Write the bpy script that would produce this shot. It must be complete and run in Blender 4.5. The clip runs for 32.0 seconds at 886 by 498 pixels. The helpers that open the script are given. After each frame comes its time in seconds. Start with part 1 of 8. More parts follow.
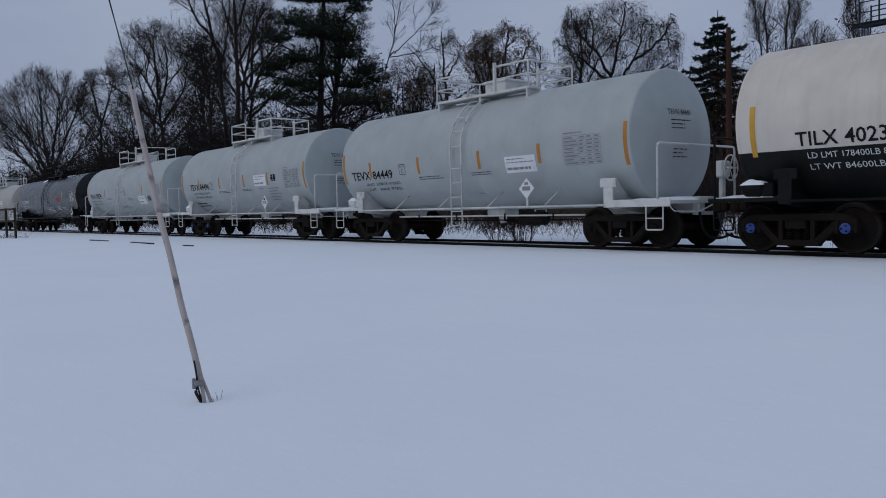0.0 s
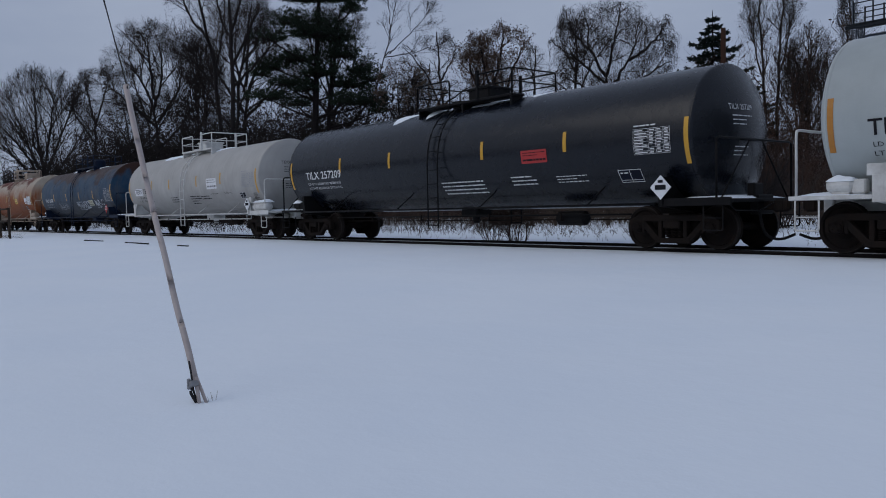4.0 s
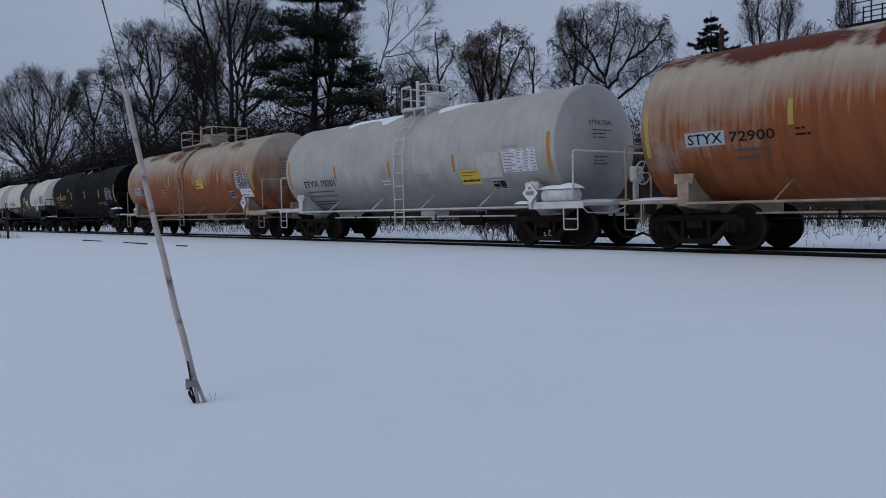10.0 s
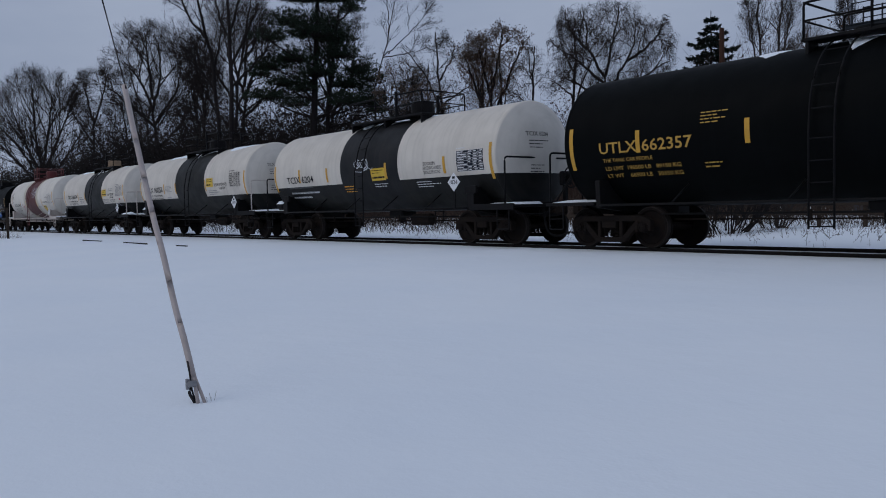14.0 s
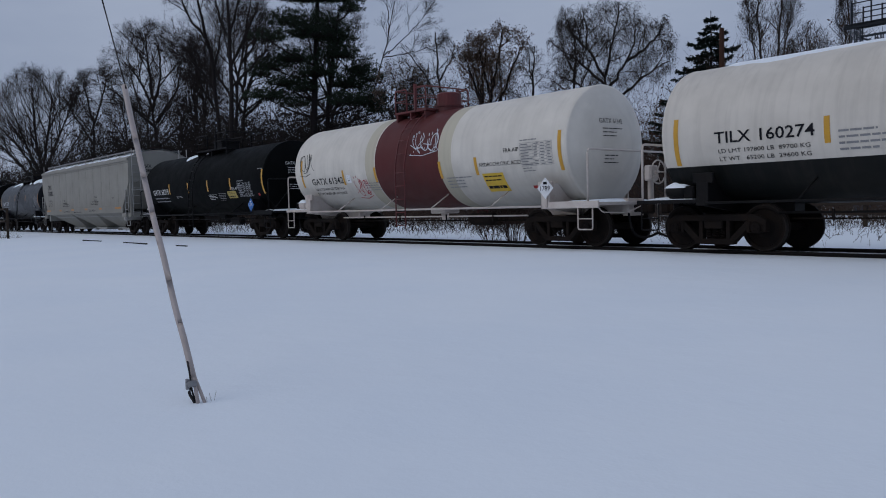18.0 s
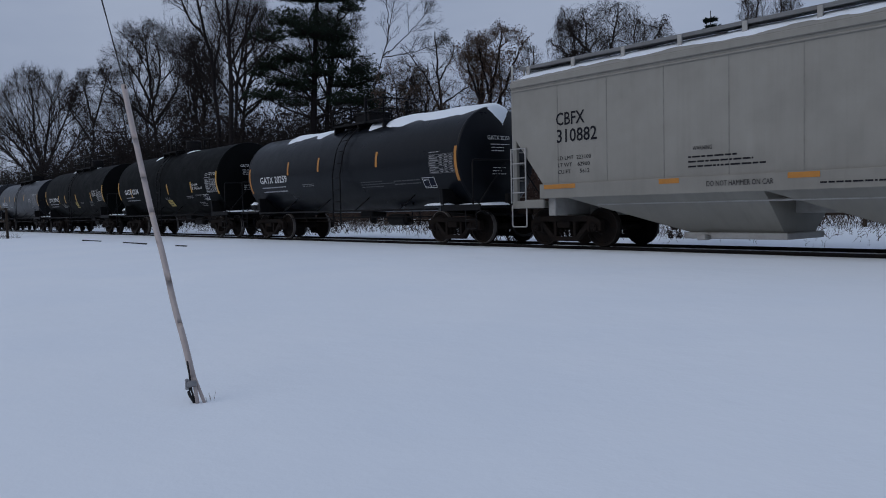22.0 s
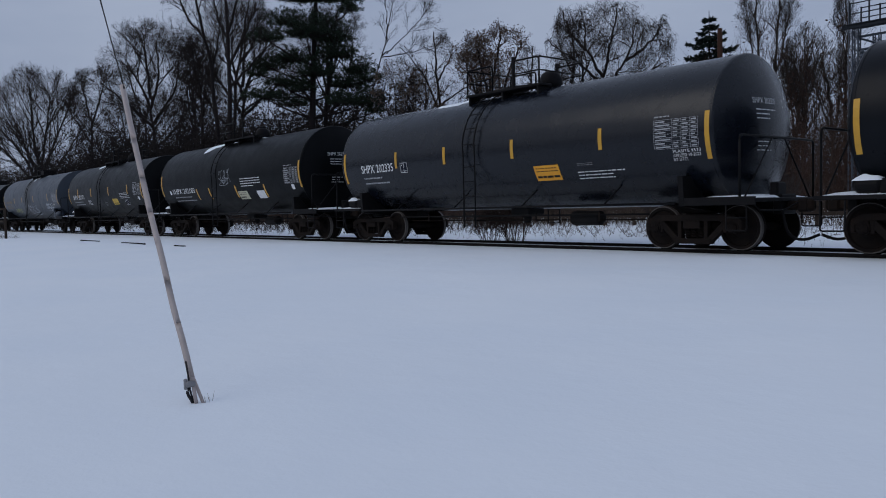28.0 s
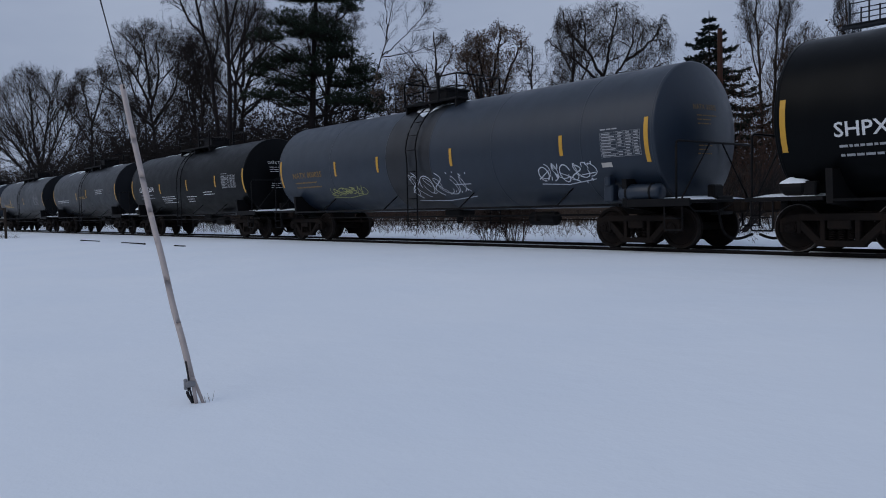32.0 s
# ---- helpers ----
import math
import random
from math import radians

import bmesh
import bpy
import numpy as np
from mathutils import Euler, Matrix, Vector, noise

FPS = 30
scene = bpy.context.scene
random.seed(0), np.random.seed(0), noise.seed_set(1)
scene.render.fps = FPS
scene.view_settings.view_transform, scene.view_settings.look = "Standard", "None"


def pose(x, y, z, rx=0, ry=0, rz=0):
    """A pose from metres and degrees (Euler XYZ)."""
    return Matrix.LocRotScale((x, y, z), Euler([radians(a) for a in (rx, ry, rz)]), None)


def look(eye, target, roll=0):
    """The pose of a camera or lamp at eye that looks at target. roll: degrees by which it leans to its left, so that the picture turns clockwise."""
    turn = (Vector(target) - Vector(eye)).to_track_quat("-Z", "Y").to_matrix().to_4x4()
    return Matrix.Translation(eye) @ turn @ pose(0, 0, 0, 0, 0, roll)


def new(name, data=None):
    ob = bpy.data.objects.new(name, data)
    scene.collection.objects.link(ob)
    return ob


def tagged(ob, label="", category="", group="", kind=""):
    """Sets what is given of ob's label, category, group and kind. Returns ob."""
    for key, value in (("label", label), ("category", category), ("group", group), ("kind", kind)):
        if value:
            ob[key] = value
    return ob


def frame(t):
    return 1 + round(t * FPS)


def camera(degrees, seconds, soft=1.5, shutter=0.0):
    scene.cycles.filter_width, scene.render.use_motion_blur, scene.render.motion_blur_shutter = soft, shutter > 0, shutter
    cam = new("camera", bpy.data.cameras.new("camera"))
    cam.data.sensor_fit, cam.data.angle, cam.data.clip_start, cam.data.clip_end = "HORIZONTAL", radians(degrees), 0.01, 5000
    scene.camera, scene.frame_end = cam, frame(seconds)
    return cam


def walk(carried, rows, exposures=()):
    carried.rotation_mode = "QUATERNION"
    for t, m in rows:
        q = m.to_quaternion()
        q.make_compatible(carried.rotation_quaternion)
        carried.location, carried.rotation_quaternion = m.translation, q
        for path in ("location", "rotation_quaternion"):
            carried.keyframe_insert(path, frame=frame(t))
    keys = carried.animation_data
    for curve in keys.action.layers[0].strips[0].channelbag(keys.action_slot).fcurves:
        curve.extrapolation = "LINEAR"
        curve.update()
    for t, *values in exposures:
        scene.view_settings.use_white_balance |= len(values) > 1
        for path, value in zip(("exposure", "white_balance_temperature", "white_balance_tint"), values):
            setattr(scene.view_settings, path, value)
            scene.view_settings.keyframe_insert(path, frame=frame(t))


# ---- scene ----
cam = camera(58.12, 32.0, soft=1.0)
EYE = (0.0, -15.321, 0.929)
PAN = [(0, 50.779), (0.5, 50.698), (1, 50.657), (1.5, 50.606), (2, 50.576), (3, 50.530), (3.5, 50.480), (5.5, 50.393),
       (6.5, 50.355), (19, 50.345), (25, 50.271), (28, 50.231), (32, 50.231)]
walk(cam, [(t, pose(*EYE, 87.189, 1.247, a)) for t, a in PAN], exposures=[(0, 0.01), (12, 0.01), (20, 0.03), (28, 0.09), (32, 0.10)])

# ---- world and light: a closed winter overcast, no sun disc ----
world = bpy.data.worlds.new("overcast")
scene.world = world
world.use_nodes = True
wn, wl = world.node_tree.nodes, world.node_tree.links
wn.clear()
w_out = wn.new("ShaderNodeOutputWorld")
w_bg = wn.new("ShaderNodeBackground")
w_sky = wn.new("ShaderNodeTexSky")
w_sky.sky_type, w_sky.sun_disc = "NISHITA", False
w_sky.sun_elevation, w_sky.sun_rotation = radians(24), radians(200)
w_sky.air_density, w_sky.dust_density = 1.0, 3.0
w_hsv = wn.new("ShaderNodeHueSaturation")
w_hsv.inputs["Saturation"].default_value = 0.35
w_hsv.inputs["Value"].default_value = 0.10
w_tc = wn.new("ShaderNodeTexCoord")
w_map = wn.new("ShaderNodeMapping")
w_map.inputs["Scale"].default_value = (1.0, 1.0, 3.2)
w_noise = wn.new("ShaderNodeTexNoise")
w_noise.inputs["Scale"].default_value, w_noise.inputs["Detail"].default_value = 2.4, 5
w_noise.inputs["Roughness"].default_value = 0.5
w_ramp = wn.new("ShaderNodeValToRGB")
w_ramp.color_ramp.elements[0].position, w_ramp.color_ramp.elements[1].position = 0.32, 0.72
w_ramp.color_ramp.elements[0].color = (0.272, 0.335, 0.478, 1)
w_ramp.color_ramp.elements[1].color = (0.378, 0.442, 0.582, 1)
w_sep = wn.new("ShaderNodeSeparateXYZ")
w_grad = wn.new("ShaderNodeMapRange")
w_grad.inputs["From Min"].default_value, w_grad.inputs["From Max"].default_value = 0.15, 1.0
w_grad.inputs["To Min"].default_value, w_grad.inputs["To Max"].default_value = 1.28, 1.47
w_mul = wn.new("ShaderNodeVectorMath")
w_mul.operation = "SCALE"
w_mix = wn.new("ShaderNodeMix")
w_mix.data_type = "RGBA"
w_mix.inputs["Factor"].default_value = 0.12
wl.new(w_tc.outputs["Generated"], w_map.inputs["Vector"])
wl.new(w_map.outputs["Vector"], w_noise.inputs["Vector"])
wl.new(w_noise.outputs["Fac"], w_ramp.inputs["Fac"])
wl.new(w_tc.outputs["Generated"], w_sep.inputs["Vector"])
wl.new(w_sep.outputs["Z"], w_grad.inputs["Value"])
wl.new(w_ramp.outputs["Color"], w_mul.inputs[0])
wl.new(w_grad.outputs["Result"], w_mul.inputs["Scale"])
wl.new(w_sky.outputs["Color"], w_hsv.inputs["Color"])
wl.new(w_mul.outputs["Vector"], w_mix.inputs["A"])
wl.new(w_hsv.outputs["Color"], w_mix.inputs["B"])
wl.new(w_mix.outputs["Result"], w_bg.inputs["Color"])
w_bg.inputs["Strength"].default_value = 0.72
wl.new(w_bg.outputs["Background"], w_out.inputs["Surface"])

sun_data = bpy.data.lights.new("sun", "SUN")
sun_data.energy, sun_data.angle, sun_data.color = 0.5, radians(40), (1.0, 0.95, 0.9)
sun = new("sun", sun_data)
sun.matrix_world = look((-30, -60, 60), (0, 0, 0))


# ---- node helpers and materials ----
def node_material(name, colour, rough=0.6, metal=0.0, spec=0.5):
    mat = bpy.data.materials.new(name)
    mat.use_nodes = True
    bsdf = mat.node_tree.nodes["Principled BSDF"]
    bsdf.inputs["Base Color"].default_value = (*colour, 1)
    bsdf.inputs["Roughness"].default_value = rough
    bsdf.inputs["Metallic"].default_value = metal
    bsdf.inputs["Specular IOR Level"].default_value = spec
    return mat, mat.node_tree.nodes, mat.node_tree.links, bsdf


def coords(n, l, scale=(1, 1, 1), kind="Object"):
    tc, mp = n.new("ShaderNodeTexCoord"), n.new("ShaderNodeMapping")
    mp.inputs["Scale"].default_value = scale
    l.new(tc.outputs[kind], mp.inputs["Vector"])
    return mp.outputs["Vector"]


def noise_fac(n, l, vec, scale, detail=5, lo=0.4, hi=0.6, rough=0.55):
    tx, mr = n.new("ShaderNodeTexNoise"), n.new("ShaderNodeMapRange")
    tx.inputs["Scale"].default_value, tx.inputs["Detail"].default_value = scale, detail
    tx.inputs["Roughness"].default_value = rough
    mr.inputs["From Min"].default_value, mr.inputs["From Max"].default_value = lo, hi
    l.new(vec, tx.inputs["Vector"])
    l.new(tx.outputs["Fac"], mr.inputs["Value"])
    return mr.outputs["Result"]


def mixed(n, l, fac, a, b):
    mx = n.new("ShaderNodeMix")
    mx.data_type = "RGBA"
    for key, val in (("Factor", fac), ("A", a), ("B", b)):
        if hasattr(val, "is_output"):
            l.new(val, mx.inputs[key])
        else:
            mx.inputs[key].default_value = val if key == "Factor" else (*val, 1)
    return mx.outputs["Result"]


def arith(n, l, op, a, b, clamp=False):
    m = n.new("ShaderNodeMath")
    m.operation, m.use_clamp = op, clamp
    for i, val in enumerate((a, b)):
        if hasattr(val, "is_output"):
            l.new(val, m.inputs[i])
        else:
            m.inputs[i].default_value = val
    return m.outputs[0]


def bumped(n, l, bsdf, height, strength=0.3, dist=0.02):
    b = n.new("ShaderNodeBump")
    b.inputs["Strength"].default_value, b.inputs["Distance"].default_value = strength, dist
    l.new(height, b.inputs["Height"])
    l.new(b.outputs["Normal"], bsdf.inputs["Normal"])


def plain(name, colour, rough=0.6, metal=0.0, dirt=(0.05, 0.04, 0.03), amount=0.35, scale=6.0):
    """A painted or bare surface with dirt and fine grain."""
    mat, n, l, b = node_material(name, colour, rough, metal, 0.08 if max(colour) < 0.06 else 0.4)
    v = coords(n, l)
    f1 = noise_fac(n, l, v, scale, 6, 0.45, 0.75)
    f2 = noise_fac(n, l, v, scale * 9, 3, 0.35, 0.7)
    f = arith(n, l, "MULTIPLY", f1, amount)
    c = mixed(n, l, f, colour, dirt)
    c = mixed(n, l, arith(n, l, "MULTIPLY", f2, 0.18), c, tuple(x * 0.6 for x in colour))
    l.new(c, b.inputs["Base Color"])
    bumped(n, l, b, f2, 0.15, 0.004)
    return mat


LOWER_DARK = (0.013, 0.0095, 0.008)


def tank_paint(name, colour, rough=0.5, grime=0.25, rust=0.0, rust_top=0.0, bands=(), split=None, low=(0.012, 0.013, 0.014), streak=0.3,
               rust_colour=(0.128, 0.030, 0.011), sheen=None, lower_dark=0.0):
    """Car paint in the car's own space: bands (x0, x1, colour), a lower colour below the height split, run-down streaks, and rust."""
    mat, n, l, b = node_material(name, colour, rough, 0.0, sheen if sheen is not None else 0.05 if max(colour) < 0.008 else 0.15 if max(colour) < 0.05 else 0.18)
    v = coords(n, l)
    sep = n.new("ShaderNodeSeparateXYZ")
    l.new(v, sep.inputs["Vector"])
    x, z = sep.outputs["X"], sep.outputs["Z"]
    c = mixed(n, l, noise_fac(n, l, v, 1.3, 4, 0.3, 0.7), colour, tuple(k * 0.86 for k in colour))
    if split is not None:
        c = mixed(n, l, arith(n, l, "LESS_THAN", z, split), c, low)
    for x0, x1, col in bands:
        inside = arith(n, l, "MULTIPLY", arith(n, l, "GREATER_THAN", x, x0), arith(n, l, "LESS_THAN", x, x1))
        c = mixed(n, l, inside, c, col)
    # long runs of dirt down the side
    runs = noise_fac(n, l, coords(n, l, (5.0, 1.0, 0.25)), 1.6, 6, 0.48, 0.78)
    c = mixed(n, l, arith(n, l, "MULTIPLY", runs, streak), c, tuple(min(0.055, 0.006 + 1.6 * k) for k in colour) if max(colour) < 0.06 else (0.075, 0.062, 0.050))
    blot = noise_fac(n, l, v, 0.9, 7, 0.46, 0.74)
    c = mixed(n, l, arith(n, l, "MULTIPLY", blot, grime), c, tuple(0.008 + 1.7 * k for k in colour) if max(colour) < 0.06 else (0.10, 0.082, 0.066))
    # Darkens towards the bottom, edge broken by noise; dirt on the blue and maroon cars.
    if lower_dark > 0:
        lower_fade = n.new("ShaderNodeMapRange")
        lower_fade.inputs["From Min"].default_value, lower_fade.inputs["From Max"].default_value = 1.95, 1.25
        l.new(arith(n, l, "ADD", z, arith(n, l, "MULTIPLY", noise_fac(n, l, coords(n, l, (2.0, 1.0, 0.5)), 1.1, 6, 0.3, 0.7), -0.5)), lower_fade.inputs["Value"])
        c = mixed(n, l, arith(n, l, "MULTIPLY", lower_fade.outputs["Result"], lower_dark), c, LOWER_DARK)
    if rust > 0:
        low_part = n.new("ShaderNodeMapRange")
        low_part.inputs["From Min"].default_value, low_part.inputs["From Max"].default_value = 3.45, 1.75
        l.new(z, low_part.inputs["Value"])
        stain = noise_fac(n, l, coords(n, l, (0.5, 1.0, 0.6)), 1.0, 9, 0.26, 0.58)
        stain = arith(n, l, "MULTIPLY", stain, low_part.outputs["Result"])
        fine = noise_fac(n, l, coords(n, l, (9.0, 1.0, 0.5)), 1.5, 5, 0.35, 0.7)
        stain = arith(n, l, "MULTIPLY", stain, arith(n, l, "ADD", arith(n, l, "MULTIPLY", fine, 0.5), 0.6), True)
        c = mixed(n, l, arith(n, l, "MULTIPLY", stain, rust, True), c, (0.25, 0.078, 0.027))
        deep = noise_fac(n, l, coords(n, l, (5.0, 1.0, 0.45)), 1.2, 9, 0.44, 0.66)
        deep = arith(n, l, "MULTIPLY", deep, low_part.outputs["Result"])
        c = mixed(n, l, arith(n, l, "MULTIPLY", deep, 0.55, True), c, (0.095, 0.031, 0.014))
    if rust_top > 0:
        up = n.new("ShaderNodeMapRange")
        up.inputs["From Min"].default_value, up.inputs["From Max"].default_value = 2.75, 3.7
        l.new(z, up.inputs["Value"])
        patch = noise_fac(n, l, coords(n, l, (0.42, 1.0, 0.6)), 0.9, 7, 0.0, 1.0, 0.6)
        drip = noise_fac(n, l, coords(n, l, (4.0, 1.0, 0.22)), 1.1, 5, 0.0, 1.0, 0.6)
        edge = arith(n, l, "ADD", arith(n, l, "MULTIPLY", patch, 0.84), arith(n, l, "MULTIPLY", drip, 0.16))
        edge = arith(n, l, "ADD", edge, arith(n, l, "MULTIPLY", up.outputs["Result"], 0.26))
        hard = n.new("ShaderNodeMapRange")
        hard.inputs["From Min"].default_value, hard.inputs["From Max"].default_value = 0.79 - 0.5 * rust_top, 0.88 - 0.5 * rust_top
        l.new(edge, hard.inputs["Value"])
        up2 = arith(n, l, "GREATER_THAN", up.outputs["Result"], 0.001)
        c = mixed(n, l, arith(n, l, "MULTIPLY", hard.outputs["Result"], up2), c, rust_colour)
    l.new(c, b.inputs["Base Color"])
    grain = noise_fac(n, l, v, 34.0, 3, 0.3, 0.7)
    dent = noise_fac(n, l, v, 1.1, 2, 0.2, 0.8)
    bumped(n, l, b, arith(n, l, "ADD", arith(n, l, "MULTIPLY", grain, 0.15), dent), 0.16, 0.03)
    rr = noise_fac(n, l, v, 2.2, 4, 0.2, 0.9)
    l.new(arith(n, l, "ADD", arith(n, l, "MULTIPLY", rr, 0.2), rough - 0.1), b.inputs["Roughness"])
    return mat


def snow_material(name, bump=0.35):
    mat, n, l, b = node_material(name, (0.78, 0.83, 0.885), 0.75, 0.0, 0.25)
    v = coords(n, l)
    big = noise_fac(n, l, v, 0.35, 4, 0.3, 0.7)
    l.new(mixed(n, l, big, (0.775, 0.83, 0.89), (0.815, 0.86, 0.905)), b.inputs["Base Color"])
    h = arith(n, l, "ADD", arith(n, l, "MULTIPLY", noise_fac(n, l, v, 1.4, 5, 0.2, 0.8), 1.0), arith(n, l, "MULTIPLY", noise_fac(n, l, v, 42, 3, 0.2, 0.8), 0.05))
    bumped(n, l, b, h, bump, 0.05)
    return mat


SNOW = snow_material("snow")
SNOW_CAP = snow_material("snow_cap", 0.5)
IRON = plain("dark_iron", (0.013, 0.0105, 0.0095), 0.85, 0.0, (0.026, 0.016, 0.011), 0.6, 4)
RUSTY_IRON = plain("rusty_iron", (0.011, 0.009, 0.0085), 0.85, 0.0, (0.026, 0.016, 0.011), 0.5, 4)
TREAD = plain("wheel_tread", (0.035, 0.030, 0.028), 0.6, 0.3, (0.015, 0.012, 0.010), 0.7, 3)
BRIGHT_TREAD = plain("polished_wheel_rim", (0.13, 0.118, 0.11), 0.5, 0.3, (0.06, 0.05, 0.045), 0.5, 3)
RAIL_TOP = plain("rail_steel", (0.010, 0.009, 0.009), 0.7, 0.0, (0.018, 0.013, 0.010), 0.5, 3)
WHITE_STEEL = plain("white_steel", (0.62, 0.62, 0.60), 0.55, 0.0, (0.14, 0.11, 0.09), 0.45, 3)
CREAM_STEEL = plain("cream_steel", (0.38, 0.31, 0.24), 0.6, 0.0, (0.13, 0.055, 0.03), 0.7, 3)
BLACK_STEEL = plain("black_steel", (0.008, 0.008, 0.009), 0.55, 0.0, (0.020, 0.017, 0.015), 0.5, 3)
BLUE_STEEL = plain("blue_steel", (0.009, 0.018, 0.040), 0.5, 0.0, (0.020, 0.011, 0.008), 0.7, 3)
MAROON_STEEL = plain("maroon_steel", (0.12, 0.022, 0.022), 0.55, 0.0, (0.05, 0.03, 0.03), 0.5, 3)
GREY_STEEL = plain("grey_steel", (0.36, 0.355, 0.34), 0.6, 0.0, (0.12, 0.09, 0.07), 0.4, 3)
HUB_BLUE = plain("blue_cap", (0.02, 0.07, 0.30), 0.5)
RUBBER = plain("rubber", (0.012, 0.012, 0.013), 0.7)
YELLOW = plain("yellow_reflective", (0.58, 0.31, 0.03), 0.4, 0.0, (0.25, 0.13, 0.03), 0.25, 5)
ORANGE = plain("orange_reflective", (0.44, 0.185, 0.03), 0.45, 0.0, (0.25, 0.11, 0.03), 0.3, 5)
INK_BLACK = plain("black_lettering", (0.014, 0.014, 0.018), 0.6, amount=0.1)
INK_WHITE = plain("white_lettering", (0.66, 0.67, 0.68), 0.6, amount=0.25)
INK_YELLOW = plain("yellow_lettering", (0.50, 0.29, 0.05), 0.55, amount=0.2)
INK_GREY = plain("grey_lettering", (0.24, 0.24, 0.25), 0.6, amount=0.2)
INK_SOFT = plain("dulled_white_lettering", (0.34, 0.35, 0.37), 0.6, amount=0.25)
INK_RED = plain("red_lettering", (0.42, 0.03, 0.03), 0.6, amount=0.2)
STICKER_YELLOW = plain("yellow_sticker", (0.64, 0.42, 0.035), 0.45, amount=0.15)
STICKER_ORANGE = plain("orange_sticker", (0.80, 0.36, 0.02), 0.45, amount=0.15)
STICKER_WHITE = plain("white_sticker", (0.74, 0.75, 0.77), 0.5, amount=0.15)
STICKER_NAVY = plain("navy_sticker", (0.008, 0.011, 0.022), 0.5, amount=0.15)
SPRAY_WHITE = plain("white_spray_paint", (0.60, 0.64, 0.70), 0.6, amount=0.1)
SPRAY_RED = plain("red_spray_paint", (0.40, 0.05, 0.07), 0.6, amount=0.1)
SPRAY_BROWN = plain("brown_spray_paint", (0.10, 0.035, 0.022), 0.6, amount=0.1)
SPRAY_BLACK = plain("black_spray_paint", (0.02, 0.02, 0.025), 0.6, amount=0.1)
SPRAY_LIME = plain("lime_spray_paint", (0.35, 0.36, 0.14), 0.6, amount=0.1)


# ---- mesh helpers ----
def mesh_object(name, data, parent=None, label=""):
    ob = new(name, data)
    if parent is not None:
        ob.parent = parent
    if label:
        ob["label"] = label
    return ob


def to_mesh(name, bm, materials, smooth=True):
    me = bpy.data.meshes.new(name)
    bm.to_mesh(me)
    bm.free()
    for m in materials if isinstance(materials, (list, tuple)) else [materials]:
        me.materials.append(m)
    if smooth:
        me.shade_smooth()
    return me


def part(name, bm, material, parent, label="", smooth=False):
    ob = mesh_object(name, to_mesh(name, bm, material, smooth), parent, label)
    if name in ("small_print", "end_data", "test_table", "sticker_print", "load_data"):
        ob["kind"] = "stuff"
    return ob


def raw_mesh(name, verts, faces, materials, smooth=False):
    me = bpy.data.meshes.new(name)
    me.from_pydata(verts, [], faces)
    for m in materials if isinstance(materials, (list, tuple)) else [materials]:
        me.materials.append(m)
    if smooth:
        me.shade_smooth()
    return me


def add_box(bm, lo, hi, bevel=0.0, slot=0):
    lo, hi = Vector(lo), Vector(hi)
    made = bmesh.ops.create_cube(bm, size=1.0, matrix=Matrix.Translation((lo + hi) / 2) @ Matrix.Diagonal((*(hi - lo), 1)))
    faces = list({f for v in made["verts"] for f in v.link_faces})
    for f in faces:
        f.material_index = slot
    if bevel > 0:
        edges = list({e for v in made["verts"] for e in v.link_edges})
        out = bmesh.ops.bevel(bm, geom=edges, offset=bevel, segments=1, affect="EDGES")
        for f in out["faces"]:
            f.material_index = slot
    return bm


def box(lo, hi, bevel=0.01):
    return add_box(bmesh.new(), lo, hi, bevel)


def add_tube(bm, points, radius, sides=8, closed=False, slot=0, ends=None):
    """A round bar along points; ends: its radius at the far end, for a taper."""
    pts = [Vector(p) for p in points]
    rings = []
    for i, p in enumerate(pts):
        a = pts[i - 1] if i > 0 or closed else p
        b = pts[(i + 1) % len(pts)] if i < len(pts) - 1 or closed else p
        d = (b - a).normalized()
        up = Vector((0, 0, 1)) if abs(d.z) < 0.9 else Vector((0, 1, 0))
        u = d.cross(up).normalized()
        w = u.cross(d)
        r = radius if ends is None else radius + (ends - radius) * i / max(1, len(pts) - 1)
        rings.append([bm.verts.new(p + r * (math.cos(2 * math.pi * k / sides) * u + math.sin(2 * math.pi * k / sides) * w)) for k in range(sides)])
    last = len(rings) if closed else len(rings) - 1
    for i in range(last):
        r0, r1 = rings[i], rings[(i + 1) % len(rings)]
        for k in range(sides):
            bm.faces.new((r0[k], r0[(k + 1) % sides], r1[(k + 1) % sides], r1[k])).material_index = slot
    if not closed:
        bm.faces.new(rings[0][::-1]).material_index = slot
        bm.faces.new(rings[-1]).material_index = slot
    return bm


def tube(points, radius, sides=8, closed=False):
    return add_tube(bmesh.new(), points, radius, sides, closed)


def bend(points, cut=0.08, steps=3):
    """The corners of a path of points rounded off."""
    pts = [Vector(p) for p in points]
    out = [pts[0]]
    for a, b, c in zip(pts, pts[1:], pts[2:]):
        p, q = b + (a - b).normalized() * min(cut, (a - b).length / 2), b + (c - b).normalized() * min(cut, (c - b).length / 2)
        for k in range(steps + 1):
            s = k / steps
            out.append(p * (1 - s) ** 2 + b * 2 * s * (1 - s) + q * s * s)
    return out + [pts[-1]]


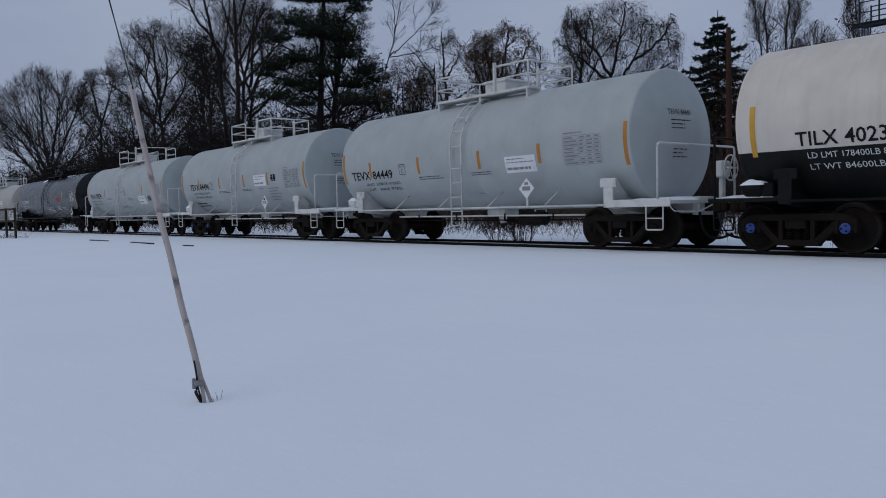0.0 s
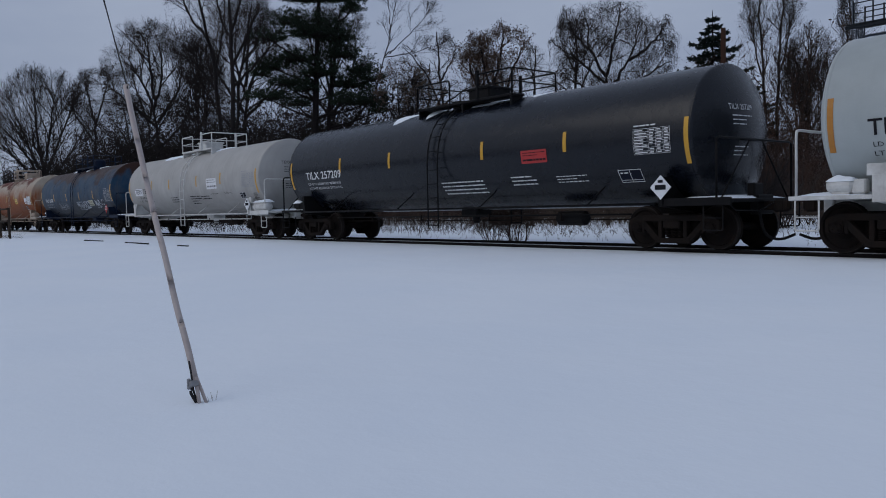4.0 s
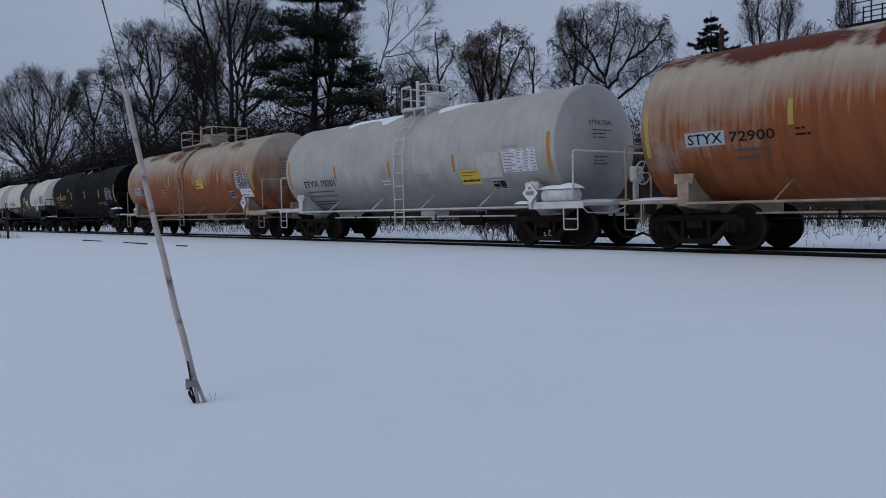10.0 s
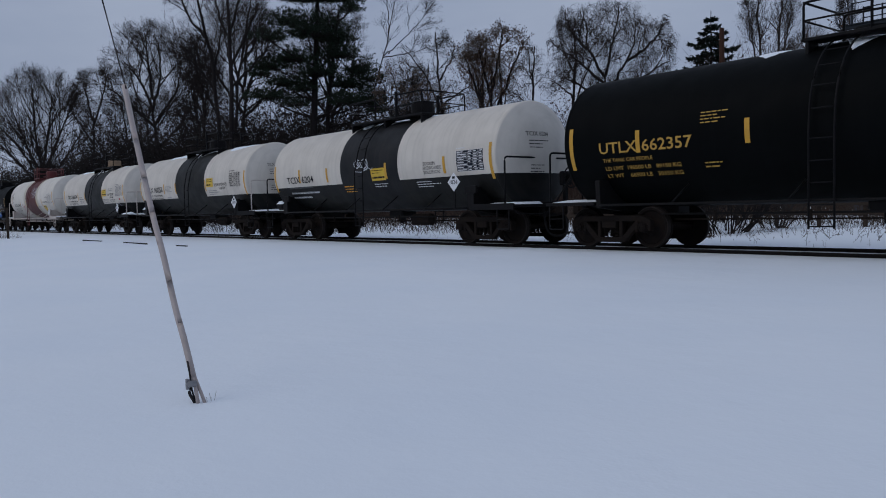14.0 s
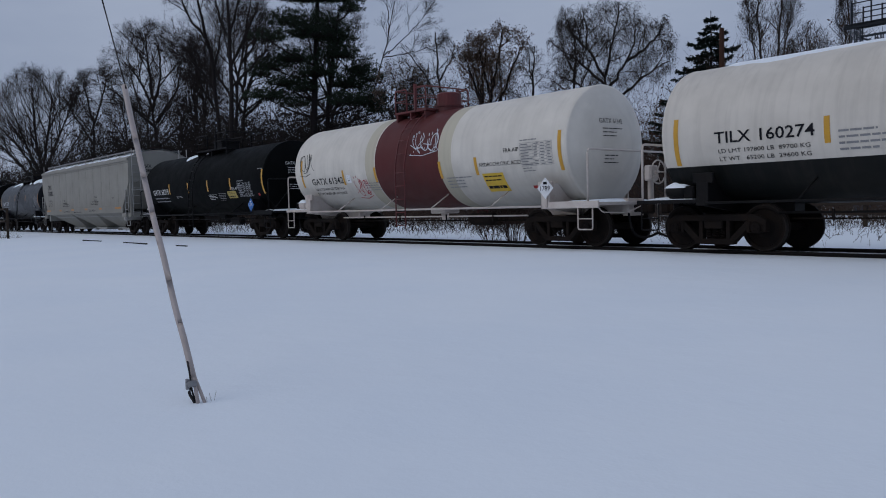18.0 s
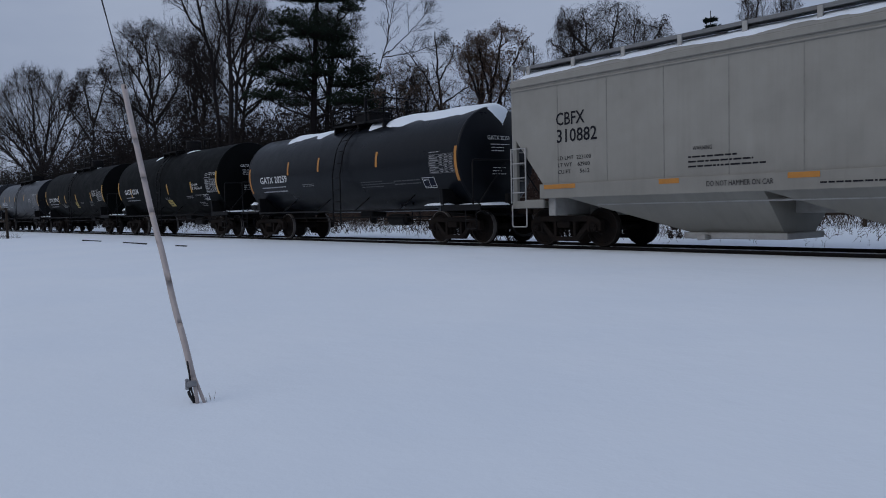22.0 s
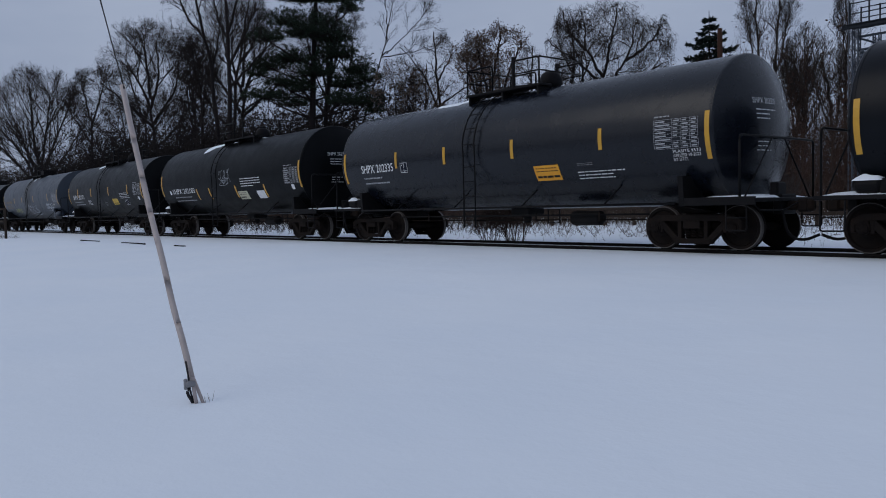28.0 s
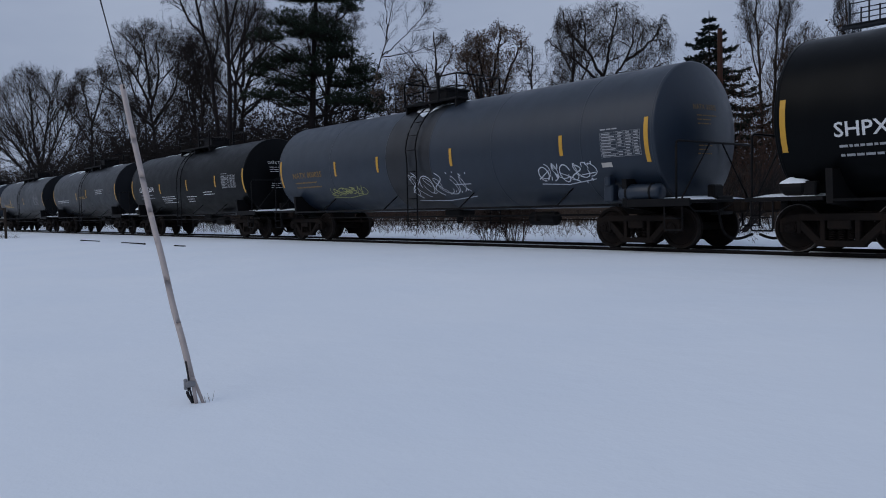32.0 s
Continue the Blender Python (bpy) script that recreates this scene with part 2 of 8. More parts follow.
def add_lathe(bm, profile, axis="x", sides=32, slot=0, centre=(0, 0, 0), caps=True):
    """A turned shape: profile of (along, radius)."""
    cx = Vector(centre)
    rings = []
    for a, r in profile:
        ring = []
        for k in range(sides):
            c, s = math.cos(2 * math.pi * k / sides), math.sin(2 * math.pi * k / sides)
            p = {"x": (a, r * c, r * s), "y": (r * s, a, r * c), "z": (r * c, r * s, a)}[axis]
            ring.append(bm.verts.new(cx + Vector(p)))
        rings.append(ring)
    for r0, r1 in zip(rings, rings[1:]):
        for k in range(sides):
            bm.faces.new((r0[k], r1[k], r1[(k + 1) % sides], r0[(k + 1) % sides])).material_index = slot
    if caps:
        bm.faces.new(rings[0]).material_index = slot
        bm.faces.new(rings[-1][::-1]).material_index = slot
    return bm


# ---- ground: one sheet of snow ----
def ground_height(x, y):
    near = min(1.0, max(0.0, (y + 15.0) / 12.5))
    h = -0.30 + 0.18 * near * near * (3 - 2 * near)
    track_bed = min(1.0, max(0.0, (3.4 - abs(y)) / 1.6))
    h += (-0.072 - h) * track_bed
    if y > 3:
        h += min(0.3, 0.02 * (y - 3))
    soft = 0.035 * noise.noise((x * 0.16, y * 0.22, 1.7)) + 0.012 * noise.noise((x * 0.7, y * 0.9, 4.2))
    soft *= 1.0 - 0.85 * track_bed
    if y > 2:
        soft *= 3.0
    return h + soft


def grid_lines(lo, hi, fine_lo, fine_hi, step):
    mids = list(np.arange(fine_lo, fine_hi + 1e-6, step))
    a, out_lo = step, []
    p = fine_lo
    while p > lo:
        a *= 1.35
        p -= a
        out_lo.append(max(p, lo))
    a, out_hi, p = step, [], fine_hi
    while p < hi:
        a *= 1.35
        p += a
        out_hi.append(min(p, hi))
    return out_lo[::-1] + mids + out_hi


gx, gy = grid_lines(-2600, 2600, -62, 14, 0.45), grid_lines(-1500, 2600, -18, 16, 0.30)
gv = [(x, y, ground_height(x, y)) for y in gy for x in gx]
gf = [(j * len(gx) + i, j * len(gx) + i + 1, (j + 1) * len(gx) + i + 1, (j + 1) * len(gx) + i) for j in range(len(gy) - 1) for i in range(len(gx) - 1)]
ground = mesh_object("ground", raw_mesh("ground", gv, gf, SNOW, True))
tagged(ground, "level field under smooth fresh undisturbed snow", "ground", kind="structure")


def rail_mesh(x0, x1):
    prof = [(-0.07, -0.172), (0.07, -0.172), (0.07, -0.155), (0.012, -0.135), (0.010, -0.045), (0.036, -0.036), (0.036, -0.006), (0.028, 0.0),
            (-0.028, 0.0), (-0.036, -0.006), (-0.036, -0.036), (-0.010, -0.045), (-0.012, -0.135), (-0.07, -0.155)]
    k = len(prof)
    v = [(x, y, z) for x in (x0, x1) for y, z in prof]
    f = [(i, (i + 1) % k, k + (i + 1) % k, k + i) for i in range(k)] + [tuple(range(k))[::-1], tuple(range(k, 2 * k))]
    return raw_mesh("rail", v, f, RAIL_TOP)


track = tagged(new("track"), "railway track with its rail heads just clear of the snow", "railway track", kind="structure")
rail_data = rail_mesh(-420, 60)
for ry in (-0.7535, 0.7535):
    mesh_object("rail", rail_data, track).location = (0, ry, 0)

# ---- rolling stock: a car's own space has x along the travel, y away from the field, z up from the rail head ----
WHEEL_R = 0.452
BASE = 1.778


def wheelset_mesh(name, cap, tread):
    """An axle with two flanged wheels and its turning bearing end caps."""
    bm = bmesh.new()
    r = WHEEL_R
    for s in (-1, 1):
        prof = [(s * 0.665, 0.10), (s * 0.665, r + 0.018), (s * 0.685, r + 0.024), (s * 0.700, r + 0.004), (s * 0.705, r)]
        add_lathe(bm, prof, "y", 24, 0, caps=False)
        add_lathe(bm, [(s * 0.704, r), (s * 0.795, r - 0.004), (s * 0.803, r - 0.012), (s * 0.803, r - 0.022)], "y", 24, 1, caps=False)
        add_lathe(bm, [(s * 0.800, r - 0.019), (s * 0.798, r - 0.075), (s * 0.765, r - 0.10), (s * 0.755, 0.20), (s * 0.80, 0.15), (s * 0.83, 0.13), (s * 0.83, 0.02)], "y", 24, 0, caps=False)
        add_lathe(bm, [(s * 0.83, 0.075), (s * 1.09, 0.075), (s * 1.09, 0.01)], "y", 14, 0)
        add_lathe(bm, [(s * 1.075, 0.095), (s * 1.115, 0.095), (s * 1.135, 0.06), (s * 1.135, 0.01)], "y", 16, 2)
        for k in range(3):
            a = 2 * math.pi * k / 3
            add_lathe(bm, [(s * 1.13, 0.017), (s * 1.155, 0.017), (s * 1.155, 0.002)], "y", 6, 0, (0.055 * math.sin(a), 0, 0.055 * math.cos(a)))
    add_lathe(bm, [(-0.7, 0.085), (0.7, 0.085)], "y", 12, 0)
    bmesh.ops.recalc_face_normals(bm, faces=bm.faces)
    me = to_mesh(name, bm, [RUSTY_IRON, tread, cap], True)
    me.set_sharp_from_angle(angle=radians(35))
    return me


def bar_xz(bm, p, q, thick, y0, y1, bevel=0.012):
    """A flat bar between two points of the side plane."""
    a, b = Vector((p[0], 0, p[1])), Vector((q[0], 0, q[1]))
    d = (b - a).normalized()
    w = Vector((-d.z, 0, d.x)) * thick / 2
    pts = [a - w, b - w, b + w, a + w]
    vs = [bm.verts.new((v.x, y, v.z)) for y in (y0, y1) for v in pts]
    fs = [(0, 1, 2, 3), (7, 6, 5, 4), (0, 4, 5, 1), (1, 5, 6, 2), (2, 6, 7, 3), (3, 7, 4, 0)]
    for f in fs:
        bm.faces.new([vs[i] for i in f])
    return bm


def side_frame_mesh():
    bm = bmesh.new()
    y0, y1 = -1.09, -0.93
    bar_xz(bm, (-0.72, 0.655), (0.72, 0.655), 0.13, y0, y1)
    bar_xz(bm, (-0.42, 0.185), (0.42, 0.185), 0.11, y0, y1)
    for s in (-1, 1):
        bar_xz(bm, (s * 0.78, 0.60), (s * 0.36, 0.19), 0.13, y0 + 0.01, y1 - 0.01)
        bar_xz(bm, (s * 0.30, 0.20), (s * 0.30, 0.62), 0.09, y0 + 0.005, y1 - 0.005)
        bar_xz(bm, (s * 0.60, 0.665), (s * 0.90, 0.640), 0.13, y0 + 0.006, y1 - 0.006)
        bar_xz(bm, (s * 0.86, 0.655), (s * 1.06, 0.555), 0.12, y0 + 0.004, y1 - 0.004)
        bar_xz(bm, (s * 1.055, 0.60), (s * 1.045, 0.38), 0.07, y0, y1)
        bar_xz(bm, (s * 0.725, 0.60), (s * 0.725, 0.36), 0.07, y0, y1)
        add_box(bm, (s * 0.889 - 0.13, y0 + 0.01, 0.52), (s * 0.889 + 0.13, y1 - 0.01, 0.60))
    bmesh.ops.recalc_face_normals(bm, faces=bm.faces)
    bmesh.ops.bevel(bm, geom=list(bm.edges), offset=0.012, segments=1, affect="EDGES")
    return to_mesh("side_frame", bm, IRON, False)


def spring_mesh():
    bm = bmesh.new()
    pts = [(0.055 * math.cos(a), 0.055 * math.sin(a), 0.005 + 0.20 * a / (12 * math.pi)) for a in np.linspace(0, 12 * math.pi, 34)]
    add_tube(bm, pts, 0.014, 3)
    return to_mesh("spring", bm, IRON, True)


SIDE_FRAME, SPRING = side_frame_mesh(), spring_mesh()
WHEELSETS = {"plain": wheelset_mesh("wheelset", RUSTY_IRON, TREAD), "blue": wheelset_mesh("wheelset_blue_caps", HUB_BLUE, TREAD),
             "bright": wheelset_mesh("wheelset_bright_rims", RUSTY_IRON, BRIGHT_TREAD)}
ADAPTER = to_mesh("bearing_adapter", add_lathe(bmesh.new(), [(-1.085, 0.02), (-1.085, 0.125), (-0.93, 0.125), (-0.93, 0.02)], "y", 14), RUSTY_IRON, False)
BOLSTER = to_mesh("bolster", add_box(box((-0.20, -1.13, 0.44), (0.20, 1.13, 0.60), 0.02), (-0.30, -0.40, 0.58), (0.30, 0.40, 0.72), 0.03), IRON, False)
BRAKE_BEAM = to_mesh("brake_beam", add_box(box((-0.05, -0.80, 0.36), (0.05, 0.80, 0.44), 0.01), (-0.10, -0.86, 0.30), (0.10, -0.72, 0.56), 0.02), IRON, False)
ROLLING = []


def add_truck(car, x, cap="plain"):
    truck = mesh_object("truck", BOLSTER, car)
    truck.location = (x, 0, 0)
    for s in (-1, 1):
        fr = mesh_object("side_frame", SIDE_FRAME, truck)
        if s > 0:
            fr.rotation_euler = (0, 0, math.pi)
        for sx in (-0.16, 0.0, 0.16):
            mesh_object("spring", SPRING, truck).location = (sx, s * 1.0, 0.24)
        for ax in (-BASE / 2, BASE / 2):
            ad = mesh_object("bearing_adapter", ADAPTER, truck)
            ad.location = (ax, 0, 0.468)
            if s > 0:
                ad.rotation_euler = (0, 0, math.pi)
    for ax in (-BASE / 2, BASE / 2):
        mesh_object("brake_beam", BRAKE_BEAM, truck).location = (ax * 0.42, 0, 0.02)
        wheel = mesh_object("wheelset", WHEELSETS[cap], truck)
        wheel.location = (ax, 0, WHEEL_R)
        ROLLING.append((wheel, ax))
    return truck


def coupler_mesh():
    bm = bmesh.new()
    add_box(bm, (1.25, -0.09, 0.78), (1.72, 0.09, 0.96), 0.02)
    add_box(bm, (1.70, -0.16, 0.74), (1.93, 0.13, 1.00), 0.04)
    add_box(bm, (1.90, -0.19, 0.76), (2.05, -0.04, 0.98), 0.04)
    return to_mesh("coupler", bm, IRON, False)


def hose_mesh():
    bm = bmesh.new()
    pts = [(1.52, -0.34, 0.76), (1.56, -0.36, 0.60), (1.62, -0.36, 0.36), (1.74, -0.30, 0.22), (1.90, -0.16, 0.20), (2.08, 0.0, 0.30)]
    add_tube(bm, bend(pts, 0.1), 0.028, 8)
    return to_mesh("air_hose", bm, RUBBER, True)


COUPLER, HOSE = coupler_mesh(), hose_mesh()
BRAKE_WHEEL = bmesh.new()
add_tube(BRAKE_WHEEL, [(0, 0.27 * math.cos(a), 0.27 * math.sin(a)) for a in np.linspace(0, 2 * math.pi, 25)[:-1]], 0.018, 6, True)
for a in np.linspace(0, 2 * math.pi, 6)[:-1]:
    add_tube(BRAKE_WHEEL, [(-0.03, 0, 0), (0, 0.27 * math.cos(a), 0.27 * math.sin(a))], 0.013, 5)
add_tube(BRAKE_WHEEL, [(-0.14, 0, 0), (0.02, 0, 0)], 0.03, 8)


class Skin:
    """The near side of a tank, or a flat side when hc is None: maps (along, height) to its surface."""

    def __init__(self, r, hc):
        self.r, self.hc = r, hc

    def at(self, x, z, lift=0.006):
        if self.hc is None:
            return Vector((x, -self.r - lift, z))
        a = math.asin(max(-0.99, min(0.99, (z - self.hc) / self.r)))
        return Vector((x, -(self.r + lift) * math.cos(a), self.hc + (self.r + lift) * math.sin(a)))


class HeadSkin:
    """The domed leading end of a tank: along runs away from the field."""

    def __init__(self, r, hc, x0, depth):
        self.r, self.hc, self.x0, self.depth = r, hc, x0, depth

    def at(self, y, z, lift=0.006):
        q = min(0.94, (y * y + (z - self.hc) ** 2) / self.r ** 2)
        return Vector((self.x0 + 0.030 + 0.93 * self.depth * (1 - q / 0.9409) + lift, y, z))


def add_patch(bm, skin, x0, z0, x1, z1, lift=0.006, nz=3, shear=0.0, slot=0):
    """A flat piece of paint or film laid on a skin."""
    rows = []
    for i in range(nz + 1):
        s = i / nz
        z = z0 + (z1 - z0) * s
        rows.append((bm.verts.new(skin.at(x0 + shear * s, z, lift)), bm.verts.new(skin.at(x1 + shear * s, z, lift))))
    for (a, b), (c, d) in zip(rows, rows[1:]):
        bm.faces.new((a, b, d, c)).material_index = slot
    return bm


def lettering(skin, text, x0, z0, size, width=None, lift=0.008):
    """Raised paint in the built-in font, wrapped on the skin. size: height of capitals; width: total width."""
    cu = bpy.data.curves.new("lettering", "FONT")
    cu.body, cu.size, cu.resolution_u = text, size / 0.69, 2
    cu.offset = 0.005 * size / 0.3 if size > 0.15 else 0.0
    ob = bpy.data.objects.new("lettering", cu)
    me = bpy.data.meshes.new_from_object(ob)
    bpy.data.objects.remove(ob)
    bm = bmesh.new()
    bm.from_mesh(me)
    bpy.data.meshes.remove(me)
    bpy.data.curves.remove(cu)
    xs = [v.co.x for v in bm.verts]
    k = 1.0 if not width else width / (max(xs) - min(xs))
    x_min = min(xs)
    for h in np.arange(0.08, size, 0.08):
        bmesh.ops.bisect_plane(bm, geom=bm.verts[:] + bm.edges[:] + bm.faces[:], plane_co=(0, h, 0), plane_no=(0, 1, 0))
    for v in bm.verts:
        v.co = skin.at(x0 + (v.co.x - x_min) * k, z0 + v.co.y, lift)
    return bm


def write(name, skin, text, x0, z0, size, width, mat, parent):
    """A line of writing with a part for every word."""
    words, probe = text.split(), {}

    def long(t):
        if t not in probe:
            cu = bpy.data.curves.new("probe", "FONT")
            cu.body, cu.size = t, 1.0
            ob = bpy.data.objects.new("probe", cu)
            me = bpy.data.meshes.new_from_object(ob)
            q = [v.co.x for v in me.vertices]
            probe[t] = (min(q), max(q))
            bpy.data.objects.remove(ob)
            bpy.data.meshes.remove(me)
            bpy.data.curves.remove(cu)
        return probe[t]
    lo, hi = long(text)
    k, at = width / (hi - lo), 0
    for w in words:
        at = text.index(w, at)
        end = long(text[:at + len(w)])[1]
        a, b = long(w)
        at += len(w)
        part(name, lettering(skin, w, x0 + (end - lo - (b - a)) * k, z0, size, (b - a) * k), mat, parent)


def add_bars(bm, skin, x0, z0, x1, z1, rows, seed=0, fill=0.40, lift=0.0075):
    """Writing too small to read: rows of plain bars."""
    rnd = random.Random(seed * 7 + int(abs(x0) * 100))
    step = (z1 - z0) / rows
    fill *= 0.85
    for i in range(rows):
        zb = z1 - (i + 1) * step + step * (1 - fill) / 2
        x, stop = x0, x1 - (x1 - x0) * rnd.choice((0, 0, 0.15, 0.35))
        while x < stop - 0.02:
            w = min(rnd.uniform(0.05, 0.22) * max(0.4, min(1, step / 0.1)), stop - x)
            add_patch(bm, skin, x, zb, x + w, zb + step * fill, lift, 1)
            x += w + 0.025
    return bm


def add_table(bm, skin, x0, z0, x1, z1, rows=8, seed=1):
    """A ruled panel of test dates: frame, lines and bars."""
    t = 0.006
    for i in range(rows + 1):
        z = z0 + (z1 - z0) * i / rows
        add_patch(bm, skin, x0, z - t / 2, x1, z + t / 2, 0.0075, 1)
    for s in (0, 0.42, 0.62, 0.82, 1):
        x = x0 + (x1 - x0) * s
        add_patch(bm, skin, x - t / 2, z0, x + t / 2, z1, 0.0075, 3)
    rnd = random.Random(seed)
    for i in range(rows):
        z = z0 + (z1 - z0) * (i + 0.30) / rows
        h = (z1 - z0) / rows * 0.38
        for a, b in ((0.03, 0.40), (0.45, 0.60), (0.65, 0.80), (0.85, 0.98)):
            if rnd.random() < 0.88:
                add_patch(bm, skin, x0 + (x1 - x0) * a, z, x0 + (x1 - x0) * (a + (b - a) * rnd.uniform(0.6, 1)), z + h, 0.0075, 1)
    return bm


def add_frame(bm, skin, x0, z0, x1, z1, t=0.02, lift=0.0085):
    add_patch(bm, skin, x0, z0, x1, z0 + t, lift, 1)
    add_patch(bm, skin, x0, z1 - t, x1, z1, lift, 1)
    add_patch(bm, skin, x0, z0 + t, x0 + t, z1 - t, lift, 2)
    add_patch(bm, skin, x1 - t, z0 + t, x1, z1 - t, lift, 2)
    return bm


def add_stroke(bm, skin, pts, width, lift=0.009):
    """A painted line through points, as a run of short flat pieces."""
    P = [Vector((p[0], p[1], 0)) for p in pts]
    for a, b in zip(P, P[1:]):
        d = (b - a)
        if d.length < 1e-4:
            continue
        n = Vector((-d.y, d.x, 0)).normalized() * width / 2
        e = d.normalized() * width * 0.3
        q = [a - n - e, b - n + e, b + n + e, a + n - e]
        bm.faces.new([bm.verts.new(skin.at(v.x, v.y, lift)) for v in q])
    return bm


def scrawl(skin, x0, z0, x1, z1, letters, seed, width=0.026):
    """A hand-sprayed tag with no legible word: loops and slanted strokes."""
    rnd = random.Random(seed)
    bm = bmesh.new()
    step = (x1 - x0) / letters
    h = z1 - z0
    for i in range(letters):
        cx, cz = x0 + step * (i + 0.5), (z0 + z1) / 2 + rnd.uniform(-0.12, 0.12) * h
        kind = rnd.randrange(3)
        wv, hv = step * rnd.uniform(0.45, 0.62), h * rnd.uniform(0.32, 0.5)
        if kind == 0:
            a0 = rnd.uniform(0, 6)
            pts = [(cx + wv * math.cos(a0 + a) * (1 - 0.04 * a), cz + hv * math.sin(a0 + a) * 0.9) for a in np.linspace(0, rnd.uniform(4.2, 6.6), 14)]
        elif kind == 1:
            pts = [(cx - wv * 0.7, cz - hv), (cx - wv * 0.1, cz + hv), (cx + wv * 0.25, cz - hv * 0.8), (cx + wv * 0.8, cz + hv * 1.05)]
        else:
            pts = [(cx + wv * (0.8 * math.sin(2.3 * a)), cz + hv * (1 - 2 * a / 2.8)) for a in np.linspace(0, 2.8, 12)]
        add_stroke(bm, skin, pts, width)
        if rnd.random() < 0.4:
            add_stroke(bm, skin, [(cx - wv, cz - hv * rnd.uniform(-0.2, 0.9)), (cx + wv * 1.1, cz - hv * rnd.uniform(-0.4, 0.6))], width * 0.8)
    for i in range(letters * 2):
        cx, cz = x0 + (x1 - x0) * (i + rnd.random()) / (letters * 2), (z0 + z1) / 2
        a0, hv, wv = rnd.uniform(0, 6), h * rnd.uniform(0.25, 0.5), step * rnd.uniform(0.25, 0.5)
        add_stroke(bm, skin, [(cx + wv * math.cos(a0 + 1.3 * a) + 0.05 * a, cz + hv * math.sin(a0 + a)) for a in np.linspace(0, rnd.uniform(2.0, 4.5), 11)], width * 0.7)
    add_stroke(bm, skin, [(x0, z0 - 0.02), (x0 + 0.5 * (x1 - x0), z0 - 0.06), (x1, z0 + 0.03)], width * 0.7)
    return bm


def tank_shell(r, hc, rear, front, depth, sides=72):
    """A barrel from -rear to front with dished ends, each with a tight knuckle at its rim."""
    dish = [(0.030 + 0.93 * depth * (1 - (k / 9) ** 2), max(0.01, 0.97 * r * k / 9)) for k in range(10)]
    dish += [(0.018, 0.985 * r), (0.002, 0.996 * r), (-0.025, r), (-0.10, r)]
    n = max(8, int((rear + front) / 0.5))
    prof = [(-rear - a, q) for a, q in dish]
    prof += [(-rear + (rear + front) * i / n, r) for i in range(1, n)]
    prof += [(front + a, q) for a, q in dish[::-1]]
    bm = add_lathe(bmesh.new(), prof, "x", sides, 0, (0, 0, hc))
    bmesh.ops.recalc_face_normals(bm, faces=bm.faces)
    return bm


def snow_cap(r, hc, x0, x1, a0, a1, thick=0.06, seed=0, half=99.0, depth=0.45):
    """Snow lying on a tank's crown from angle a0 (near side, negative) to a1, in degrees from the top, with ragged edges."""
    x1 = min(x1, half + 0.62 * depth)
    nx, na = max(8, int((x1 - x0) / 0.12)), 10
    v, f = [], []
    for i in range(nx + 1):
        s = i / nx
        x = x0 + (x1 - x0) * s
        taper = min(1.0, min(s, 1 - s) * (x1 - x0) / 0.5) ** 0.6
        rag = 0.72 + 0.4 * noise.noise((x * 1.1, seed * 3.1, 0.4)) + 0.09 * noise.noise((x * 3.0, seed * 1.7, 2.0))
        lo, hi = a0 * max(0.08, rag * taper), a1 * max(0.08, taper)
        for j in range(na + 1):
            u = j / na
            a = radians(lo + (hi - lo) * u)
            t = thick * (4 * u * (1 - u)) ** 0.45 * (0.75 + 0.5 * noise.noise((x * 0.9, u * 2, seed))) * min(1, 0.1 + taper)
            over = max(0.0, x - half) / depth
            rr = r * math.sqrt(max(0.0, 1 - over)) - 0.012 + max(0.0, t)
            v.append((x, rr * math.sin(a), hc + rr * math.cos(a)))
    for i in range(nx):
        for j in range(na):
            k = i * (na + 1) + j
            f.append((k, k + 1, k + na + 2, k + na + 1))
    return raw_mesh("snow_cap", v, f, SNOW_CAP, True)


def snow_lump(lo, hi, seed=0):
    """A soft pillow of snow on a ledge."""
    nx, ny, v, f = 12, 6, [], []
    for i in range(nx + 1):
        for j in range(ny + 1):
            a, b = i / nx, j / ny
            e = (16 * a * (1 - a) * b * (1 - b)) ** 0.35
            z = lo[2] - 0.004 + (hi[2] - lo[2]) * e * (0.8 + 0.4 * noise.noise((a * 3 + seed, b * 2, seed * 1.3)))
            v.append((lo[0] + (hi[0] - lo[0]) * a, lo[1] + (hi[1] - lo[1]) * b, z))
    for i in range(nx):
        for j in range(ny):
            k = i * (ny + 1) + j
            f.append((k, k + ny + 1, k + ny + 2, k + 1))
    return raw_mesh("snow_lump", v, f, SNOW_CAP, True)

TRAIN = []


def new_car(name, front, rear, label, category="tank car"):
    """An empty at rail height under the middle of a car; front and rear: where its trucks stand at 16 s."""
    car = tagged(new(name), label, category, group="cars of the train")
    car.location = ((front + rear) / 2, 0, 0)
    TRAIN.append((car, (front + rear) / 2))
    return car


